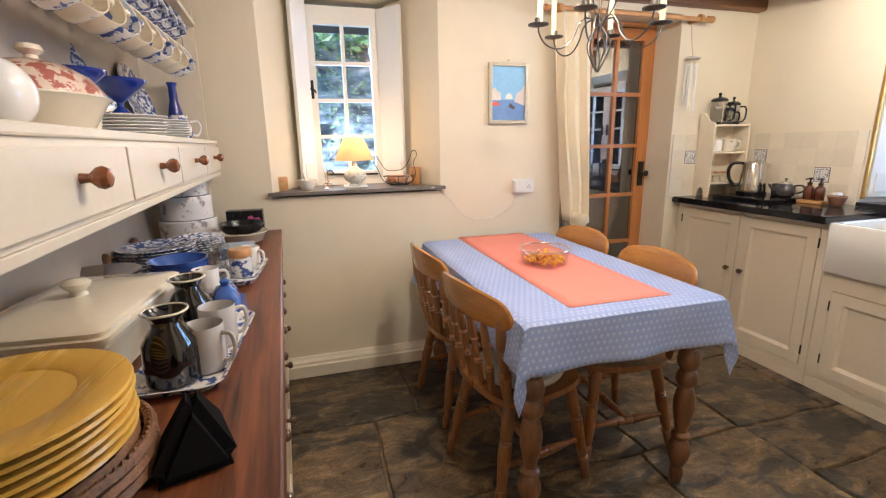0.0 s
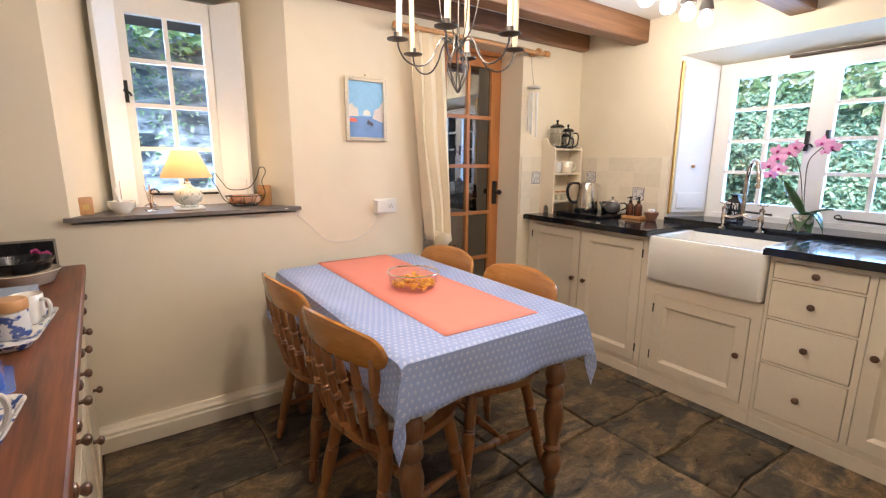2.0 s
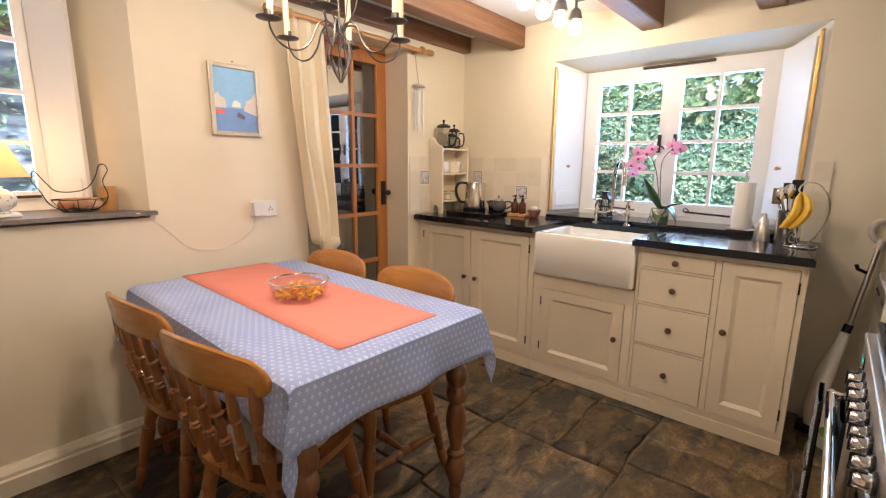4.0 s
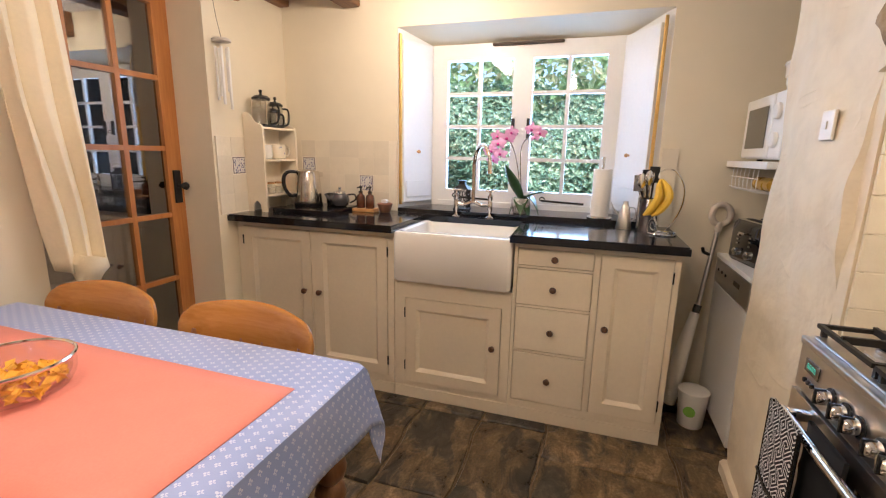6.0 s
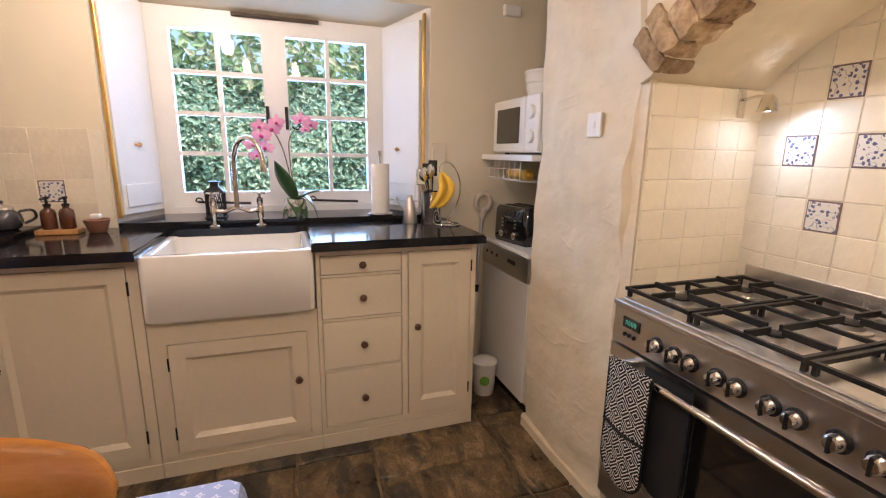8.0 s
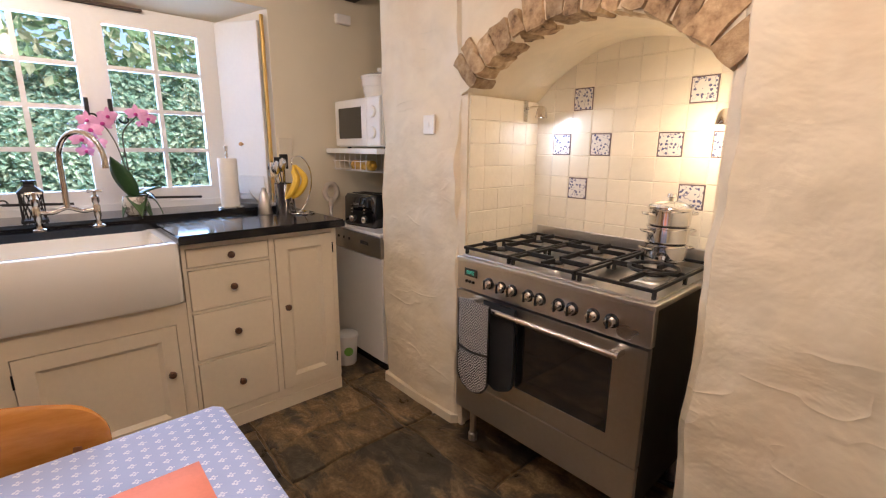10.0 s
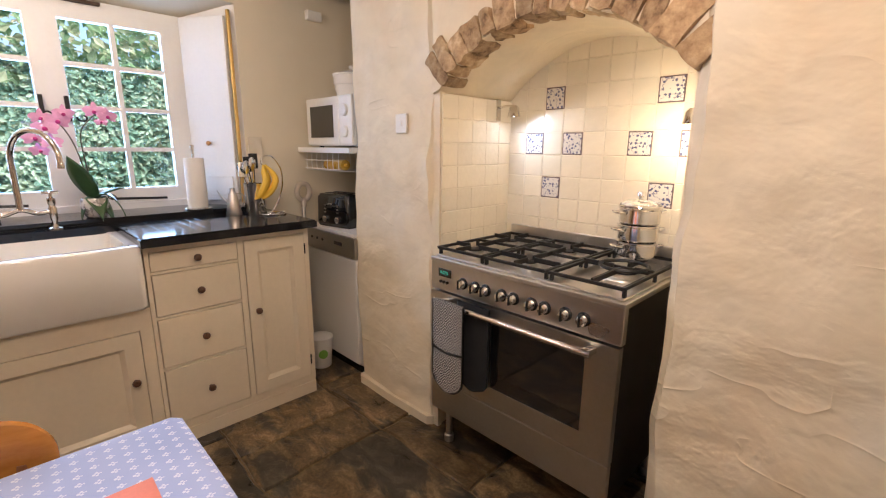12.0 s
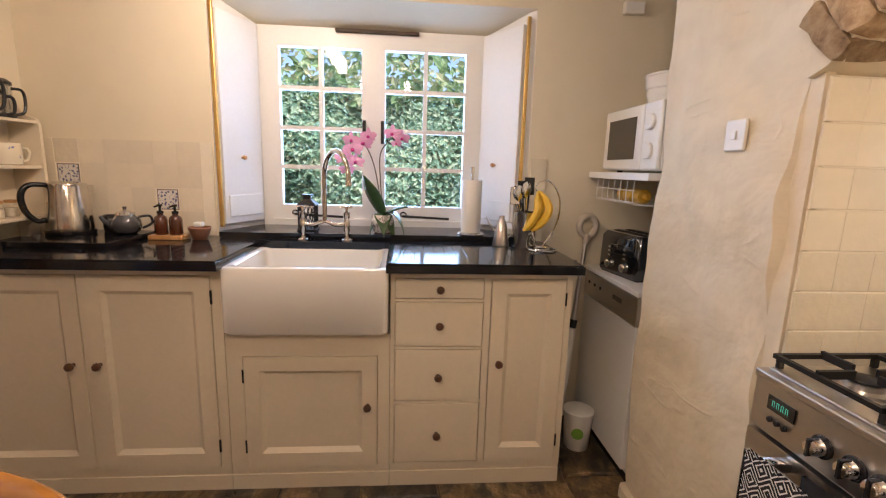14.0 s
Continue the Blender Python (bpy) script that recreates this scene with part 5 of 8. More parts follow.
sp = empty("wall_socket", pose(1.34, WN, 1.027), "white plastic double wall socket with a plug-in timer", "socket")
part("plate", boxes((-0.072, -0.010, -0.042, 0.072, -0.0005, 0.042), bevel=0.003), M["white_plastic"], sp)
part("adapter", boxes((-0.068, -0.042, -0.034, -0.004, -0.0102, 0.036), bevel=0.004), M["white_plastic"], sp)
bm = bmesh.new()
for x in (0.028, 0.044):
    box(bm, x - 0.002, -0.0112, -0.012, x + 0.002, -0.0103, -0.004)
box(bm, 0.034, -0.0112, 0.002, 0.038, -0.0103, 0.010)
part("pin_slots", bm, M["black_plastic"], sp)
pts = [(1.29, WN - 0.03, 0.99), (1.25, WN - 0.008, 0.90), (1.12, WN - 0.006, 0.845), (0.98, WN - 0.005, 0.86), (0.88, WN - 0.005, 0.96), (0.80, WN - 0.012, 1.03), (0.76, WN - 0.036, 1.046), (0.66, WN + 0.02, 1.046), (0.45, WN + 0.12, 1.046)]
def smooth_line(pts, n=6):
    out = []
    P = [Vector(p) for p in pts]
    for i in range(len(P) - 1):
        p0, p1, p2, p3 = P[max(i - 1, 0)], P[i], P[i + 1], P[min(i + 2, len(P) - 1)]
        for k in range(n):
            t = k / n
            out.append(0.5 * ((2 * p1) + (p2 - p0) * t + (2 * p0 - 5 * p1 + 4 * p2 - p3) * t * t + (3 * p1 - p0 - 3 * p2 + p3) * t ** 3))
    return out + [P[-1]]
tagged(part("lamp_cable", tube(bmesh.new(), smooth_line(pts), 0.0018, 6), M["white_plastic"], smooth=True), "thin white lamp cable looped along the wall", "cable")

# curtain pole and the cream curtain
pl = empty("curtain_pole", pose(0, 0, 0), "turned pine curtain pole with round finials over the door", "curtain pole")
PY, PZ = 2.50, 2.005
part("pole", tube(bmesh.new(), [(1.42, PY, PZ), (2.52, PY, PZ - 0.006)], 0.013, 12), M["pine"], pl, "", True)
for x, s in ((1.42, -1), (2.52, 1)):
    part("finial", lathe(bmesh.new(), [(0.012, 0), (0.020, 0.006), (0.013, 0.012), (0.021, 0.030), (0.018, 0.048), (0.004, 0.056)], 14, pose(x, PY, PZ - 0.003, 0, 90 * s, 0)), M["pine"], pl, "", True)
for x in (1.50, 2.47):
    bm = boxes((x - 0.012, PY + 0.0, PZ - 0.018, x + 0.012, WN - 0.001, PZ + 0.004), bevel=0.003)
    lathe(bm, [(0.022, -0.012), (0.024, 0), (0.022, 0.012)], 14, pose(x, PY, PZ, 0, 90, 0))
    part("bracket", bm, M["pine"], pl)

def curtain_mesh():
    bm = bmesh.new()
    n, rows = 72, 26
    prev = None
    for j in range(rows + 1):
        t = j / rows
        z = 2.02 - 1.22 * t
        x0 = 1.475 + 0.110 * t ** 1.3
        x1 = 1.705 + 0.06 * t
        row = []
        for i in range(n + 1):
            s = i / n
            a = s * 2 * math.pi * 3.1 + 0.9 * math.sin(t * 2.2 + s * 3) + 1.4 * noise.noise(Vector((s * 4, t * 3, 1)))
            amp = 0.026 * (0.75 + 0.35 * t) * (1 + 0.3 * math.sin(s * 9))
            row.append(bm.verts.new((x0 + (x1 - x0) * s + 0.004 * math.sin(a * 2), PY + 0.012 + amp * math.sin(a) * 0.62, z + 0.012 * t * math.sin(a * 0.5 + 1) * (1 if j == rows else 0.5))))
        if prev:
            for i in range(n):
                bm.faces.new((prev[i], prev[i + 1], row[i + 1], row[i]))
        prev = row
    return bm
cu = part("curtain", curtain_mesh(), M["curtain"], smooth=True)
so = cu.modifiers.new("thickness", "SOLIDIFY")
so.thickness = 0.003
tagged(cu, "gathered cream cotton door curtain, drawn aside and tucked up", "curtain")
bm = bmesh.new()
lathe(bm, [(0.012, -0.045), (0.034, -0.035), (0.048, 0.0), (0.055, 0.03), (0.05, 0.06)], 18, pose(1.685, PY - 0.002, 0.785, 0, 18, 0))
for v in bm.verts:
    v.co += noise.noise_vector(v.co * 24) * 0.016
tagged(part("curtain_hem_knot", bm, M["curtain"], cu, "hem gathered into a knot", True))

wc = empty("wind_chime", pose(2.475, 2.535, 1.78), "pale wind chime with white tubes hanging on the wall", "wind chime")
part("chime_top", lathe(bmesh.new(), [(0.045, -0.004), (0.047, 0.004), (0.040, 0.010), (0.02, 0.014)], 18), M["cushion"], wc, "", True)
for k in range(5):
    a = k / 5 * 6.283
    part("chime_tube", tube(bmesh.new(), [(0.030 * math.cos(a), 0.030 * math.sin(a), -0.03), (0.030 * math.cos(a), 0.030 * math.sin(a), -0.24 - 0.022 * k)], 0.007, 8), M["white_plastic"], wc, "", True)
part("cord", tube(bmesh.new(), [(0, 0, 0.012), (0.0, 0.02, 0.10), (0, 0.035, 0.20)], 0.0012, 5), M["pewter"], wc)

# ---- tiles ----
def tile_mesh(w, h, d=0.006, b=0.002):
    bm = boxes((-w / 2, -d, -h / 2, w / 2, 0, h / 2))
    bmesh.ops.bevel(bm, geom=[e for e in bm.edges if all(v.co.y < -d + 1e-6 for v in e.verts)], offset=b, segments=1, affect="EDGES")
    me = bpy.data.meshes.new("tile")
    bm.to_mesh(me)
    bm.free()
    return me

def deco_mat():
    """White tile with blue sprigs inside a thin dark line."""
    n = Nodes("blue_sprig_tile")
    oi = n.node("ShaderNodeObjectInfo")
    off = n.node("ShaderNodeVectorMath")
    off.operation = "MULTIPLY_ADD"
    n.put(off.inputs[0], oi.outputs["Random"])
    off.inputs[1].default_value = (3, 0, 5)
    n.t.links.new(n.co.outputs["Object"], off.inputs[2])
    v = n.node("ShaderNodeTexVoronoi")
    n.t.links.new(off.outputs[0], v.inputs["Vector"])
    v.inputs["Scale"].default_value = 70.0
    v.inputs["Randomness"].default_value = 0.75
    blob = n.math("LESS_THAN", n.math("MULTIPLY_ADD", n.noise(130, 1, 0.5, off.outputs[0]), 0.55, v.outputs["Distance"]), 0.60)
    col = n.mix(n.math("MULTIPLY", blob, 0.9), (0.72, 0.69, 0.64), (0.055, 0.07, 0.19))
    stem = n.math("LESS_THAN", n.math("ABSOLUTE", n.math("SUBTRACT", n.noise(30, 1, 0.5, off.outputs[0]), 0.5)), 0.010)
    col = n.mix(n.math("MULTIPLY", stem, 0.7), col, (0.10, 0.11, 0.25))
    x, y, z = n.sep(n.co.outputs["Object"])
    edge = n.math("GREATER_THAN", n.math("MAXIMUM", n.math("ABSOLUTE", x), n.math("ABSOLUTE", z)), 0.0405)
    col = n.mix(edge, col, (0.16, 0.12, 0.12))
    return n.done(col, 0.12, 0.0, Coat_Weight=0.5)

M["deco"] = deco_mat()
PITCH = 0.0925
T1 = tile_mesh(PITCH - 0.002, PITCH - 0.002)
T1.materials.append(M["tile"])
T2 = tile_mesh(PITCH - 0.002, PITCH - 0.002)
T2.materials.append(M["deco"])
tw = structure("tiled_back_wall", boxes((0.97, AB - 0.0195, 0.70, 1.90, AB + 0.0062, 1.70)), M["tile_grout"], "cream glazed tiles with blue sprig tiles behind the cooker", "wall tiles")
DECO = {(0, 0), (1, -2), (-1, -2), (-4, -2), (0, -4), (-5, -4), (-5, 0), (-6, -2)}
rt = random.Random(5)
for c in range(-7, 4):
    for r in range(-7, 3):
        x, z = 1.632 + PITCH * c, 1.452 + PITCH * r
        if not 0.93 < x < 1.90 or z > 1.72:
            continue
        o = new("tile", T2 if (c, r) in DECO else T1)
        o.parent = tw
        o.matrix_basis = pose(x, AB + 0.0022 + rt.uniform(0, 0.0012), z, 180 + rt.uniform(-0.5, 0.5), rt.uniform(-0.3, 0.3), 180 + rt.uniform(-0.7, 0.7)) @ pose(0, 0, 0, 180, 0, 0)
        if (c, r) in DECO:
            o["label"] = "blue sprig patterned tile"
sd = structure("tiled_side_wall", boxes((AX1 - 0.0038, AB + 0.0065, 0.70, AX1 + 0.02, 0.085, 1.452)), M["tile_grout"], "cream glazed tiles on the side of the cooker recess", "wall tiles")
for c in range(5):
    for r in range(8):
        z = 1.405 - PITCH * r
        o = new("tile", T1)
        o.parent = sd
        o.matrix_basis = pose(AX1 + 0.0005 - rt.uniform(0, 0.0014), AB + 0.048 + (PITCH - 0.004) * c, z, 0, 0, -90 + rt.uniform(-0.8, 0.8))
structure("recess_side_plaster", boxes((AX1 + 0.003, 0.0855, -0.05, AX1 + 0.05, PF - 0.012, 1.5), (AX1 + 0.021, AB, -0.05, AX1 + 0.05, 0.085, 1.5)), M["rough_wall"], "plastered edge of the cooker recess", "wall")
structure("recess_side_wall", boxes((0.90, AB - 0.02, -0.05, AX0 - 0.004, PF - 0.03, 1.5)), M["rough_wall"], "plastered side of the cooker recess", "wall")

# splashback on the east wall
T3 = tile_mesh(0.0997, 0.0997, 0.006, 0.0005)
T3.materials.append(M["plain_tile"])
spl = structure("splashback", boxes((WE - 0.0092, EY1 + 0.006, CT + 0.001, WE - 0.0005, WN - 0.0115, 1.318)), M["tile_grout"], "plain cream splashback tiles above the worktop", "wall tiles")
k = 0
for c in range(8):
    for r in range(4):
        y, z = WN - 0.055 - c * 0.1, CT + 0.058 + r * 0.1
        if y < EY1 + 0.05:
            continue
        dec = (c, r) in ((1, 2), (5, 1))
        o = new("tile", T2 if dec else T3)
        o.parent = spl
        o.matrix_basis = pose(WE - 0.0045, y, z, 0, 0, -90)
        if dec:
            o["label"] = "blue sprig patterned tile"
spn = structure("splashback_return", boxes((DX1 + 0.012, WN - 0.0092, CT + 0.001, WE - 0.012, WN - 0.0005, 1.318)), M["tile_grout"], "plain cream splashback tiles beside the door", "wall tiles")
for c in range(6):
    for r in range(4):
        x, z = DX1 + 0.062 + c * 0.1, CT + 0.058 + r * 0.1
        if x > WE - 0.06:
            continue
        dec = (c, r) == (1, 2)
        o = new("tile", T2 if dec else T3)
        o.parent = spn
        o.matrix_basis = pose(x, WN - 0.0045, z, 0, 0, 0)
        if dec:
            o["label"] = "blue sprig patterned tile"
spr = structure("splashback_end", boxes((WE - 0.0092, 0.337, CT + 0.001, WE - 0.0005, EY0 - 0.012, 1.28)), M["tile_grout"], "plain cream splashback tiles beside the window", "wall tiles")
T4 = tile_mesh(0.070, 0.0985, 0.006, 0.001)
T4.materials.append(M["plain_tile"])
for r in range(4):
    o = new("tile", T4)
    o.parent = spr
    o.matrix_basis = pose(WE - 0.0045, 0.372, CT + 0.058 + r * 0.0925, 0, 0, -90)

# ---- stones of the arch ----
def arch_stones():
    rs = random.Random(21)
    par = bpy.data.objects["wall_south_arch"]
    half = (AX1 - AX0) / 2
    R = (half * half + AR * AR) / (2 * AR)
    cx, cz = (AX0 + AX1) / 2, AZ + AR - R
    a, END = -46.0, 51.0
    while a < END - 5.0:
        w = rs.uniform(4.6, 8.5)
        a1 = a + w if a + w < END - 5.0 else END
        depth = rs.uniform(0.080, 0.150)
        r0, r1 = R - 0.010 + rs.uniform(-0.004, 0.006), R + depth
        bm = bmesh.new()
        gap = 0.28
        grid = {}
        nu, nv, nw = 4, 4, 3
        y0, y1 = PF - 0.10, PF + rs.uniform(0.014, 0.024)
        for i in range(nu + 1):
            for j in range(nv + 1):
                for kk in range(nw + 1):
                    if 0 < i < nu and 0 < j < nv and 0 < kk < nw:
                        continue
                    u, v, q = i / nu, j / nv, kk / nw
                    ang = radians(a + gap + (a1 - a - 2 * gap) * u)
                    r = r0 + (r1 - r0) * v
                    p = Vector((cx - r * math.sin(ang), y0 + (y1 - y0) * q, cz + r * math.cos(ang)))
                    c = sum(1 for t in (u, v, q) if t in (0.0, 1.0))
                    mid = Vector((cx - (r0 + r1) / 2 * math.sin(radians((a + a1) / 2)), (y0 + y1) / 2, cz + (r0 + r1) / 2 * math.cos(radians((a + a1) / 2))))
                    if c >= 2:
                        p = p.lerp(mid, 0.030 * (c - 1) + 0.005)
                    p += noise.noise_vector(p * 22 + Vector((a, 0, 0))) * 0.015
                    grid[i, j, kk] = bm.verts.new(p)
        def quad(*ks):
            vs = [grid[k_] for k_ in ks]
            bm.faces.new(vs)
        for i in range(nu):
            for j in range(nv):
                quad((i, j, 0), (i + 1, j, 0), (i + 1, j + 1, 0), (i, j + 1, 0))
                quad((i, j, nw), (i, j + 1, nw), (i + 1, j + 1, nw), (i + 1, j, nw))
        for i in range(nu):
            for kk in range(nw):
                quad((i, 0, kk), (i, 0, kk + 1), (i + 1, 0, kk + 1), (i + 1, 0, kk))
                quad((i, nv, kk), (i + 1, nv, kk), (i + 1, nv, kk + 1), (i, nv, kk + 1))
        for j in range(nv):
            for kk in range(nw):
                quad((0, j, kk), (0, j + 1, kk), (0, j + 1, kk + 1), (0, j, kk + 1))
                quad((nu, j, kk), (nu, j, kk + 1), (nu, j + 1, kk + 1), (nu, j + 1, kk))
        bmesh.ops.recalc_face_normals(bm, faces=bm.faces[:])
        part("stone", bm, M["stone"], par, "", True)
        a = a1

arch_stones()

# switch on the pier, detector in the niche
switch_cream = simple("aged_switch_plastic", (0.80, 0.74, 0.62), 0.35, vary=0.03)
sw = empty("light_switch", pose(2.085, PF + 0.0, 1.345), "white plastic light switch on the limewashed pier", "light switch")
part("plate", boxes((-0.036, 0.0005, -0.040, 0.036, 0.009, 0.040), bevel=0.003), switch_cream, sw)
part("rocker", boxes((-0.007, 0.0092, -0.011, 0.007, 0.013, 0.011), bevel=0.001), switch_cream, sw)
dt = empty("wall_detector", pose(WE, -0.005, 1.955, 0, 0, -90), "small white plastic detector box on the niche wall", "detector")
part("case", boxes((-0.045, -0.032, -0.025, 0.045, -0.0005, 0.025), bevel=0.005), M["white_plastic"], dt)

# ---- ceiling spots ----
cl = empty("ceiling_spotlight_bar", pose(2.318, 1.475, CEIL), "wooden ceiling bar with four glowing globe spots", "ceiling light")
part("bar", boxes((-0.36, -0.045, -0.045, 0.36, 0.045, -0.0005), bevel=0.006), M["pewter"], cl)
bulb_mat = glow("bulb_glow", (1.0, 0.84, 0.62), 16.0)
for p in BULBS:
    x, y, z = p[0] - 2.318, 0.0, p[2] - CEIL
    arm = part("spot_arm", tube(bmesh.new(), [(x, 0, -0.046), (x, 0, z + 0.095)], 0.007, 8), M["pewter"], cl, "", True)
    cup = part("spot_cup", lathe(bmesh.new(), [(0.012, 0.098), (0.026, 0.085), (0.034, 0.050), (0.036, 0.040), (0.031, 0.042), (0.020, 0.080)], 18, pose(x, 0, z), False), M["pewter"], cl, "", True)
    gb = part("bulb", lathe(bmesh.new(), [(0.012, 0.044), (0.026, 0.028), (0.035, 0.004), (0.031, -0.018), (0.019, -0.030), (0.0, -0.034)], 20, pose(x, 0, z)), bulb_mat, cup, "glowing globe bulb", True)
    gb.visible_shadow = False

# ---- chandelier ----
cd = empty("candle_chandelier", pose(1.14, 1.60, 1.530, 0, 0, -16), "wrought iron candle chandelier with six cream candles", "chandelier")
for k in range(8):
    a = k / 8 * 2 * math.pi
    pts = [(r * math.cos(a + z * 5), r * math.sin(a + z * 5), z) for r, z in ((0.003, 0.0), (0.022, 0.035), (0.038, 0.08), (0.034, 0.115), (0.015, 0.145), (0.007, 0.155))]
    part("basket_wire", tube(bmesh.new(), smooth_line(pts, 4), 0.0024, 5), M["pewter"], cd, "twisted iron basket wire", True)
part("stem", tube(bmesh.new(), [(0, 0, 0.14), (0, 0, CEIL - 1.535)], 0.004, 8), M["pewter"], cd, "", True)
part("hub", lathe(bmesh.new(), [(0.0045, 0.150), (0.014, 0.153), (0.014, 0.166), (0.0045, 0.170)], 14), M["pewter"], cd, "", True)
for k in range(4):
    a = (k + 0.5) / 4 * 2 * math.pi
    part("cage_rod", tube(bmesh.new(), smooth_line([(r * math.cos(a), r * math.sin(a), z) for r, z in ((0.012, 0.16), (0.055, 0.22), (0.075, 0.33), (0.05, 0.46), (0.004, 0.55))], 5), 0.0025, 6), M["pewter"], cd, "", True)
zc = 0.158
for k in range(6):
    a = k / 6 * 2 * math.pi
    R = 0.224 + rt.uniform(-0.008, 0.008)
    c, s = math.cos(a), math.sin(a)
    prof = [(0.012, 0.155), (0.030, 0.178), (0.058, 0.180), (0.080, 0.160), (0.098, 0.120), (0.130, 0.088), (0.170, 0.082), (0.208, 0.100), (0.230, 0.132), (0.235, zc)]
    arm = part("arm", tube(bmesh.new(), smooth_line([(r / 0.235 * R * c, r / 0.235 * R * s, z) for r, z in prof], 5), 0.0030, 6), M["pewter"], cd, "", True)
    part("drip_pan", lathe(bmesh.new(), [(0.005, zc - 0.004), (0.036, zc + 0.003), (0.037, zc + 0.006), (0.013, zc + 0.003), (0.0125, zc + 0.026), (0.010, zc + 0.026), (0.010, zc + 0.006)], 18, pose(R * c, R * s, 0)), M["pewter"], arm, "", True)
    part("candle", lathe(bmesh.new(), [(0.0105, zc + 0.0065), (0.0100, zc + 0.235), (0.004, zc + 0.245)], 14, pose(R * c, R * s, 0, rt.uniform(-1.5, 1.5), rt.uniform(-1.5, 1.5), 0)), M["candle"], arm, "cream dinner candle", True)

# ---- dresser ----
DTOP = 0.87
DS, DN = 0.33, 2.50
ds = empty("dresser", pose(-0.055, 2.45, 0, 0, 0, 3.0) @ pose(0.055, -2.45, 0), "cream painted kitchen dresser with mahogany worktop and plate rack", "dresser")
part("worktop", boxes((WW + 0.005, DS - 0.02, DTOP - 0.03, -0.055, DN + 0.01, DTOP), bevel=0.006), M["worktop_wood"], ds, "polished mahogany worktop")
part("base_carcass", boxes((WW + 0.01, DS, 0.075, -0.105, DN, DTOP - 0.031)), M["dresser_paint"], ds)
part("base_plinth", boxes((WW + 0.01, DS, 0.0, -0.12, DN, 0.0745)), M["dresser_paint"], ds)
n = 5
wd = (DN - DS) / n
for k in range(n):
    y0, y1 = DS + wd * k + 0.008, DS + wd * (k + 1) - 0.008
    for za, zb in ((0.70, 0.825), (0.55, 0.69)):
        dd = child_empty("drawer", ds, Matrix())
        part("drawer_front", boxes((-0.1045, y0, za, -0.092, y1, zb), bevel=0.002), M["dresser_paint"], dd)
        for q in (0.25, 0.75):
            part("knob", lathe(bmesh.new(), [(r * 0.95, h * 0.95) for r, h in KNOB], 12, pose(-0.0925, y0 + (y1 - y0) * q, (za + zb) / 2, 0, 90, 0)), M["knob"], dd, "turned dark wooden knob", True)
    dd = child_empty("door", ds, Matrix())
    part("door_frame", boxes((-0.1045, y0, 0.09, -0.092, y0 + 0.05, 0.54), (-0.1045, y1 - 0.05, 0.09, -0.092, y1, 0.54), (-0.1045, y0 + 0.05, 0.09, -0.092, y1 - 0.05, 0.14), (-0.1045, y0 + 0.05, 0.49, -0.092, y1 - 0.05, 0.54)), M["dresser_paint"], dd)
    part("door_panel", boxes((-0.1046, y0 + 0.05, 0.14, -0.100, y1 - 0.05, 0.49)), M["dresser_paint"], dd)
    part("knob", lathe(bmesh.new(), KNOB, 12, pose(-0.0925, y1 - 0.03, 0.34, 0, 90, 0)), M["knob"], dd, "turned dark wooden knob", True)
# rack: shallow drawers, shelf, cup shelf
UF = -0.315
# back board coloured darker than the dresser paint, for the shade inside the rack
part("back_board", boxes((WW + 0.002, DS, DTOP, WW + 0.015, DN + 0.04, 2.05)), simple("dresser_back_shaded", (0.46, 0.39, 0.30), 0.5, vary=0.06), ds)
part("drawer_case", boxes((WW + 0.016, DS, 1.172, UF - 0.001, DN + 0.04, 1.300)), M["dresser_paint"], ds)
part("rack_shelf", boxes((WW + 0.016, DS, 1.3005, UF + 0.006, DN + 0.045, 1.318), bevel=0.004), M["dresser_paint"], ds)
part("rack_rail", boxes((UF - 0.012, DS, 1.155, UF + 0.004, DN + 0.045, 1.1715), bevel=0.002), M["dresser_paint"], ds)
SEAMS = [0.335, 0.655, 1.133, 1.613, 2.10, 2.535]
for a, b in zip(SEAMS, SEAMS[1:]):
    dd = child_empty("drawer", ds, Matrix())
    part("drawer_front", boxes((UF - 0.0005, a + 0.006, 1.183, UF + 0.010, b - 0.006, 1.288), bevel=0.002), M["dresser_paint"], dd)
    part("knob", lathe(bmesh.new(), [(r * 1.15, h * 1.25) for r, h in KNOB], 16, pose(UF + 0.0095, (a + b) / 2, 1.242, 0, 90, 0)), M["knob_red"], dd, "turned reddish wooden knob", True)
for y in (DS, DN + 0.022):
    part("rack_side", boxes((WW + 0.016, y, 1.3185, UF - 0.03, y + 0.018, 2.05)), M["dresser_paint"], ds)
    part("rack_side", boxes((WW + 0.016, y, DTOP + 0.0005, UF - 0.05, y + 0.018, 1.154)), M["dresser_paint"], ds)
part("cup_shelf", boxes((WW + 0.016, DS + 0.019, 1.815, UF - 0.02, DN + 0.021, 1.832)), M["dresser_paint"], ds)


def blue_print(name, base, ink, scale=40.0, cover=0.52):
    n = Nodes(name)
    f = n.noise(scale, 4, 0.6)
    col = n.mix(n.ramp(f, (cover, 0.0), (cover + 0.05, 1.0)), base, ink)
    return n.done(col, 0.12, 0.0, Coat_Weight=0.5)


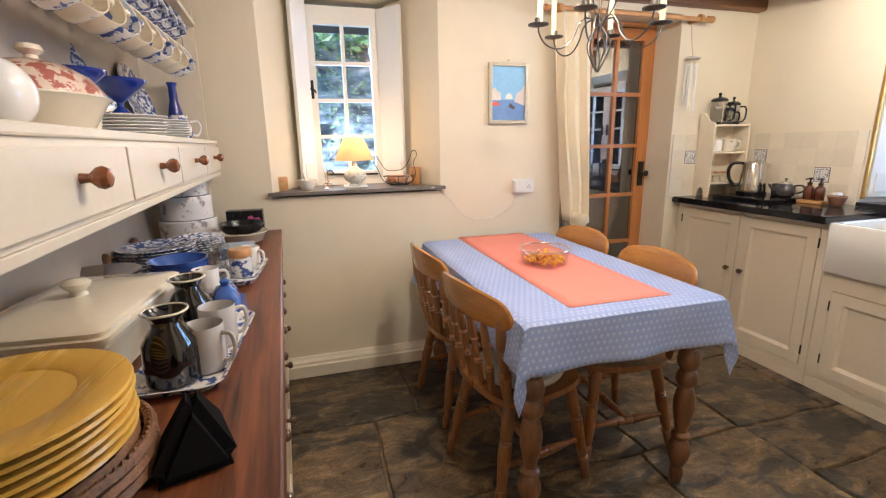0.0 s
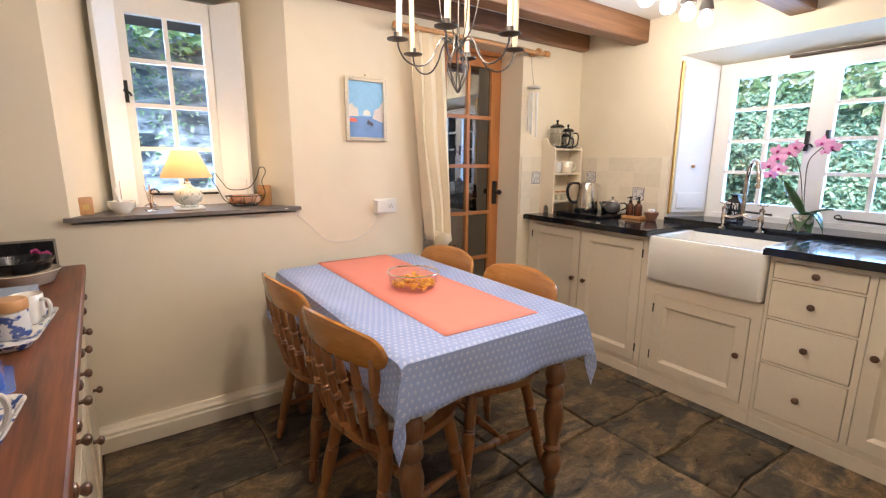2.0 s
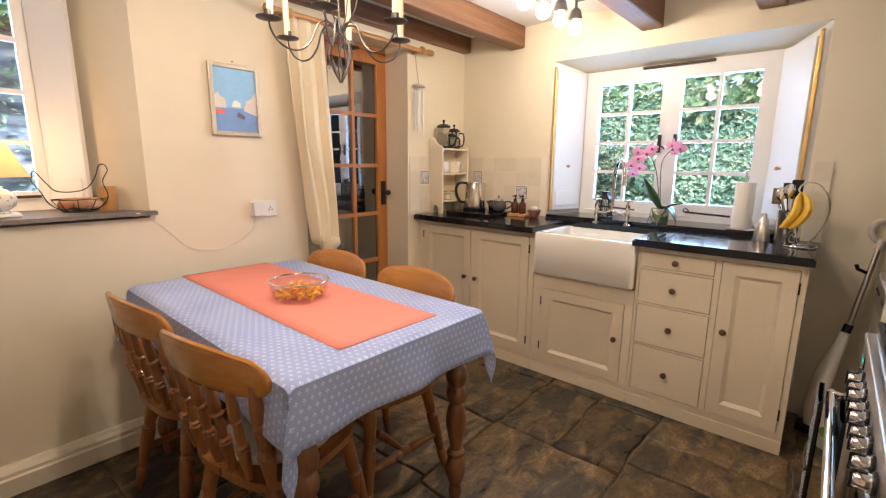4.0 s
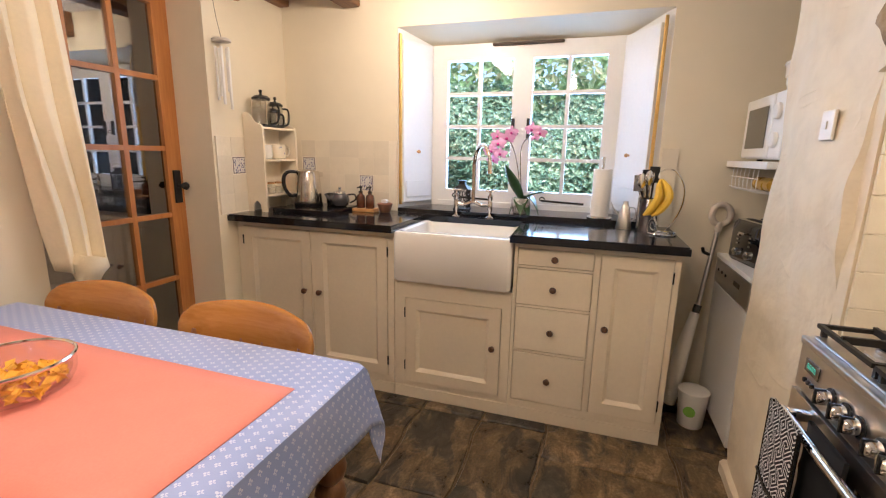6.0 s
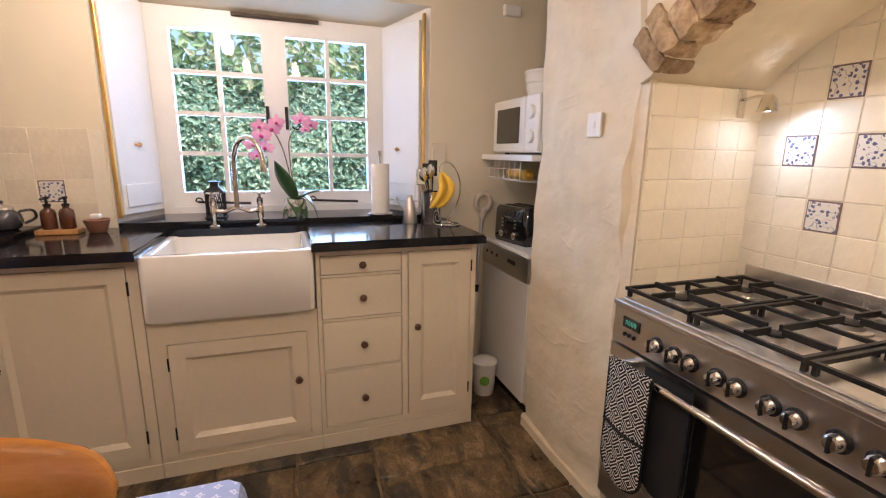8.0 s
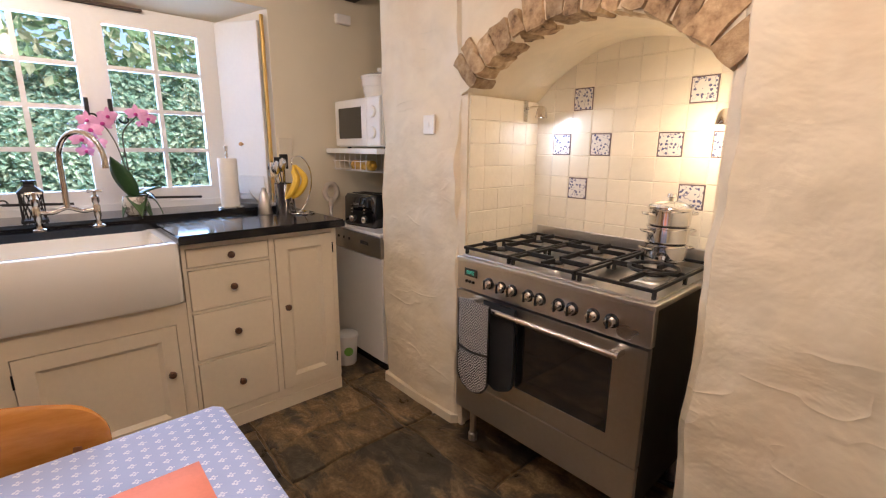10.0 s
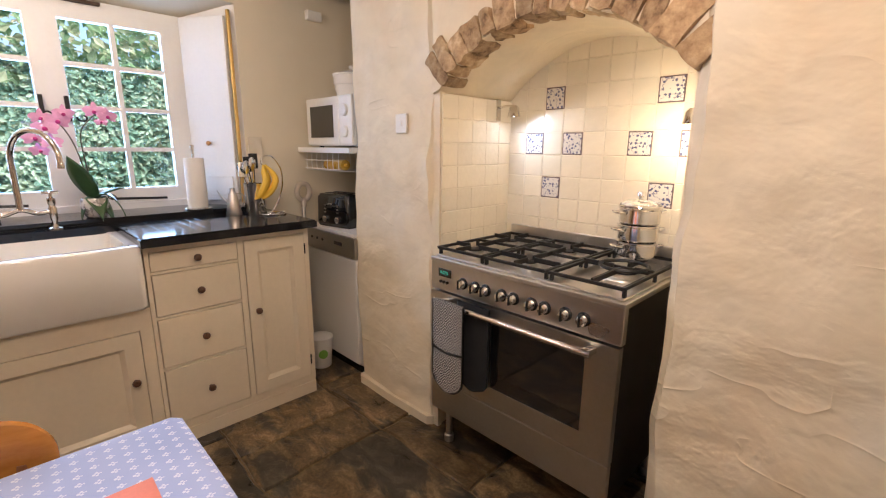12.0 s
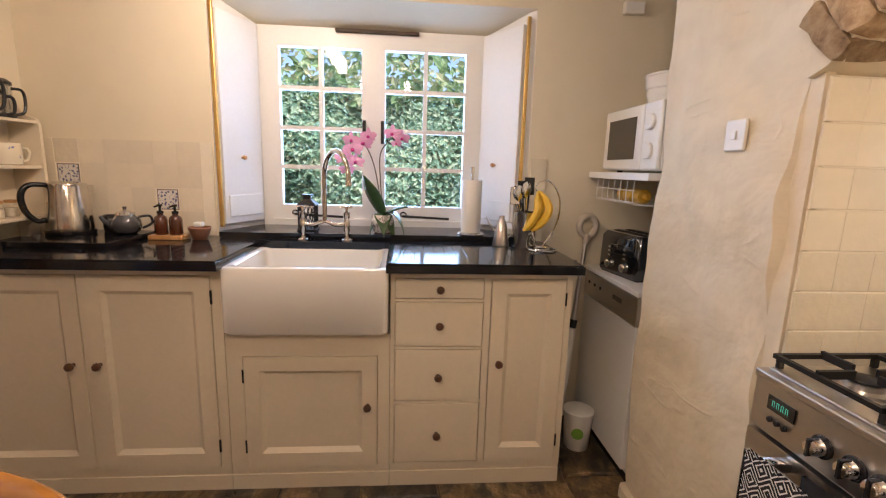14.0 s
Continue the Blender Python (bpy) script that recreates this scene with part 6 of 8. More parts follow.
M["willow"] = blue_print("blue_transferware", (0.80, 0.79, 0.76), (0.07, 0.11, 0.32))
M["willow_dense"] = blue_print("dense_blue_transferware", (0.70, 0.71, 0.73), (0.08, 0.11, 0.26), 60, 0.47)
M["pink_ware"] = blue_print("red_transferware", (0.72, 0.56, 0.44), (0.42, 0.13, 0.09), 42, 0.47)
M["house_print"] = blue_print("tin_print", (0.74, 0.73, 0.72), (0.36, 0.30, 0.32), 22, 0.58)
M["blue_glaze"] = simple("blue_glaze", (0.045, 0.105, 0.38), 0.12, vary=0.15, Coat_Weight=0.6)
M["cobalt"] = simple("cobalt_glass", (0.010, 0.030, 0.24), 0.06, vary=0.1, Coat_Weight=0.8)
M["gold_plate"] = wood("lacquered_ash", (0.58, 0.33, 0.034), (0.74, 0.46, 0.068), 0.28, 0.35, 1, 0.35)
M["rattan"] = simple("rattan", (0.16, 0.070, 0.024), 0.55, vary=0.8, scale=55, bump=0.003)
M["cup_print"] = blue_print("cup_band_print", (0.78, 0.70, 0.54), (0.12, 0.17, 0.42), 30, 0.64)
M["mug_grey"] = simple("mug_glaze", (0.55, 0.52, 0.48), 0.15, vary=0.05, Coat_Weight=0.4)


def ring_profile(name, x, y, z, prof, mat, label, category, seg=28, group="", m=None):
    ob = part(name, lathe(bmesh.new(), prof, seg), mat, None, "", True)
    ob.matrix_world = pose(x, y, z) @ (m or Matrix())
    return tagged(ob, label, category, group)


PLATE = [(0.55, 0.0), (0.62, 0.03), (0.95, 0.13), (1.0, 0.15), (0.99, 0.17), (0.64, 0.075), (0.58, 0.045), (0.0, 0.040)]


def plate_stack(x, y, z, r, count, step, mat, name, label, group):
    me = None
    for k in range(count):
        if me is None:
            ob = part(name, lathe(bmesh.new(), [(a * r, b * r * 0.9) for a, b in PLATE], 36), mat, None, "", True)
            me = ob.data
        else:
            ob = new(name, me)
        ob.matrix_world = pose(x + rt.uniform(-1, 1) * 0.0015, y + rt.uniform(-1, 1) * 0.0015, z + k * step, 0, 0, rt.uniform(0, 360))
        tagged(ob, label, "plate", group)


def mug(x, y, z, r, h, mat, label, turn=0, group="", tilt=None, name="mug"):
    m = empty(name, pose(x, y, z, 0, 0, turn) if tilt is None else tilt, label, "mug", group)
    part("cup", lathe(bmesh.new(), [(r * 0.80, 0), (r * 0.92, 0.004), (r, h * 0.3), (r, h - 0.002), (r * 0.97, h), (r * 0.93, h - 0.002), (r * 0.92, h * 0.3), (r * 0.75, 0.006), (0, 0.006)], 24), mat, m, "", True)
    pts = [(r * 0.97, 0, h * 0.82), (r * 1.45, 0, h * 0.80), (r * 1.62, 0, h * 0.55), (r * 1.40, 0, h * 0.25), (r * 0.97, 0, h * 0.2)]
    part("handle", tube(bmesh.new(), smooth_line(pts, 5), r * 0.13, 8), mat, m, "", True)
    return m


# worktop of the dresser, from the walker's end to the wall
for k in range(6):
    ring_profile("charger_plate", -0.292 + rt.uniform(-1, 1) * 0.003, 0.690 + rt.uniform(-1, 1) * 0.003, DTOP + 0.053 + k * 0.0125, [(0.09, 0), (0.145, 0.003), (0.152, 0.008), (0.150, 0.012), (0.142, 0.0125), (0.096, 0.0115), (0.092, 0.008), (0.0, 0.008)], M["gold_plate"], "honey lacquered wooden charger plate in a stack", "plate", 48, "charger plates")
for k in range(3):
    bm = bmesh.new()
    for q in range(7):
        rr = 0.035 + 0.020 * q
        tube(bm, [(rr * math.cos(a / 40 * 2 * math.pi), rr * math.sin(a / 40 * 2 * math.pi), 0.008 + 0.0016 * math.sin(a * 2.2)) for a in range(41)], 0.0085, 5)
    for q in range(84):
        a = q / 84 * 2 * math.pi
        tube(bm, [(rr_ * math.cos(a + da), rr_ * math.sin(a + da), zz) for rr_, da, zz in ((0.153, -0.055, 0.0030), (0.158, 0.0, 0.0085), (0.153, 0.055, 0.0140))], 0.0046, 5)
    ob = part("rattan_mat", bm, M["rattan"], None, "", True)
    ob.matrix_world = pose(-0.285, 0.690, DTOP + 0.0005 + k * 0.0172, 0, 0, 20 * k)
    tagged(ob, "round woven rattan place mat under the plates", "place mat", "rattan mats")

cs = empty("butter_crock", pose(-0.365, 1.125, DTOP, 0, 0, -4), "large cream ceramic lidded bread crock, rectangular", "crock")
bm = bmesh.new()
def rrect(bm, hx, hy, z, r, n=5):
    pts = []
    for cx, cy, a in ((hx - r, hy - r, 0), (-hx + r, hy - r, 90), (-hx + r, -hy + r, 180), (hx - r, -hy + r, 270)):
        pts += arc(cx, cy, r, a, a + 90, n)
    return [bm.verts.new((x, y, z)) for x, y in pts]
def skin(bm, rings, cap0=True, cap1=True):
    for a, b in zip(rings, rings[1:]):
        n = len(a)
        for i in range(n):
            bm.faces.new((a[i], a[(i + 1) % n], b[(i + 1) % n], b[i]))
    if cap0:
        bm.faces.new(rings[0][::-1])
    if cap1:
        bm.faces.new(rings[-1])
    return bm
part("crock_body", skin(bm, [rrect(bm, 0.100, 0.165, 0, 0.02), rrect(bm, 0.112, 0.178, 0.008, 0.022), rrect(bm, 0.114, 0.180, 0.070, 0.022), rrect(bm, 0.119, 0.186, 0.076, 0.022), rrect(bm, 0.120, 0.187, 0.095, 0.022)]), M["cream_ceramic"], cs, "", True)
bm = bmesh.new()
ld = part("lid", skin(bm, [rrect(bm, 0.120, 0.188, 0.0955, 0.018), rrect(bm, 0.133, 0.202, 0.0965, 0.018), rrect(bm, 0.133, 0.202, 0.104, 0.018), rrect(bm, 0.126, 0.195, 0.106, 0.016), rrect(bm, 0.126, 0.195, 0.114, 0.016), rrect(bm, 0.119, 0.188, 0.118, 0.014), rrect(bm, 0.06, 0.10, 0.128, 0.03), rrect(bm, 0.03, 0.05, 0.129, 0.02)]), M["cream_ceramic"], cs, "", True)
part("lid_knob", lathe(bmesh.new(), [(0.018, 0.127), (0.014, 0.137), (0.024, 0.147), (0.026, 0.154), (0.018, 0.161), (0, 0.163)], 18), M["cream_ceramic"], ld, "", True)


def tray(x, y, w, l, rz, label):
    t = empty("melamine_tray", pose(x, y, DTOP, 0, 0, rz), label, "tray", "trays on the dresser")
    bm = bmesh.new()
    part("tray_sheet", skin(bm, [rrect(bm, w * 0.86, l * 0.92, 0.0005, 0.03), rrect(bm, w, l, 0.017, 0.035), rrect(bm, w + 0.004, l + 0.004, 0.0175, 0.035), rrect(bm, w * 0.985, l * 0.985, 0.016, 0.035), rrect(bm, w * 0.86, l * 0.92, 0.004, 0.03)]), M["willow"], t, "", True)


tray(-0.143, 1.055, 0.078, 0.185, -3, "white tray with blue floral print holding jugs and mugs")
tray(-0.155, 1.665, 0.078, 0.150, -3, "white tray with blue floral print holding jars")
JUG = [(0.036, 0.0), (0.044, 0.006), (0.046, 0.04), (0.044, 0.080), (0.026, 0.108), (0.025, 0.118), (0.036, 0.134), (0.034, 0.134), (0.022, 0.118), (0.0, 0.112)]
for x, y, s in ((-0.160, 0.935, 1.0), (-0.175, 1.150, 1.0)):
    ob = ring_profile("black_carafe", x, y, DTOP + 0.0045, JUG, M["black_gloss"], "glossy black glazed carafe with a pale flared rim", "carafe", 28, "black carafes")
    part("rim", tube(bmesh.new(), [(0.036 * math.cos(a / 24 * 2 * math.pi), 0.036 * math.sin(a / 24 * 2 * math.pi), 0.134) for a in range(25)], 0.0022, 6), M["cream_ceramic"], ob, "unglazed cream rim", True)
mug(-0.112, 0.965, DTOP + 0.0045, 0.036, 0.090, M["mug_grey"], "grey glazed stoneware mug on the tray", -20, "stoneware mugs")
mug(-0.108, 1.075, DTOP + 0.0045, 0.036, 0.088, M["mug_grey"], "grey glazed stoneware mug on the tray", 25, "stoneware mugs")
bt = empty("blue_cloche", pose(-0.135, 1.33, DTOP, 0, 0, 10), "cobalt blue ceramic butter dish with a domed lid", "butter dish")
bm = bmesh.new()
part("dish", skin(bm, [rrect(bm, 0.035, 0.060, 0.0005, 0.015), rrect(bm, 0.047, 0.078, 0.009, 0.02), rrect(bm, 0.046, 0.077, 0.0115, 0.02)]), M["blue_glaze"], bt, "", True)
bm = bmesh.new()
part("cover", skin(bm, [rrect(bm, 0.034, 0.060, 0.012, 0.02), rrect(bm, 0.033, 0.058, 0.035, 0.02), rrect(bm, 0.022, 0.042, 0.056, 0.02), rrect(bm, 0.008, 0.010, 0.062, 0.006), rrect(bm, 0.012, 0.014, 0.074, 0.008), rrect(bm, 0.004, 0.005, 0.082, 0.003)]), M["blue_glaze"], bt, "", True)
BOWL = [(0.040, 0.0), (0.045, 0.004), (0.078, 0.040), (0.082, 0.052), (0.079, 0.052), (0.040, 0.008), (0, 0.008)]
for k in range(4):
    ring_profile("cereal_bowl", -0.300, 1.575, DTOP + 0.0005 + k * 0.0125, BOWL, M["blue_glaze"], "mid-blue glazed cereal bowl in a stack", "bowl", 32, "blue bowls")
plate_stack(-0.440, 1.86, DTOP + 0.0005, 0.125, 7, 0.0105, M["willow_dense"], "dinner_plate", "blue and white transferware dinner plate in a stack", "dinner plates")
plate_stack(-0.350, 2.05, DTOP + 0.0005, 0.10, 7, 0.009, M["willow_dense"], "side_plate", "blue and white transferware side plate in a stack", "side plates")
ring_profile("metal_sieve", -0.475, 1.47, DTOP + 0.035, [(0.04, 0), (0.085, 0.03), (0.105, 0.055), (0.108, 0.055), (0.088, 0.028), (0.04, -0.003), (0, -0.003)], M["chrome"], "shallow steel colander beside the crock", "colander")
ring_profile("stoneware_dish", -0.475, 1.47, DTOP + 0.0005, [(0.05, 0), (0.06, 0.02), (0.05, 0.033), (0, 0.033)], M["cream_ceramic"], "small cream stoneware dish under the colander", "dish")
for k, (r, h, z) in enumerate(((0.118, 0.105, 0), (0.106, 0.095, 0.112), (0.092, 0.07, 0.214))):
    t = empty("cake_tin", pose(-0.435, 2.315, DTOP + 0.0005 + z), "round white cake tin printed with small beach huts", "tin", "stacked cake tins")
    part("tin_body", lathe(bmesh.new(), [(r * 0.985, 0), (r * 0.985, h - 0.02), (0, h - 0.02)], 36), M["house_print"], t, "", True)
    part("tin_lid", lathe(bmesh.new(), [(r, h - 0.026), (r, h), (r * 0.97, h + 0.004), (0, h + 0.005)], 36), M["house_print"], t, "", True)
bm = boxes((-0.30, 2.425, DTOP + 0.0005, -0.135, 2.49, DTOP + 0.115), bevel=0.003)
gb = tagged(part("gift_box", bm, M["black_plastic"]), "black gift box with small pink flowers", "box")
for k, (x, z) in enumerate(((-0.19, 0.075), (-0.215, 0.045), (-0.16, 0.065))):
    bm = bmesh.new()
    for q in range(5):
        a = q / 5 * 6.283
        lathe(bm, [(0.008, 0), (0.008, 0.0015)], 8, pose(x + 0.008 * math.cos(a), 2.4245, DTOP + z + 0.008 * math.sin(a), 90, 0, 0))
    part("flower_print", bm, simple("pink_print", (0.65, 0.10, 0.35), 0.5), gb, "pink flower")
ring_profile("oval_gratin_dish", -0.205, 2.225, DTOP + 0.0005, [(0.07, 0), (0.085, 0.008), (0.104, 0.045), (0.108, 0.048), (0.103, 0.050), (0.083, 0.014), (0, 0.012)], M["cream_ceramic"], "cream gratin dish under a black pan", "dish")
pan = ring_profile("black_skillet", -0.205, 2.22, DTOP + 0.049, [(0.07, 0), (0.078, 0.004), (0.094, 0.040), (0.092, 0.041), (0.075, 0.008), (0, 0.008)], M["black_plastic"], "black non-stick pan resting in a cream dish", "pan")
for y, r, h in ((1.59, 0.032, 0.085), (1.69, 0.030, 0.095)):
    j = empty("glass_jar", pose(-0.200, y, DTOP + 0.0045), "small clear glass jar on the tray", "jar", "glass jars")
    part("jar_glass", lathe(bmesh.new(), [(r * 0.9, 0), (r, 0.004), (r, h * 0.75), (r * 0.8, h), (r * 0.74, h), (r * 0.92, h * 0.73), (r * 0.92, 0.008), (0, 0.007)], 24), M["thin_glass"], j, "", True)
j = empty("storage_jar", pose(-0.135, 1.625, DTOP + 0.0045), "glazed storage jar with a pale wooden lid", "jar")
part("jar_body", lathe(bmesh.new(), [(0.030, 0), (0.034, 0.005), (0.034, 0.062), (0.030, 0.066), (0, 0.066)], 24), M["willow"], j, "", True)
part("jar_lid", lathe(bmesh.new(), [(0.035, 0.0665), (0.036, 0.07), (0.036, 0.088), (0.033, 0.092), (0, 0.092)], 24), M["pine"], j, "pale turned wooden lid", True)
mug(-0.120, 1.73, DTOP + 0.0045, 0.034, 0.075, M["ceramic"], "white china mug on the tray", -30, "white mugs")
mug(-0.215, 1.50, DTOP + 0.0005, 0.036, 0.070, M["ceramic"], "white china mug beside the blue bowls", 10, "white mugs")
bm = boxes((-0.24, 1.86, DTOP + 0.0005, -0.13, 1.98, DTOP + 0.05), bevel=0.002)
tagged(part("recipe_box", bm, simple("blue_card", (0.30, 0.36, 0.46), 0.6)), "pale blue card box on the dresser", "box")
# folded dark napkin
bm = bmesh.new()
P = [(-0.045, -0.07, 0), (0.050, -0.05, 0), (0.02, 0.075, 0), (-0.050, 0.04, 0), (0.0, 0.0, 0.070), (-0.012, 0.055, 0.060)]
vs = [bm.verts.new(p) for p in P]
for f in ((0, 1, 4), (1, 2, 5, 4), (2, 3, 5), (3, 0, 4, 5), (3, 2, 1, 0)):
    bm.faces.new([vs[i] for i in f])
bmesh.ops.bevel(bm, geom=bm.edges[:], offset=0.012, segments=4, affect="EDGES")
for v in bm.verts:
    v.co += noise.noise_vector(v.co * 28) * 0.005 * min(1.0, v.co.z / 0.02)
nk = part("folded_napkin", bm, simple("black_felt", (0.007, 0.006, 0.006), 1.0, bump=0.0006, Specular_IOR_Level=0.1), None, "", True)
nk.matrix_world = pose(-0.075, 0.715, DTOP + 0.0005, 0, 0, 6) @ Matrix.Diagonal((1.25, 1.2, 1.25, 1))
tagged(nk, "folded black cloth stood like a tent on the worktop", "napkin")
for x, y in ((-0.545, 1.72), (-0.545, 1.98)):
    ob = ring_profile("bird_ornament", x, y, DTOP + 0.0005, [(0.012, 0), (0.020, 0.01), (0.024, 0.035), (0.016, 0.058), (0.015, 0.068), (0.017, 0.078), (0.009, 0.09), (0, 0.092)], M["rattan"], "small brown wooden bird ornament", "ornament", 14)
    part("beak", lathe(bmesh.new(), [(0.004, 0), (0.0005, 0.014)], 8, pose(0.014, 0, 0.077, 0, 90, 0)), M["brass"], ob)

# rack shelf
SH = 1.3185
tu = empty("red_tureen", pose(-0.43, 1.28, SH) @ Matrix.Diagonal((0.95, 1.30, 1.08, 1)), "cream tureen with a red transfer-printed domed lid", "tureen")
part("tureen_body", lathe(bmesh.new(), [(0.075, 0), (0.085, 0.008), (0.118, 0.060), (0.128, 0.068), (0.124, 0.072), (0, 0.072)], 40), M["cream_ceramic"], tu, "", True)
ld = part("lid", lathe(bmesh.new(), [(0.120, 0.0725), (0.118, 0.080), (0.095, 0.108), (0.055, 0.130), (0.022, 0.138), (0, 0.139)], 40), M["pink_ware"], tu, "red transfer-printed lid", True)
part("lid_knob", lathe(bmesh.new(), [(0.014, 0.137), (0.012, 0.145), (0.024, 0.154), (0.020, 0.164), (0, 0.166)], 18), M["cream_ceramic"], ld, "cream lid knob", True)
for a in (70, 250):
    part("handle", tube(bmesh.new(), [pose(0, 0, 0.055, 0, 0, a) @ Vector(p) for p in ((0.110, -0.03, 0), (0.148, -0.02, 0.006), (0.152, 0.02, 0.006), (0.110, 0.03, 0))], 0.008, 8), M["cream_ceramic"], tu, "", True)
ring_profile("white_teapot_jar", -0.36, 0.985, SH, [(max(0.001, 0.058 * math.sin(0.45 + 2.69 * i / 18)), 0.052 - 0.0577 * math.cos(0.45 + 2.69 * i / 18)) for i in range(19)], M["ceramic"], "round white china jar on the rack shelf", "jar")
FUN = [(0.034, 0.0), (0.030, 0.006), (0.012, 0.016), (0.014, 0.028), (0.050, 0.046), (0.106, 0.078), (0.110, 0.088), (0.105, 0.086), (0.046, 0.052), (0, 0.044)]
ring_profile("cobalt_bowl", -0.465, 1.535, SH + 0.0755, FUN, M["cobalt"], "cobalt blue glass bowl standing behind the tureen", "bowl", 24, "cobalt bowls", Matrix.Diagonal((0.70, 0.70, 1.05, 1)))
ring_profile("cobalt_bowl", -0.43, 1.725, SH + 0.072, FUN, M["cobalt"], "cobalt blue glass bowl standing on the plates", "bowl", 24, "cobalt bowls", Matrix.Diagonal((0.72, 0.72, 1.10, 1)))
ring_profile("pudding_basin", -0.465, 1.535, SH, [(0.04, 0), (0.05, 0.06), (0.056, 0.075), (0, 0.075)], M["cream_ceramic"], "cream pudding basin under a blue bowl", "bowl")
ring_profile("blue_vase", -0.455, 2.445, SH, [(0.026, 0), (0.034, 0.02), (0.036, 0.09), (0.018, 0.17), (0.016, 0.23), (0.022, 0.25), (0.018, 0.25), (0, 0.2)], M["cobalt"], "tall dark blue glass vase at the end of the rack", "vase", 22)
plate_stack(-0.45, 1.80, SH, 0.122, 6, 0.0100, M["ceramic"], "white_plate", "white china plate in a stack on the rack", "white plates")
plate_stack(-0.43, 2.055, SH, 0.110, 7, 0.0085, M["ceramic"], "white_plate", "white china plate in a stack on the rack", "white plates")
jg = empty("blue_china_jug", pose(-0.415, 2.30, SH, 0, 0, 30), "blue and white china jug with a looped handle", "jug")
part("jug_body", lathe(bmesh.new(), [(0.035, 0), (0.050, 0.02), (0.052, 0.045), (0.036, 0.075), (0.034, 0.09), (0.040, 0.10), (0.036, 0.10), (0, 0.085)], 26), M["willow"], jg, "", True)
part("handle", tube(bmesh.new(), smooth_line([(0.045, 0, 0.075), (0.075, 0, 0.078), (0.085, 0, 0.05), (0.070, 0, 0.02), (0.050, 0, 0.022)], 5), 0.006, 8), M["ceramic"], jg, "", True)
for y, r, lab in ((1.66, 0.170, "large blue and cream transferware plate stood against the dresser back"), (2.24, 0.150, "blue and white china plate stood against the dresser back"), (1.93, 0.115, "dark blue willow plate stood against the dresser back")):
    ob = part("display_plate", lathe(bmesh.new(), [(a * r, b * r * 0.9) for a, b in PLATE], 36), M["willow_dense"], None, "", True)
    ob.matrix_world = pose(WW + 0.055, y, SH + r * 0.97, 0, 74, 0)
    tagged(ob, lab, "plate", "display plates")
# cups on hooks under the cup shelf
for k in range(19):
    low = k < 13
    y = 1.02 + 0.104 * k if low else 1.62 + 0.115 * (k - 13)
    drop = 0.0 if low else 0.115
    hook = Vector((UF - 0.035, y, 1.8145))
    r, h = 0.055, 0.076
    m = pose(hook.x + 0.012, y - 0.012, 1.618 + drop, 0, 0, 0) @ pose(0, 0, 0, 70, 0, 68) @ pose(-r * 1.25, 0, -h * 0.52)
    mat_c = M["willow_dense"] if not low else M["cup_print"] if k % 3 else M["willow"]
    mg = mug(0, 0, 0, r, h, mat_c, "china tea cup with blue print hanging from a hook", 0, "hanging cups", m, "tea_cup")
    part("cup_hook", tube(bmesh.new(), [mg.matrix_world.inverted() @ Vector(p) for p in ((hook.x, y, 1.8145), (hook.x, y, 1.651 + drop), (hook.x + 0.008, y, 1.636 + drop), (hook.x + 0.016, y, 1.644 + drop))], 0.0013, 6), M["pewter"], mg, "thin metal cup hook", True)

# made-up ceiling bar, out of view, that carries the rear fill lamps
cr = empty("ceiling_spotlight_bar", pose(0.80, 1.225, CEIL), "added unseen ceiling bar with two lit globes for fill light", "ceiling light")
part("bar", boxes((-0.045, -0.36, -0.03, 0.045, 0.36, -0.0005), bevel=0.006), M["pewter"], cr)
for p in REAR_FILL:
    x, y, z = 0.0, p[1] - 1.225, p[2] + 0.045 - CEIL
    part("spot_arm", tube(bmesh.new(), [(x, y, -0.031), (x, y, z + 0.05)], 0.007, 8), M["pewter"], cr, "", True)
    g = part("bulb", lathe(bmesh.new(), [(0.012, 0.050), (0.028, 0.030), (0.036, 0.004), (0.032, -0.018), (0.020, -0.031), (0.0, -0.036)], 20, pose(x, y, z)), bulb_mat, cr, "glowing globe bulb", True)
    g.visible_shadow = False

# ---- north window sill ----
SZ = WSILL
tl = empty("table_lamp", pose(0.350, 2.70, SZ + 0.0105) @ Matrix.Scale(1.08, 4), "small lit table lamp, floral china base and cream shade", "lamp")
part("lamp_base", lathe(bmesh.new(), [(0.034, 0), (0.036, 0.006), (0.030, 0.010), (0.052, 0.028), (0.060, 0.050), (0.052, 0.072), (0.022, 0.090), (0.013, 0.100), (0.014, 0.112), (0, 0.112)], 28), blue_print("lamp_floral", (0.74, 0.74, 0.68), (0.30, 0.36, 0.30), 75, 0.56), tl, "white china with a fine floral print", True)
part("lamp_stem", tube(bmesh.new(), [(0, 0, 0.112), (0, 0, 0.17)], 0.005, 8), M["brass"], tl)
sh_n = Nodes("lamp_shade_cloth")
shade_cloth = sh_n.done((0.78, 0.60, 0.34), 0.85)
sh_t = sh_n.node("ShaderNodeBsdfTranslucent")
sh_t.inputs["Color"].default_value = (0.86, 0.62, 0.30, 1)
sh_x = sh_n.node("ShaderNodeMixShader")
sh_x.inputs[0].default_value = 0.30
sh_n.t.links.new(sh_n.b.outputs[0], sh_x.inputs[1])
sh_n.t.links.new(sh_t.outputs[0], sh_x.inputs[2])
sh_n.t.links.new(sh_x.outputs[0], sh_n.t.nodes["Material Output"].inputs[0])
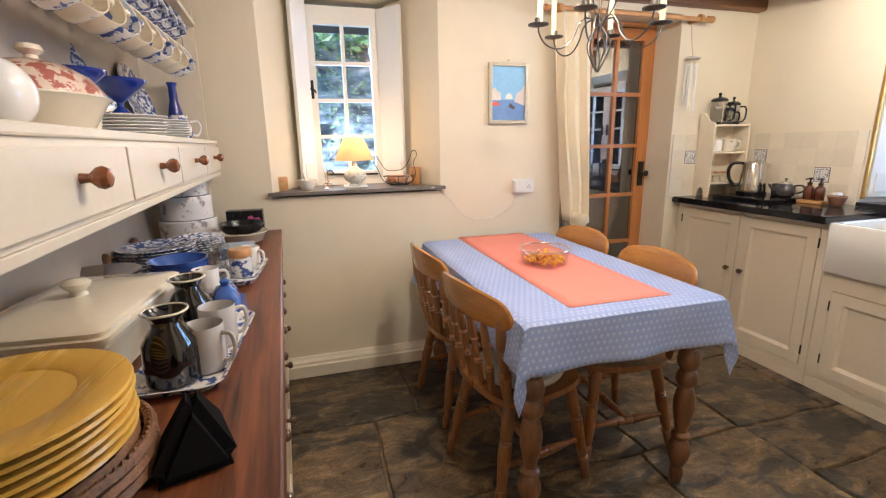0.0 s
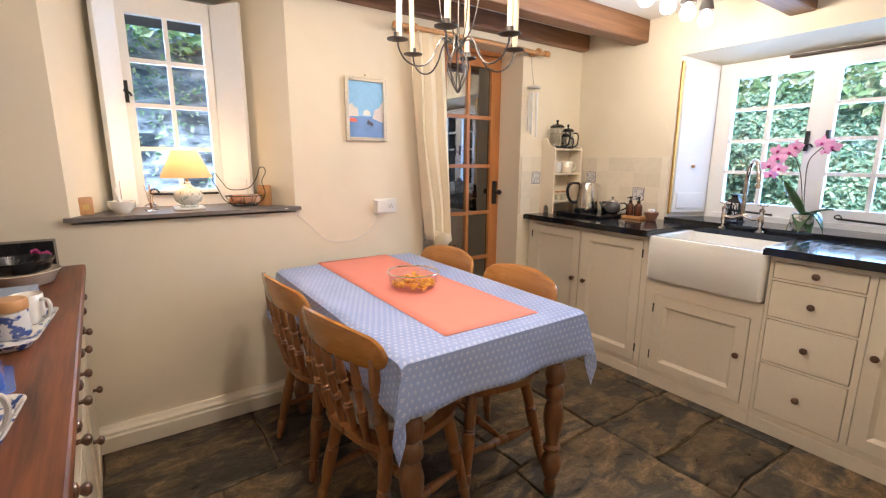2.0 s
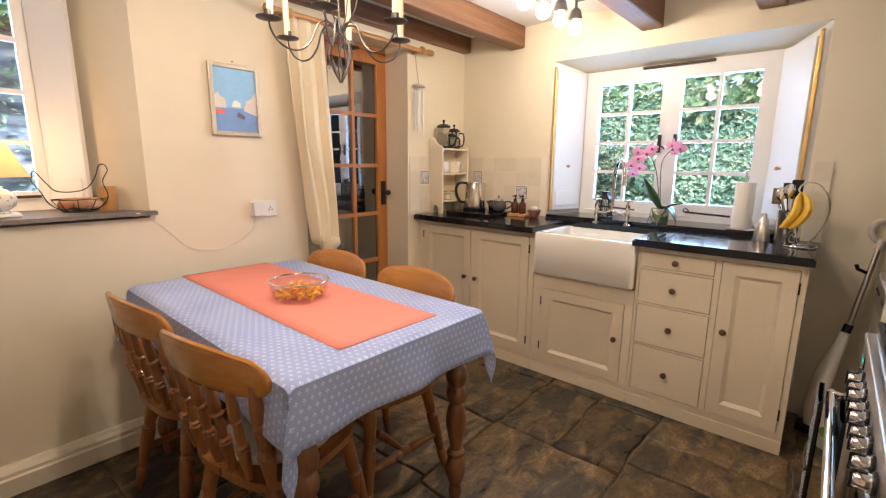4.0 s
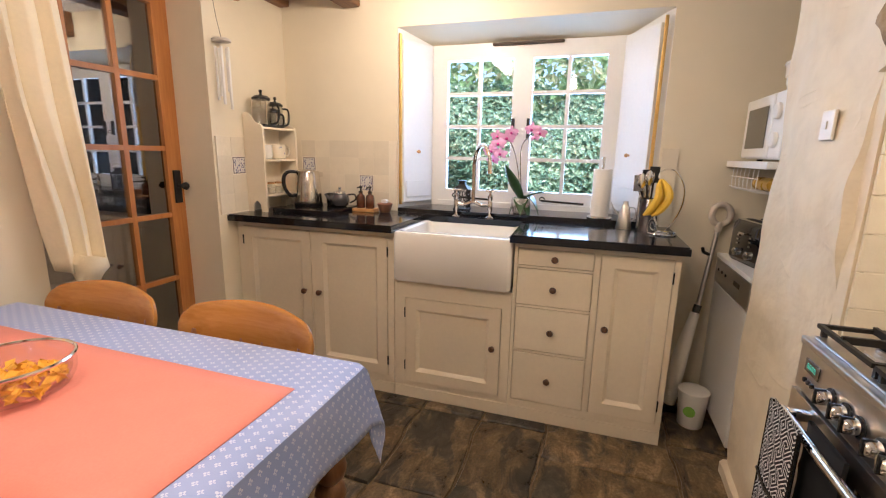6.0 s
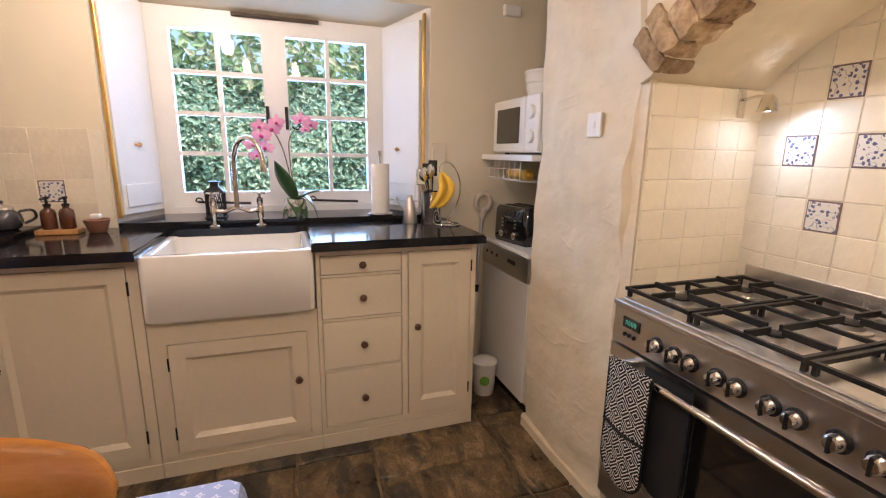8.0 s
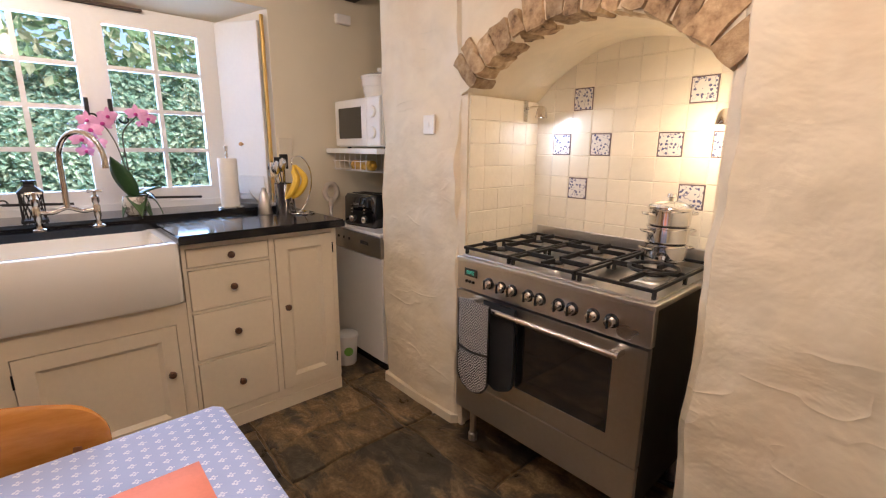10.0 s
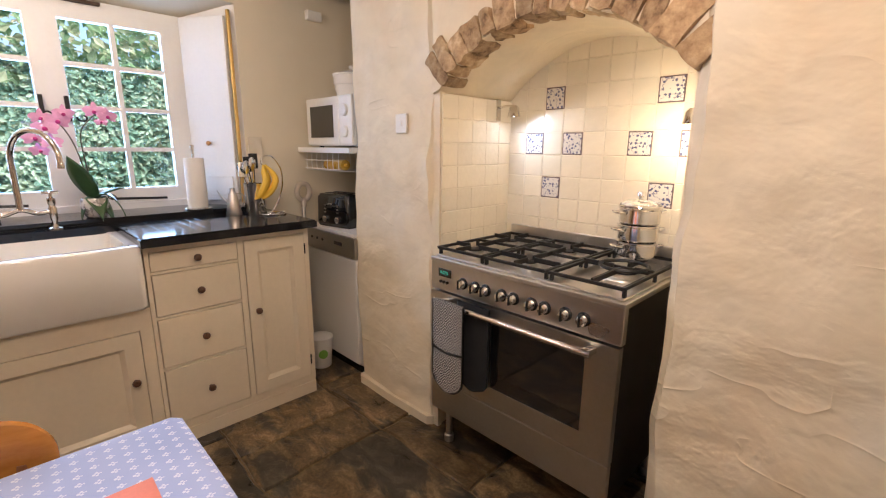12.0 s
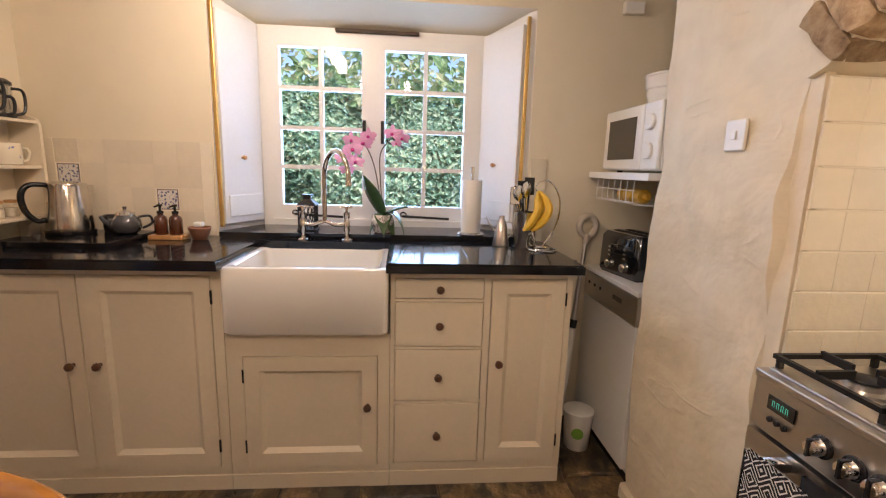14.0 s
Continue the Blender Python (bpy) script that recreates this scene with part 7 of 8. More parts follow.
sh = part("shade", lathe(bmesh.new(), [(0.103, 0.130), (0.050, 0.245), (0.049, 0.245), (0.102, 0.130)], 36, None, False), shade_cloth, tl, "cream cloth cone shade lit from inside", True)
sh.visible_shadow = False
tagged(part("lamp_coaster", boxes((0.285, 2.655, SZ + 0.0005, 0.415, 2.785, SZ + 0.010), bevel=0.003), M["white_plastic"]), "square white coaster under the lamp", "coaster")
mo = empty("mortar", pose(0.085, 2.68, SZ), "white stone mortar with its pestle", "mortar")
part("mortar_bowl", lathe(bmesh.new(), [(0.030, 0), (0.034, 0.006), (0.050, 0.025), (0.054, 0.052), (0.047, 0.053), (0.035, 0.025), (0, 0.02)], 26), M["ceramic"], mo, "", True)
part("pestle", turned([(0.013, 0), (0.014, 0.1), (0.007, 0.4), (0.009, 0.9), (0.005, 1)], (0.0, 0, 0.024), (-0.018, 0.01, 0.105), 12), M["ceramic"], mo, "", True)
for x, y, w, h, d, lab in ((-0.045, 2.665, 0.028, 0.075, 0.018, "small pale wooden house ornament"), (0.700, 2.70, 0.030, 0.105, 0.020, "small pale wooden cutting block stood on edge")):
    ob = part("wooden_ornament", boxes((-w, -d, 0, w, d, h), bevel=0.004), M["pine"], None, "", True)
    ob.matrix_world = pose(x, y, SZ + 0.0005, 0, 0, 20 if x < 0.3 else -35)
    tagged(ob, lab, "ornament")
    part("carving", boxes((-w * 0.4, -d - 0.001, h * 0.3, w * 0.4, -d - 0.0002, h * 0.6)), M["brass"], ob)
gd = ring_profile("glass_diffuser", 0.195, 2.70, SZ + 0.0005, [(0.022, 0), (0.026, 0.004), (0.026, 0.025), (0.012, 0.035), (0.011, 0.042), (0.009, 0.042), (0.010, 0.034), (0, 0.03)], M["clear_glass"], "small clear glass reed diffuser", "diffuser", 20)
for k in range(4):
    part("reed", tube(bmesh.new(), [(0, 0, 0.008), (0.02 * math.cos(k * 1.6), 0.012 * math.sin(k * 1.6), 0.12)], 0.0014, 5), M["pine"], gd)
# wire hen with eggs
HEN = pose(0.590, 2.66, SZ, 0, 0, -12)
hn = empty("wire_hen_basket", HEN @ Matrix.Diagonal((1.18, 1.15, 1.28, 1)), "black wire hen basket holding brown eggs", "egg basket")
outline = smooth_line([(-0.115, 0, 0.105), (-0.105, 0, 0.135), (-0.08, 0, 0.10), (-0.05, 0, 0.07), (0.02, 0, 0.075), (0.055, 0, 0.115), (0.068, 0, 0.15), (0.085, 0, 0.155), (0.092, 0, 0.135), (0.075, 0, 0.10), (0.085, 0, 0.05), (0.05, 0, 0.012), (-0.03, 0, 0.008), (-0.075, 0, 0.03), (-0.095, 0, 0.07), (-0.115, 0, 0.105)], 5)
part("hen_outline", tube(bmesh.new(), outline, 0.0018, 6), M["iron"], hn, "", True)
for z, rx, ry in ((0.045, 0.072, 0.042), (0.006, 0.045, 0.028)):
    part("basket_ring", tube(bmesh.new(), [(rx * math.cos(a / 28 * 2 * math.pi), ry * math.sin(a / 28 * 2 * math.pi), z) for a in range(29)], 0.0018, 6), M["iron"], hn, "", True)
for k in range(8):
    a = k / 8 * 6.283
    part("basket_wire", tube(bmesh.new(), [(0.045 * math.cos(a), 0.028 * math.sin(a), 0.004), (0.072 * math.cos(a), 0.042 * math.sin(a), 0.046)], 0.0014, 5), M["iron"], hn)
for k, (x, y, c) in enumerate(((-0.035, 0.0, (0.45, 0.20, 0.10)), (0.012, -0.008, (0.50, 0.27, 0.15)), (0.050, 0.004, (0.58, 0.36, 0.22)), (-0.01, 0.020, (0.46, 0.22, 0.12)))):
    e = part("egg", lathe(bmesh.new(), [(0.0, -0.027), (0.012, -0.024), (0.020, -0.010), (0.021, 0.002), (0.017, 0.015), (0.009, 0.025), (0, 0.028)], 18, pose(0, 0, 0, 80, 0, 0), False), simple("egg_shell", c, 0.55, vary=0.06), None, "", True)
    e.matrix_world = HEN @ pose(x * 1.1, y, 0.040, 0, 0, 60 + 40 * k) @ Matrix.Scale(1.12, 4)
    tagged(e, "brown hen's egg in the wire basket", "egg", "eggs")

# ---- worktop, door end: shelf, coffee pots, kettle, tea things ----
sf = empty("worktop_shelf", pose(2.62, WN - 0.012, CT, 0, 0, 0), "cream painted three-tier corner shelf with shaped sides", "shelf")
SW, SD, SHH = 0.285, 0.125, 0.54
def side_outline():
    return [(0, 0), (-0.030, 0), (-0.037, 0.045), (-0.060, 0.065), (-0.083, 0.045), (-0.090, 0), (-SD, 0), (-SD, 0.45), (-SD + 0.008, 0.475), (-SD + 0.05, 0.49), (-0.035, SHH), (0, SHH)]
mm = Matrix(((0, 0, 1, 0), (1, 0, 0, 0), (0, 1, 0, 0), (0, 0, 0, 1)))
part("side_panel", prism(bmesh.new(), side_outline(), 0, 0.014, mm), M["cream_paint"], sf)
part("side_panel", prism(bmesh.new(), side_outline(), SW, SW + 0.014, mm), M["cream_paint"], sf)
for z in (0.082, 0.280, 0.455):
    part("shelf_board", boxes((0.0142, -SD + 0.006, z, SW - 0.0002, -0.001, z + 0.012), bevel=0.001), M["cream_paint"], sf)
part("back_panel", boxes((0.0142, -0.008, 0.095, SW - 0.0002, -0.0012, 0.49)), M["cream_paint"], sf)
SX = 2.62
def press(x, y, z, r, h, label, side):
    r, h = r * 1.14, h * 1.16
    p = empty("cafetiere", pose(x, y, z, 0, 0, side), label, "coffee pot", "coffee presses")
    part("beaker", lathe(bmesh.new(), [(r * 0.95, 0.006), (r, 0.01), (r, h), (r * 0.94, h), (r * 0.94, 0.012), (0, 0.012)], 26), M["thin_glass"], p, "", True)
    for k in range(3):
        a = 0.9 + k * 2.0944
        part("frame_strap", tube(bmesh.new(), [(r * 1.03 * math.cos(a), r * 1.03 * math.sin(a), 0.012), (r * 1.03 * math.cos(a), r * 1.03 * math.sin(a), h * 0.97)], 0.0025, 5), M["chrome"], p, "", True)
    part("plunger", lathe(bmesh.new(), [(r * 0.9, h * 0.70), (r * 0.9, h * 0.73), (0.003, h * 0.74), (0.003, h)], 20), M["chrome"], p, "steel plunger", True)
    part("base_ring", lathe(bmesh.new(), [(r * 1.05, 0), (r * 1.12, 0.006), (r * 1.02, 0.016), (r * 1.01, 0.016), (r * 0.9, 0.0), ], 26), M["black_plastic"], p, "", True)
    part("lid", lathe(bmesh.new(), [(r * 1.04, h + 0.0005), (r * 1.04, h + 0.010), (r * 0.7, h + 0.022), (r * 0.2, h + 0.026), (r * 0.12, h + 0.036), (0.009, h + 0.042), (0.009, h + 0.052), (0, h + 0.056)], 22), M["black_plastic"], p, "black domed lid", True)
    part("handle", tube(bmesh.new(), smooth_line([(r, 0, h * 0.92), (r * 1.75, 0, h * 0.9), (r * 1.95, 0, h * 0.6), (r * 1.75, 0, h * 0.22), (r, 0, h * 0.12)], 5), 0.0055, 8), M["black_plastic"], p, "", True)
ZT = CT + 0.4675
press(SX + 0.075, WN - 0.078, ZT, 0.042, 0.125, "large glass coffee press with a black frame", -40)
press(SX + 0.205, WN - 0.068, ZT, 0.036, 0.105, "clear glass coffee press with a black handle", -30)
press(SX + 0.145, WN - 0.098, ZT, 0.026, 0.070, "small glass coffee press with a black frame", -40)
ZM = CT + 0.2925
mug(SX + 0.075, WN - 0.080, ZM, 0.044, 0.078, M["ceramic"], "white china cup on the shelf", 160, "shelf cups")
mug(SX + 0.195, WN - 0.080, ZM, 0.045, 0.082, M["cup_print"], "white cup with a pale blue flower print", -20, "shelf cups")
for k in range(3):
    j = empty("spice_jar", pose(SX + 0.055 + 0.062 * k, WN - 0.08, CT + 0.0945), "small glass jar with pale contents", "jar", "small jars")
    part("jar_glass", lathe(bmesh.new(), [(0.021, 0), (0.023, 0.003), (0.023, 0.045), (0.018, 0.055), (0, 0.055)], 18), M["thin_glass"], j, "", True)
    part("contents", lathe(bmesh.new(), [(0.0205, 0.003), (0.0205, 0.036), (0, 0.038)], 16), M["cream_ceramic"], j, "pale dry contents", True)
    part("jar_lid", lathe(bmesh.new(), [(0.020, 0.0555), (0.020, 0.066), (0, 0.067)], 18), M["pine"], j, "", True)
tagged(part("granite_slab", boxes((2.66, 2.075, CT + 0.0005, 3.0, WN - 0.142, CT + 0.021), bevel=0.003), M["granite"]), "loose black granite slab on the worktop", "board")
KZ = CT + 0.0215
kettle_steel = simple("kettle_steel", (0.70, 0.66, 0.60), 0.15, 1.0, vary=0.08, scale=30)
kt = empty("kettle", pose(2.875, 2.345, KZ, 0, 0, 135) @ Matrix.Diagonal((1.14, 1.14, 0.96, 1)), "brushed steel electric kettle with a black handle", "kettle")
part("kettle_base", lathe(bmesh.new(), [(0.072, 0), (0.074, 0.005), (0.074, 0.016), (0.070, 0.018), (0, 0.018)], 30), M["black_plastic"], kt, "", True)
part("kettle_body", lathe(bmesh.new(), [(0.070, 0.0185), (0.071, 0.03), (0.060, 0.20), (0.056, 0.212), (0.03, 0.220), (0, 0.221)], 36), kettle_steel, kt, "brushed steel body", True)
part("handle", tube(bmesh.new(), smooth_line([(0.052, 0, 0.205), (0.10, 0, 0.205), (0.122, 0, 0.165), (0.115, 0, 0.10), (0.088, 0, 0.06), (0.066, 0, 0.065)], 5), 0.010, 10), M["black_plastic"], kt, "black plastic handle", True)
part("spout", prism(bmesh.new(), [(-0.052, -0.02), (-0.078, 0), (-0.052, 0.02)], 0.175, 0.205), M["chrome"], kt)
tp = empty("glass_teapot", pose(2.90, 2.145, KZ, 0, 0, -60), "small dark glass teapot with a steel lid", "teapot")
part("pot_body", lathe(bmesh.new(), [(0.036, 0), (0.050, 0.010), (0.058, 0.035), (0.054, 0.058), (0.036, 0.074), (0.034, 0.078), (0, 0.078)], 28), simple("tea_glass", (0.05, 0.05, 0.055), 0.05, Coat_Weight=1.0), tp, "", True)
part("pot_lid", lathe(bmesh.new(), [(0.036, 0.0785), (0.034, 0.088), (0.012, 0.096), (0.007, 0.10), (0.010, 0.112), (0, 0.116)], 22), M["chrome"], tp, "steel lid with a knob", True)
part("handle", tube(bmesh.new(), smooth_line([(0.045, 0, 0.068), (0.085, 0, 0.070), (0.092, 0, 0.04), (0.056, 0, 0.02)], 5), 0.005, 8), M["black_plastic"], tp, "", True)
part("spout", tube(bmesh.new(), [(-0.05, 0, 0.035), (-0.072, 0, 0.055), (-0.085, 0, 0.075)], [0.012, 0.009, 0.006], 10), simple("spout_glass", (0.06, 0.06, 0.065), 0.05, Coat_Weight=1.0), tp, "", True)
mug(2.955, 2.235, KZ, 0.032, 0.070, M["black_gloss"], "small black glazed mug by the kettle", 200, "", None, "mug")
bd = tagged(part("soap_tray", boxes((2.865, 1.905, CT + 0.0005, 2.935, 2.045, CT + 0.020), bevel=0.003), M["pine"]), "pale wooden tray holding soap bottles", "tray")
amber = simple("amber_glass", (0.09, 0.025, 0.010), 0.08, Coat_Weight=1.0)
for y in (1.945, 2.005):
    b = empty("soap_dispenser", pose(2.90, y, CT + 0.0205), "brown glass soap bottle with a black pump", "soap bottle", "soap bottles")
    part("bottle", lathe(bmesh.new(), [(0.024, 0), (0.026, 0.004), (0.026, 0.060), (0.022, 0.074), (0.011, 0.082), (0.011, 0.088), (0, 0.088)], 22), amber, b, "", True)
    bm = lathe(bmesh.new(), [(0.013, 0.0885), (0.013, 0.098), (0.005, 0.100), (0.005, 0.116), (0.010, 0.118), (0.010, 0.126), (0, 0.127)], 14)
    tube(bm, [(0, 0, 0.122), (-0.030, 0.006, 0.118)], 0.004, 6)
    part("pump", bm, M["black_plastic"], b, "black plastic pump", True)
ring_profile("terracotta_bowl", 2.90, 1.850, CT + 0.0005, [(0.026, 0), (0.030, 0.003), (0.046, 0.052), (0.044, 0.054), (0.041, 0.050), (0.026, 0.008), (0, 0.008)], simple("glazed_terracotta", (0.30, 0.14, 0.08), 0.3), "small brown earthenware bowl by the soap", "bowl")
tagged(part("folded_cloth", boxes((2.885, 1.835, CT + 0.0555, 2.92, 1.87, CT + 0.075), bevel=0.006), M["white_plastic"]), "folded white cloth resting in the bowl", "cloth")

# ---- sink tap ----
tpz = CT + 0.0005
tap = empty("bridge_tap", pose(2.938, 1.335, tpz), "aged nickel bridge mixer tap with a swan neck", "tap")
for s in (-1, 1):
    st_ = part("pillar", lathe(bmesh.new(), [(0.024, 0), (0.024, 0.004), (0.012, 0.010), (0.009, 0.03), (0.013, 0.045), (0.014, 0.085), (0.010, 0.095), (0.014, 0.105), (0.014, 0.125), (0.006, 0.13), (0.006, 0.142), (0, 0.143)], 18, pose(0, s * 0.095, 0)), M["nickel"], tap, "", True)
    bm = tube(bmesh.new(), [(-0.026, s * 0.095, 0.148), (0.026, s * 0.095, 0.148)], 0.0055, 8)
    tube(bm, [(0, s * 0.095 - 0.026, 0.148), (0, s * 0.095 + 0.026, 0.148)], 0.0055, 8)
    part("cross_handle", bm, M["nickel"], st_, "cross-shaped handle", True)
part("bridge", tube(bmesh.new(), smooth_line([(0, -0.095, 0.075), (0, -0.05, 0.068), (0, 0, 0.085), (0, 0.05, 0.068), (0, 0.095, 0.075)], 5), 0.009, 10), M["nickel"], tap, "", True)
neck = [(0, 0, 0.085), (0, 0, 0.20), (0, 0, 0.27)]
SWING = Vector((-0.827, -0.562))
neck += [(SWING.x * 0.115 * (1 - math.cos(a)), SWING.y * 0.115 * (1 - math.cos(a)), 0.275 + 0.110 * math.sin(a)) for a in [i * math.pi / 14 for i in range(1, 15)]] + [(SWING.x * 0.23, SWING.y * 0.23, 0.262)]
part("spout", tube(bmesh.new(), neck, 0.0105, 12), M["nickel"], tap, "", True)
part("spout_tip", lathe(bmesh.new(), [(0.0125, 0), (0.013, 0.012), (0.011, 0.02)], 14, pose(SWING.x * 0.23, SWING.y * 0.23, 0.248)), M["nickel"], tap, "", True)

# ---- window sill by the sink: lantern, orchid ----
EZ = ESILL + 0.0045
ln = empty("metal_lantern", pose(3.09, 1.440, EZ), "small black metal lattice lantern", "lantern")
for s in range(4):
    a = s * math.pi / 2
    c, q = math.cos(a + math.pi / 4), math.sin(a + math.pi / 4)
    part("lantern_post", tube(bmesh.new(), [(0.052 * c, 0.052 * q, 0.006), (0.052 * c, 0.052 * q, 0.115)], 0.0030, 5), M["iron"], ln)
for s in range(4):
    bm = bmesh.new()
    M4 = pose(0, 0, 0, 0, 0, 90 * s)
    for k in range(-2, 3):
        for d in (-1, 1):
            p = [(0.037, k * 0.018 - d * 0.016, 0.008), (0.037, k * 0.018 + d * 0.016, 0.112)]
            p = [(x, max(-0.036, min(0.036, y)), z) for x, y, z in p]
            tube(bm, [M4 @ Vector(v) for v in p], 0.0016, 4)
    part("lattice", bm, M["iron"], ln)
part("lantern_base", boxes((-0.044, -0.044, 0, 0.044, 0.044, 0.006), bevel=0.001), M["iron"], ln)
part("lantern_roof", lathe(bmesh.new(), [(0.060, 0.116), (0.060, 0.120), (0.030, 0.140), (0.024, 0.145), (0.024, 0.160), (0.034, 0.162), (0.034, 0.166), (0, 0.167)], 4, pose(0, 0, 0, 0, 0, 45)), M["iron"], ln)

oc = empty("orchid", pose(3.036, 1.09, EZ), "pink moth orchid in a mottled silver glass pot", "orchid")
part("pot", lathe(bmesh.new(), [(0.034, 0), (0.040, 0.005), (0.052, 0.045), (0.050, 0.075), (0.046, 0.085), (0.043, 0.085), (0.046, 0.045), (0.034, 0.01), (0, 0.01)], 28), blue_print("mercury_pot", (0.72, 0.68, 0.62), (0.30, 0.27, 0.24), 35, 0.5), oc, "mottled silvery glass pot", True)
part("bark", lathe(bmesh.new(), [(0.043, 0.06), (0.041, 0.074), (0.02, 0.080), (0, 0.078)], 20), M["rattan"], oc)
leaf_mat = simple("orchid_leaf", (0.045, 0.105, 0.03), 0.3, vary=0.25, scale=30, Coat_Weight=0.3)
def strap_leaf(ang, length, width, rise, droop):
    bm = bmesh.new()
    rows = []
    c, s = math.cos(ang), math.sin(ang)
    n = 12
    for i in range(n + 1):
        t = i / n
        r = length * (t - 0.18 * t * t)
        z = 0.078 + rise * t - droop * t * t
        w = width * math.sin(math.pi * min(1, 0.12 + 0.88 * t) ** 0.85) * (1.0 if t < 0.98 else 0.25)
        row = []
        for q in (-1, -0.5, 0, 0.5, 1):
            row.append(bm.verts.new((r * c - q * w * s, r * s + q * w * c, z + 0.010 * (abs(q) - 0.4) * (1 - t * 0.5))))
        rows.append(row)
    for a, b in zip(rows, rows[1:]):
        for k in range(4):
            bm.faces.new((a[k], a[k + 1], b[k + 1], b[k]))
    ob = part("leaf", bm, leaf_mat, oc, "", True)
    md = ob.modifiers.new("thickness", "SOLIDIFY")
    md.thickness = 0.003
for ang, l, w, r, d in ((2.45, 0.150, 0.046, 0.235, 0.050), (-1.75, 0.125, 0.044, 0.12, 0.20), (1.95, 0.075, 0.026, 0.035, 0.13), (3.3, 0.085, 0.040, 0.05, 0.14), (-1.3, 0.15, 0.020, 0.075, 0.035), (-2.2, 0.085, 0.034, 0.03, 0.15)):
    strap_leaf(ang, l, w, r, d)
stem_mat = simple("orchid_stem", (0.10, 0.09, 0.05), 0.5)
stems = [smooth_line([(0.0, 0.0, 0.075), (-0.005, 0.02, 0.22), (-0.01, 0.045, 0.33), (-0.02, 0.085, 0.40), (-0.035, 0.14, 0.385), (-0.045, 0.175, 0.33)], 6), smooth_line([(0.0, -0.005, 0.075), (0.0, 0.01, 0.24), (0.0, 0.01, 0.36), (-0.005, -0.03, 0.42), (-0.012, -0.055, 0.44)], 6)]
for s in stems:
    part("flower_stem", tube(bmesh.new(), s, 0.0026, 6), stem_mat, oc, "", True)
petal = simple("orchid_petal", (0.72, 0.36, 0.60), 0.5, vary=0.15, scale=40)
lip = simple("orchid_lip", (0.55, 0.04, 0.28), 0.5)
def blossom(p, size, yaw, pitch):
    m = pose(*p, 0, 0, yaw) @ pose(0, 0, 0, 0, pitch, 0)
    bm = bmesh.new()
    for k, (a, l, w) in enumerate(((90, 1.0, 0.55), (210, 0.95, 0.5), (330, 0.95, 0.5), (10, 1.05, 0.85), (170, 1.05, 0.85))):
        ar = radians(a)
        rows = []
        for i in range(7):
            t = i / 6
            r = size * l * t
            ww = size * w * 0.5 * math.sin(math.pi * (0.08 + 0.90 * t)) ** 0.7
            d = (0.004 if k > 2 else 0.0) + size * 0.18 * t * t
            row = []
            for q in (-1, 0, 1):
                y, z = r * math.cos(ar) - q * ww * math.sin(ar), r * math.sin(ar) + q * ww * math.cos(ar)
                row.append(bm.verts.new(m @ Vector((-0.004 - (0.004 if k > 2 else 0) + d * 0.5 + 0.15 * ww * abs(q), y, z))))
            rows.append(row)
        for a_, b_ in zip(rows, rows[1:]):
            for q in range(2):
                bm.faces.new((a_[q], a_[q + 1], b_[q + 1], b_[q]))
    f = part("blossom", bm, petal, oc, "pink moth-shaped bloom", True)
    part("lip", lathe(bmesh.new(), [(size * 0.05, 0), (size * 0.20, size * 0.12), (size * 0.12, size * 0.3), (0, size * 0.36)], 10, m @ pose(-0.006, 0, -size * 0.10, 0, -100, 0)), lip, f, "deep magenta lip", True)
for p, s, yw, pt in (((-0.045, 0.085, 0.405), 0.045, 10, 0), ((-0.055, 0.125, 0.375), 0.044, -12, 8), ((-0.060, 0.165, 0.335), 0.042, 18, 10), ((-0.055, 0.115, 0.320), 0.039, 0, 14), ((-0.05, 0.155, 0.285), 0.034, 20, 18), ((-0.04, 0.060, 0.435), 0.036, -5, -5), ((-0.025, -0.045, 0.450), 0.040, -15, 0), ((-0.030, -0.085, 0.430), 0.038, 12, 6), ((-0.03, -0.062, 0.405), 0.024, 0, 14), ((-0.05, 0.135, 0.415), 0.036, 8, -6)):
    blossom(p, s, yw, pt)

# ---- worktop, pier end ----
pr = empty("kitchen_roll_holder", pose(3.036, 0.675, ESILL + 0.0045), "white kitchen roll on an upright steel holder", "kitchen roll")
part("holder_base", lathe(bmesh.new(), [(0.062, 0), (0.064, 0.004), (0.060, 0.008), (0, 0.009)], 30), M["chrome"], pr, "", True)
part("holder_rod", lathe(bmesh.new(), [(0.006, 0.009), (0.006, 0.285), (0.009, 0.287), (0.009, 0.315), (0, 0.316)], 14), M["chrome"], pr, "", True)
part("paper_roll", lathe(bmesh.new(), [(0.020, 0.010), (0.045, 0.010), (0.046, 0.015), (0.046, 0.250), (0.044, 0.253), (0.020, 0.253), (0.020, 0.010)], 30, None, False), simple("paper", (0.80, 0.77, 0.72), 0.9, vary=0.03, bump=0.001), pr, "white paper roll", True)
oilc = empty("oil_can", pose(2.872, 0.562, CT + 0.0005, 0, 0, 75), "brushed steel conical oil can with a thin spout", "oil can")
part("can", lathe(bmesh.new(), [(0.036, 0), (0.037, 0.004), (0.020, 0.105), (0.016, 0.110), (0.012, 0.120), (0.012, 0.132), (0, 0.136)], 26), M["steel"], oilc, "", True)
part("spout", tube(bmesh.new(), [(0.026, 0, 0.060), (0.055, 0, 0.095), (0.068, 0, 0.125)], [0.004, 0.003, 0.002], 8), M["steel"], oilc, "", True)
part("handle", tube(bmesh.new(), smooth_line([(-0.018, 0, 0.105), (-0.045, 0, 0.10), (-0.048, 0, 0.06), (-0.030, 0, 0.035)], 5), 0.003, 6), M["steel"], oilc, "", True)
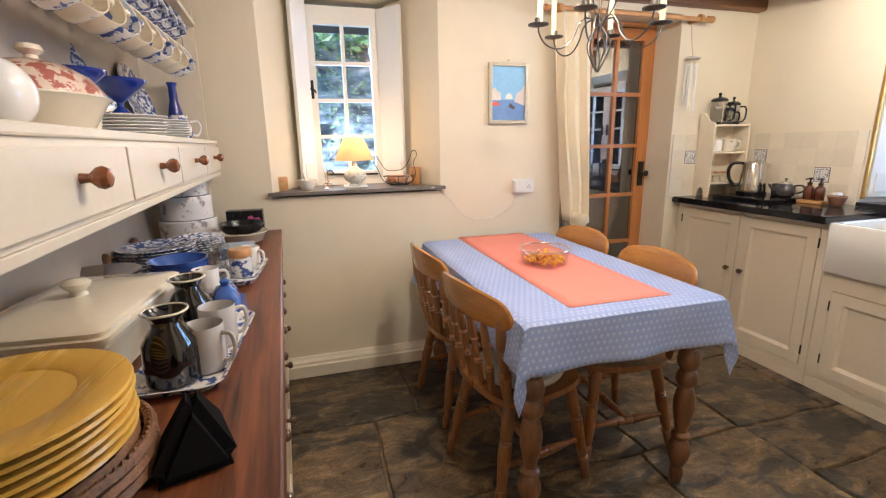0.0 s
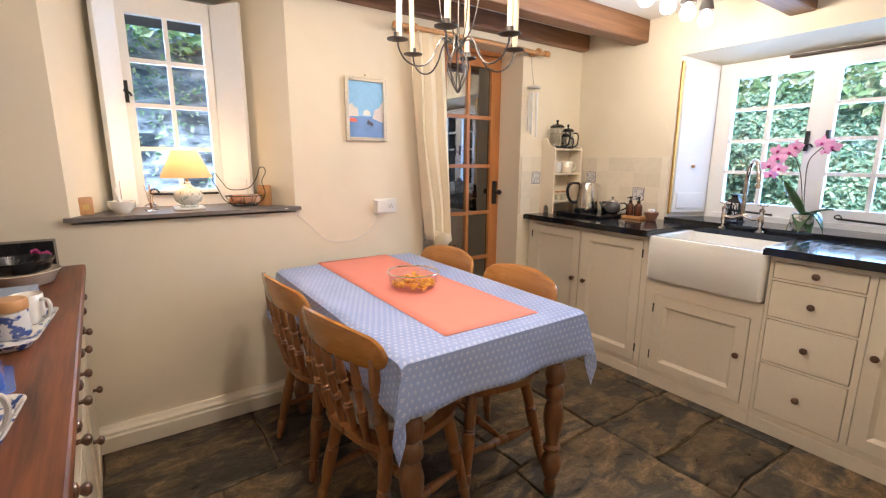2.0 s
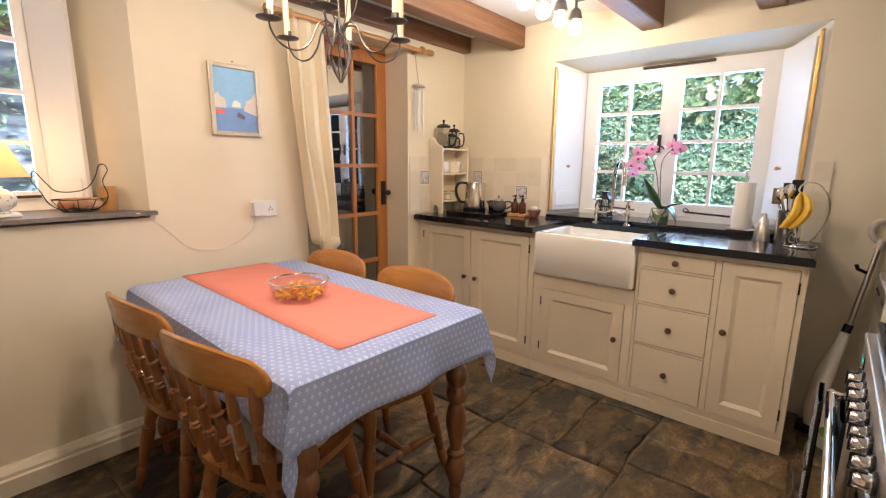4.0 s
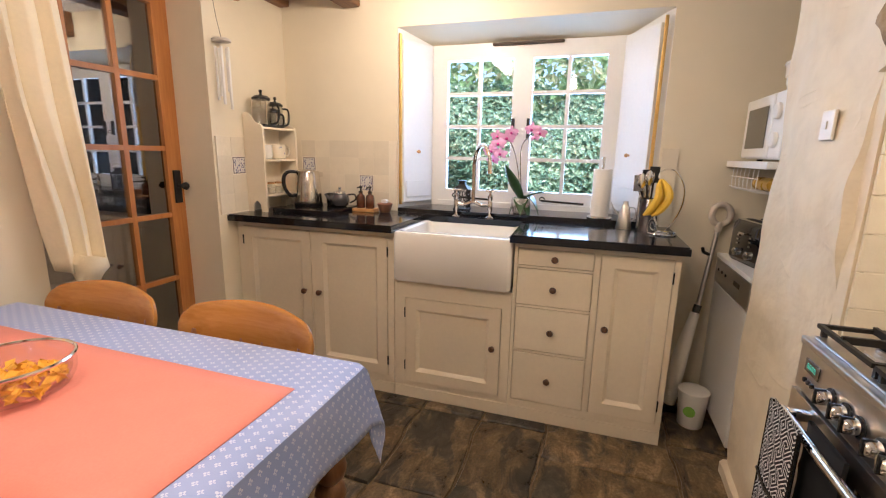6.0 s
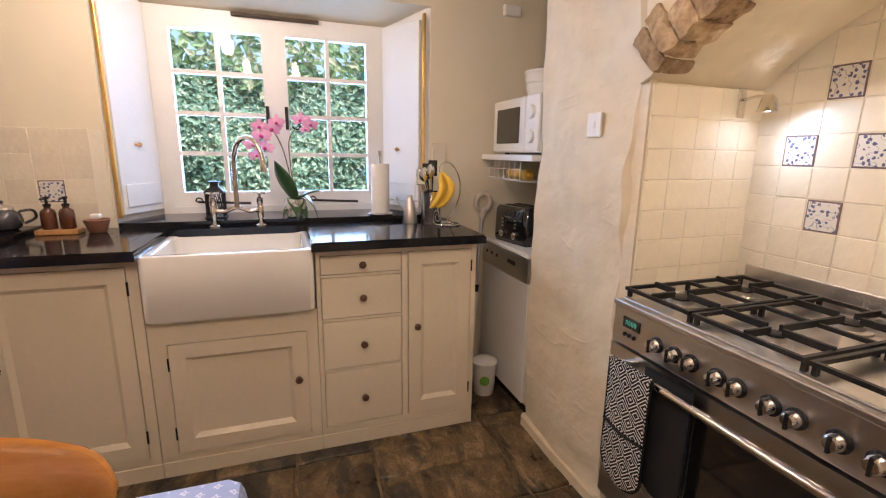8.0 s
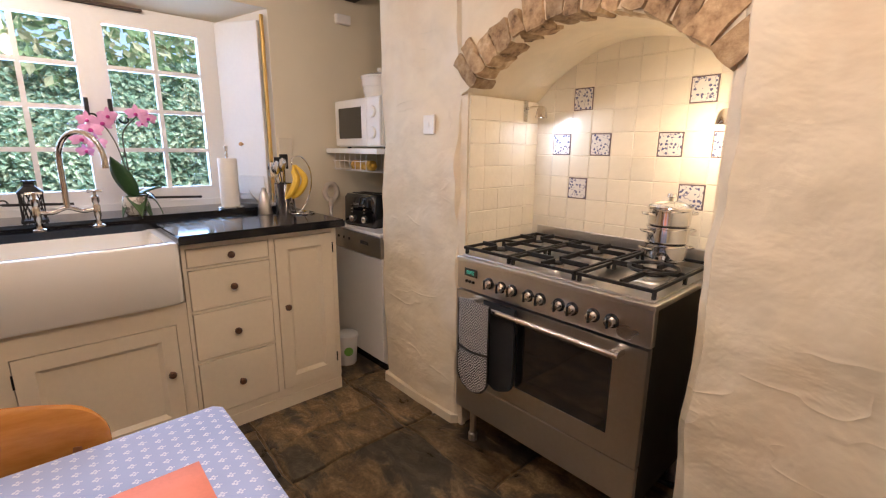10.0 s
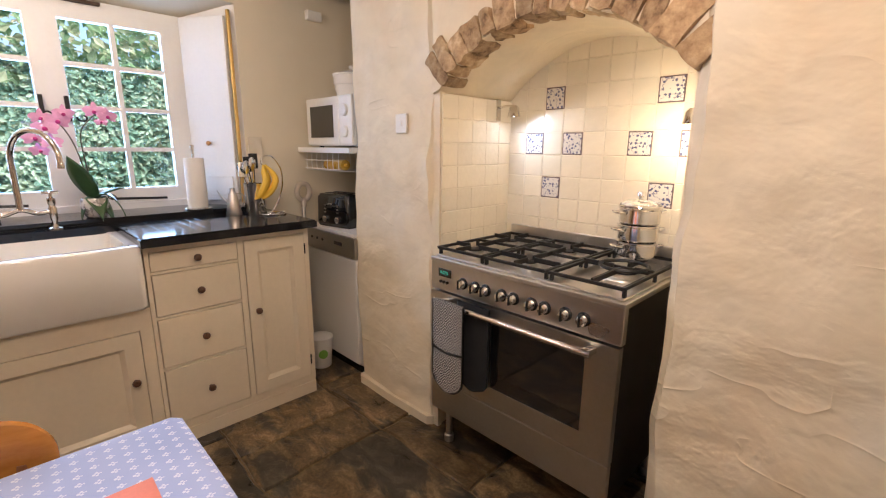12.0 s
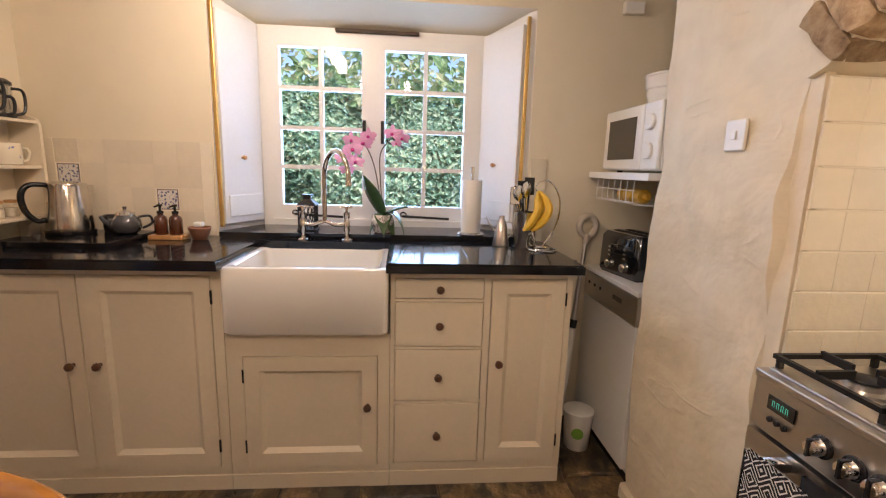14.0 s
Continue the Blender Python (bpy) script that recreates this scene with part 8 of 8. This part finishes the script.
ut = empty("utensil_pot", pose(2.845, 0.462, CT + 0.0005), "polished steel pot full of kitchen utensils", "utensil pot")
part("pot", lathe(bmesh.new(), [(0.048, 0), (0.050, 0.004), (0.050, 0.150), (0.052, 0.154), (0.047, 0.153), (0.046, 0.01), (0, 0.01)], 30), M["chrome"], ut, "", True)
for k, (ax, ay, h, kind) in enumerate(((-0.02, 0.035, 0.275, "spoon"), (0.01, 0.018, 0.285, "turner"), (-0.02, 0.01, 0.29, "spoon"), (0.015, -0.01, 0.30, "turner"), (-0.01, 0.05, 0.26, "whisk"), (0.025, 0.04, 0.27, "spoon"))):
    mat_u = M["black_plastic"] if k % 2 else M["chrome"]
    u = part("utensil", tube(bmesh.new(), [(-ax * 0.4, -ay * 0.3, 0.012), (ax, ay, h - 0.07)], 0.0045, 6), mat_u, ut, "black kitchen utensil" if k % 2 else "steel kitchen utensil", True)
    if kind == "spoon":
        part("utensil_head", lathe(bmesh.new(), [(0.0, -0.036), (0.018, -0.022), (0.024, 0.0), (0.018, 0.024), (0, 0.034)], 14, pose(ax * 1.2, ay * 1.2, h - 0.04, 0, 0, 20) @ Matrix.Diagonal((0.3, 1, 1, 1))), mat_u, u, "", True)
    else:
        part("utensil_head", boxes((ax * 1.1 - 0.003, ay * 1.1 - 0.022, h - 0.075, ax * 1.1 + 0.003, ay * 1.1 + 0.022, h), bevel=0.0025), mat_u, u)
bh = empty("banana_stand", pose(2.775, 0.405, CT + 0.0005), "chrome wire banana stand with a coiled base", "banana stand")
bm = bmesh.new()
tube(bm, [(0.060 * math.cos(a / 30 * 2 * math.pi), 0.060 * math.sin(a / 30 * 2 * math.pi), 0.004) for a in range(31)], 0.0035, 6)
tube(bm, [(0.030 * math.cos(a / 24 * 2 * math.pi), 0.030 * math.sin(a / 24 * 2 * math.pi), 0.004) for a in range(25)], 0.0035, 6)
part("stand_base", bm, M["chrome"], bh, "", True)
part("stand_hook", tube(bmesh.new(), smooth_line([(0.058, -0.02, 0.004), (0.055, -0.055, 0.06), (0.05, -0.080, 0.14), (0.045, -0.075, 0.22), (0.035, -0.03, 0.285), (0.025, 0.02, 0.285), (0.02, 0.035, 0.255), (0.015, 0.02, 0.240)], 5), 0.0033, 6), M["chrome"], bh, "", True)
bn = empty("banana_bunch", pose(2.79, 0.430, CT + 0.245), "small bunch of ripe yellow bananas on a hook", "bananas")
ban = simple("banana_skin", (0.78, 0.50, 0.04), 0.45, vary=0.1, scale=25)
for k, (dy, dx) in enumerate(((0.012, -0.015), (-0.022, -0.020), (-0.006, 0.012))):
    pts = [(dx * 0.2, dy * 0.2, 0.0), (dx, dy - 0.004, -0.03), (dx * 1.4 - 0.012, dy * 1.3 - 0.008, -0.075), (dx * 1.2 - 0.006, dy * 1.2 + 0.012, -0.125), (dx * 0.8, dy + 0.035, -0.155), (dx * 0.7, dy + 0.048, -0.163)]
    part("banana", tube(bmesh.new(), smooth_line(pts, 3), [0.006, 0.007, 0.009, 0.013, 0.015, 0.0165, 0.017, 0.017, 0.017, 0.0165, 0.016, 0.014, 0.011, 0.008, 0.006, 0.005][:16], 7), ban, bn, "", True)

# ---- niche: dishwasher, toaster, shelf, microwave ----
dw = empty("dishwasher", pose(2.49, 0.112, 0), "white slimline dishwasher with a steel control panel", "dishwasher")
DWW = 0.50
part("case", boxes((0, -0.55, 0.06, DWW, -0.022, 0.785)), M["white_plastic"], dw)
part("kick_plate", boxes((0.0, -0.5, 0, DWW, -0.04, 0.0595)), M["black_plastic"], dw)
part("door_panel", boxes((0, -0.0215, 0.075, DWW, 0, 0.665), bevel=0.003), M["white_plastic"], dw)
cp = part("control_panel", boxes((0, -0.0215, 0.669, DWW, 0.003, 0.782), bevel=0.003), M["steel"], dw, "brushed steel control strip")
for x in (0.06, 0.12, 0.18):
    part("button", lathe(bmesh.new(), [(0.008, 0), (0.008, 0.004), (0, 0.005)], 12, pose(DWW - x, 0.0032, 0.735, -90, 0, 0)), M["black_plastic"], cp)
part("indicator", boxes((0.12, 0.0032, 0.725, 0.20, 0.0045, 0.745)), M["black_gloss"], cp)
part("appliance_top", boxes((-0.002, -0.55, 0.786, DWW + 0.002, 0.006, 0.806), bevel=0.003), M["white_plastic"], dw)
to = empty("toaster", pose(2.770, -0.005, 0.8065, 0, 0, 10), "glossy black two-slot toaster with chrome knobs", "toaster")
bm = bmesh.new()
part("body", skin(bm, [rrect(bm, 0.130, 0.085, 0.008, 0.02), rrect(bm, 0.135, 0.090, 0.02, 0.025), rrect(bm, 0.133, 0.088, 0.165, 0.03), rrect(bm, 0.120, 0.078, 0.185, 0.03)]), M["black_gloss"], to, "", True)
part("base", boxes((-0.12, -0.075, 0, 0.12, 0.075, 0.0075)), M["black_plastic"], to)
for y in (-0.03, 0.03):
    part("slot", boxes((-0.10, y - 0.014, 0.1855, 0.10, y + 0.014, 0.187)), M["iron"], to)
for x in (-0.05, 0.05):
    part("dial", lathe(bmesh.new(), [(0.018, 0), (0.018, 0.010), (0.013, 0.014), (0, 0.015)], 16, pose(x, 0.0905, 0.045, -90, 0, 0)), M["chrome"], to, "", True)
    for q in range(3):
        part("button", boxes((x - 0.008, 0.0905, 0.08 + q * 0.018, x + 0.008, 0.0935, 0.088 + q * 0.018), bevel=0.001), M["chrome"], to)
part("lever", boxes((-0.022, 0.0905, 0.128, 0.022, 0.108, 0.138), bevel=0.003), M["chrome"], to)
ms = empty("microwave_shelf", pose(2.49, 0.052, 1.215), "white shelf with a wire rack hung beneath", "shelf")
part("shelf_board", boxes((0, -0.40, 0, WE - 2.491, 0.075, 0.028), bevel=0.003), M["white_paint"], ms)
bm = bmesh.new()
for k in range(7):
    x = 0.12 + k * 0.055
    tube(bm, smooth_line([(x, 0.06, -0.002), (x, 0.062, -0.08), (x, 0.03, -0.095), (x, -0.20, -0.095), (x, -0.22, -0.002)], 3), 0.002, 5)
tube(bm, [(0.11, 0.064, -0.085), (0.47, 0.064, -0.085)], 0.002, 5)
tube(bm, [(0.11, 0.064, -0.04), (0.47, 0.064, -0.04)], 0.002, 5)
part("wire_rack", bm, M["white_plastic"], ms, "white wire rack")
ob = part("rolling_pin", turned([(0.010, 0), (0.012, 0.1), (0.028, 0.12), (0.028, 0.88), (0.012, 0.9), (0.010, 1)], (2.65, 0.03, 1.150), (2.89, 0.03, 1.150), 18), M["gold_plate"], None, "", True)
tagged(ob, "pale wooden rolling pin lying in the wire rack", "rolling pin")
mw = empty("microwave", pose(2.515, 0.042, 1.2435), "white microwave oven with a dark window and two dials", "microwave")
MWW = 0.455
part("case", boxes((0, -0.32, 0.008, MWW, 0.028, 0.262), bevel=0.006), M["white_plastic"], mw)
part("door", boxes((0.125, 0.0285, 0.012, MWW - 0.003, 0.047, 0.258), bevel=0.008), M["white_plastic"], mw)
part("window", boxes((0.17, 0.0475, 0.052, MWW - 0.05, 0.0495, 0.215), bevel=0.0008), M["dark_glass"], mw, "dark see-through door window")
pnl = part("panel", boxes((0.003, 0.0285, 0.012, 0.123, 0.045, 0.258), bevel=0.008), M["white_plastic"], mw)
for z in (0.080, 0.185):
    part("dial", lathe(bmesh.new(), [(0.030, 0), (0.030, 0.010), (0.026, 0.014), (0, 0.015)], 22, pose(0.064, 0.0455, z, -90, 0, 0)), M["white_plastic"], pnl, "", True)
for x in (0.04, MWW - 0.04):
    part("foot", lathe(bmesh.new(), [(0.012, 0), (0.012, 0.0078)], 12, pose(x, -0.02, 0)), M["black_plastic"], mw)
ct = empty("ceramic_crock", pose(2.72, -0.06, 1.506), "cream ribbed ceramic crock with a lid on the microwave", "crock")
part("crock", lathe(bmesh.new(), [(0.075, 0), (0.085, 0.006), (0.090, 0.03), (0.094, 0.036), (0.094, 0.06), (0.100, 0.066), (0.102, 0.10), (0.106, 0.108), (0, 0.108)], 30), M["ceramic"], ct, "", True)
part("lid", lathe(bmesh.new(), [(0.107, 0.1085), (0.105, 0.118), (0.06, 0.134), (0.014, 0.138), (0.012, 0.146), (0.018, 0.154), (0.014, 0.164), (0, 0.166)], 30), M["ceramic"], ct, "", True)
# broom-like floor tool leaning in the corner, and the bin
st2 = empty("steam_mop", pose(2.865, 0.262, 0), "grey and white upright floor steamer with a loop handle", "floor steamer")
part("shaft", tube(bmesh.new(), [(0.041, -0.073, 0.535), (0.110, -0.128, 0.915)], 0.011, 10), M["steel"], st2, "", True)
part("collar", tube(bmesh.new(), [(0.037, -0.068, 0.518), (0.044, -0.076, 0.555)], 0.018, 12), M["black_plastic"], st2, "black collar", True)
part("motor_body", tube(bmesh.new(), [(0.0, 0.0, 0.04), (0.001, -0.002, 0.12), (0.007, -0.022, 0.30), (0.036, -0.066, 0.517)], [0.026, 0.036, 0.036, 0.020], 14), M["white_plastic"], st2, "white plastic body", True)
part("cord_hook", tube(bmesh.new(), [(0.085, -0.100, 0.80), (0.060, -0.070, 0.815), (0.052, -0.062, 0.835)], 0.008, 8), M["black_plastic"], st2, "", True)
loop = []
for i in range(25):
    a = -math.pi / 2 + 2 * math.pi * i / 24
    loop.append((0.120, -0.136 + 0.040 * math.cos(a), 0.990 + 0.048 * math.sin(a)))
bm = tube(bmesh.new(), loop, 0.015, 10)
tube(bm, [(0.108, -0.127, 0.905), (0.118, -0.134, 0.950)], 0.016, 10)
part("loop_handle", bm, simple("warm_grey_plastic", (0.55, 0.48, 0.40), 0.4), st2, "pale grey loop handle", True)
part("foot", boxes((-0.03, -0.035, 0.0, 0.05, 0.055, 0.039), bevel=0.008), M["black_plastic"], st2)
bi = empty("compost_caddy", pose(2.765, 0.185, 0) @ Matrix.Scale(0.88, 4), "small white kitchen caddy with a green leaf label", "bin")
part("caddy_body", lathe(bmesh.new(), [(0.058, 0), (0.062, 0.005), (0.074, 0.19), (0, 0.19)], 26), M["white_plastic"], bi, "", True)
part("caddy_lid", lathe(bmesh.new(), [(0.078, 0.1905), (0.078, 0.205), (0.06, 0.216), (0.0, 0.220)], 26), M["white_plastic"], bi, "", True)
part("leaf_label", prism(bmesh.new(), arc(0, 0, 0.030, 20, 340, 11), 0, 0.0025, pose(-0.0660, 0.0240, 0.105, 90, 0, -110)), simple("leaf_green", (0.20, 0.42, 0.06), 0.5), bi, "green leaf label")

# ---- outdoors: ivy bank to the east, rocky bank to the north ----
def leaf_cloud(name, count, place, mat, size, seed, label, lean=(0, 0, 1)):
    """Many small bent leaves; place(r) gives a position and a facing."""
    r = random.Random(seed)
    verts, faces = [], []
    for _ in range(count):
        p, nrm = place(r)
        s = size * r.uniform(0.6, 1.35)
        q = (nrm + Vector((r.uniform(-0.6, 0.6), r.uniform(-0.6, 0.6), r.uniform(-0.3, 0.8)))).normalized()
        a = q.orthogonal().normalized()
        a.rotate(Matrix.Rotation(r.uniform(0, 6.28), 3, q))
        b = q.cross(a)
        i = len(verts)
        verts += [p - a * s, p - b * s * 0.55 + q * s * 0.15, p + a * s, p + b * s * 0.55 + q * s * 0.15, p - q * s * 0.1]
        faces += [(i, i + 1, i + 4), (i + 1, i + 2, i + 4), (i + 2, i + 3, i + 4), (i + 3, i, i + 4)]
    me = bpy.data.meshes.new(name)
    me.from_pydata([tuple(v) for v in verts], [], faces)
    me.materials.append(mat)
    return tagged(new(name, me), label, "foliage", kind="stuff")


def leaf_material(name, dark, light, pale):
    n = Nodes(name)
    g = n.node("ShaderNodeNewGeometry")
    col = n.ramp(g.outputs["Random Per Island"], (0.0, dark), (0.5, light), (0.92, pale))
    mat = n.done(col, 0.6, 0.0, Specular_IOR_Level=0.3)
    tr = n.node("ShaderNodeBsdfTranslucent")
    n.put(tr.inputs["Color"], col)
    mx = n.node("ShaderNodeMixShader")
    mx.inputs[0].default_value = 0.35
    n.t.links.new(n.b.outputs[0], mx.inputs[1])
    n.t.links.new(tr.outputs[0], mx.inputs[2])
    n.t.links.new(mx.outputs[0], n.t.nodes["Material Output"].inputs[0])
    return mat


def bank_x(y, z):
    return 4.35 + 0.18 * z + 0.22 * noise.noise(Vector((y * 1.3, z * 1.3, 0)))


bm = bmesh.new()
g = []
for i in range(41):
    row = []
    for j in range(31):
        y, z = -3.5 + 9.0 * i / 40, -0.1 + (1.90 + 0.25 * noise.noise(Vector((y * 1.7, 4, 0)))) * j / 30
        row.append(bm.verts.new((bank_x(y, z) + 0.08, y, z)))
    g.append(row)
for i in range(40):
    for j in range(30):
        bm.faces.new((g[i][j], g[i][j + 1], g[i + 1][j + 1], g[i + 1][j]))
structure("earth_bank", bm, simple("bank_earth", (0.17, 0.26, 0.15), 0.95, vary=0.5, scale=12), "dark overgrown earth bank behind the ivy", "bank", True)
ivy = leaf_material("ivy_leaf", (0.15, 0.25, 0.16), (0.29, 0.43, 0.26), (0.58, 0.64, 0.40))
def on_bank(r):
    y0 = r.uniform(-2.6, 4.2)
    y, z = y0, 0.05 + (1.80 + 0.25 * noise.noise(Vector((y0 * 1.7, 4, 0)))) * r.random()
    return Vector((bank_x(y, z) - r.uniform(0, 0.12), y, z)), Vector((-1, 0, 0.45))
leaf_cloud("ivy_hedge", 90000, on_bank, ivy, 0.023, 3, "dense green ivy covering the bank outside the window")
def crown(r):
    y, z = r.uniform(-2.2, 4.0), 1.74 + 0.75 * r.random() ** 1.7
    return Vector((4.75 + r.uniform(-0.2, 0.6), y, z + 0.25 * noise.noise(Vector((y * 2, 0, 5))))), Vector((-1, 0, 0.2))
leaf_cloud("shrub_tops", 6000, crown, leaf_material("shrub_leaf", (0.12, 0.20, 0.08), (0.28, 0.40, 0.16), (0.55, 0.52, 0.28)), 0.045, 9, "loose yellow-green shrub tops above the ivy")

bm = bmesh.new()
g = []
for i in range(61):
    row = []
    for j in range(45):
        x, z = -2.2 + 3.0 * i / 60, -0.1 + 2.5 * j / 44
        s = noise.noise(Vector((x * 2.2, z * 6.0, 3))) * 0.16 + noise.noise(Vector((x * 7, z * 17, 1))) * 0.06
        row.append(bm.verts.new((x, 3.95 + 0.50 * z + s, z)))
    g.append(row)
for i in range(60):
    for j in range(44):
        bm.faces.new((g[i][j], g[i + 1][j], g[i + 1][j + 1], g[i][j + 1]))
rk = Nodes("bank_slate_rock")
rf = rk.noise(5, 6, 0.65, rk.mapped((1, 1, 3.0)))
rk.bump(rf, 0.02, 0.8)
structure("rock_bank", bm, rk.done(rk.ramp(rf, (0.35, (0.12, 0.15, 0.18)), (0.52, (0.32, 0.37, 0.40)), (0.66, (0.52, 0.56, 0.58))), 0.7), "layered grey-blue rock bank outside the small window", "rock bank", True)
def on_rock(r):
    x, z = r.uniform(-1.9, 0.7), 0.5 + 2.0 * math.sqrt(r.random())
    return Vector((x, 3.88 + 0.50 * z - r.uniform(0, 0.1), z)), Vector((0, -1, 0.5))
leaf_cloud("rock_ferns", 2000, on_rock, ivy, 0.026, 12, "scattered green leaves growing over the rock")
def over_rock(r):
    return Vector((r.uniform(-2.0, 1.0), r.uniform(4.4, 5.2), r.uniform(2.2, 3.3))), Vector((0, -1, 0.3))
leaf_cloud("bank_shrubs", 2600, over_rock, leaf_material("bank_shrub_leaf", (0.17, 0.28, 0.12), (0.34, 0.50, 0.20), (0.60, 0.66, 0.34)), 0.05, 14, "green shrubs along the top of the rock bank")
structure("ground", boxes((-60, 3.46, -0.3, 60, 60, -0.11), (3.46, -60, -0.3, 60, 3.459, -0.11)), simple("outdoor_soil", (0.09, 0.10, 0.06), 0.95, vary=0.4), "damp green ground outside", "ground")
structure("eaves", boxes((-0.9, 3.06, 2.02, 1.4, 3.42, 2.06)), M["lintel"], "dark edge of the eaves over the small window", "eaves")
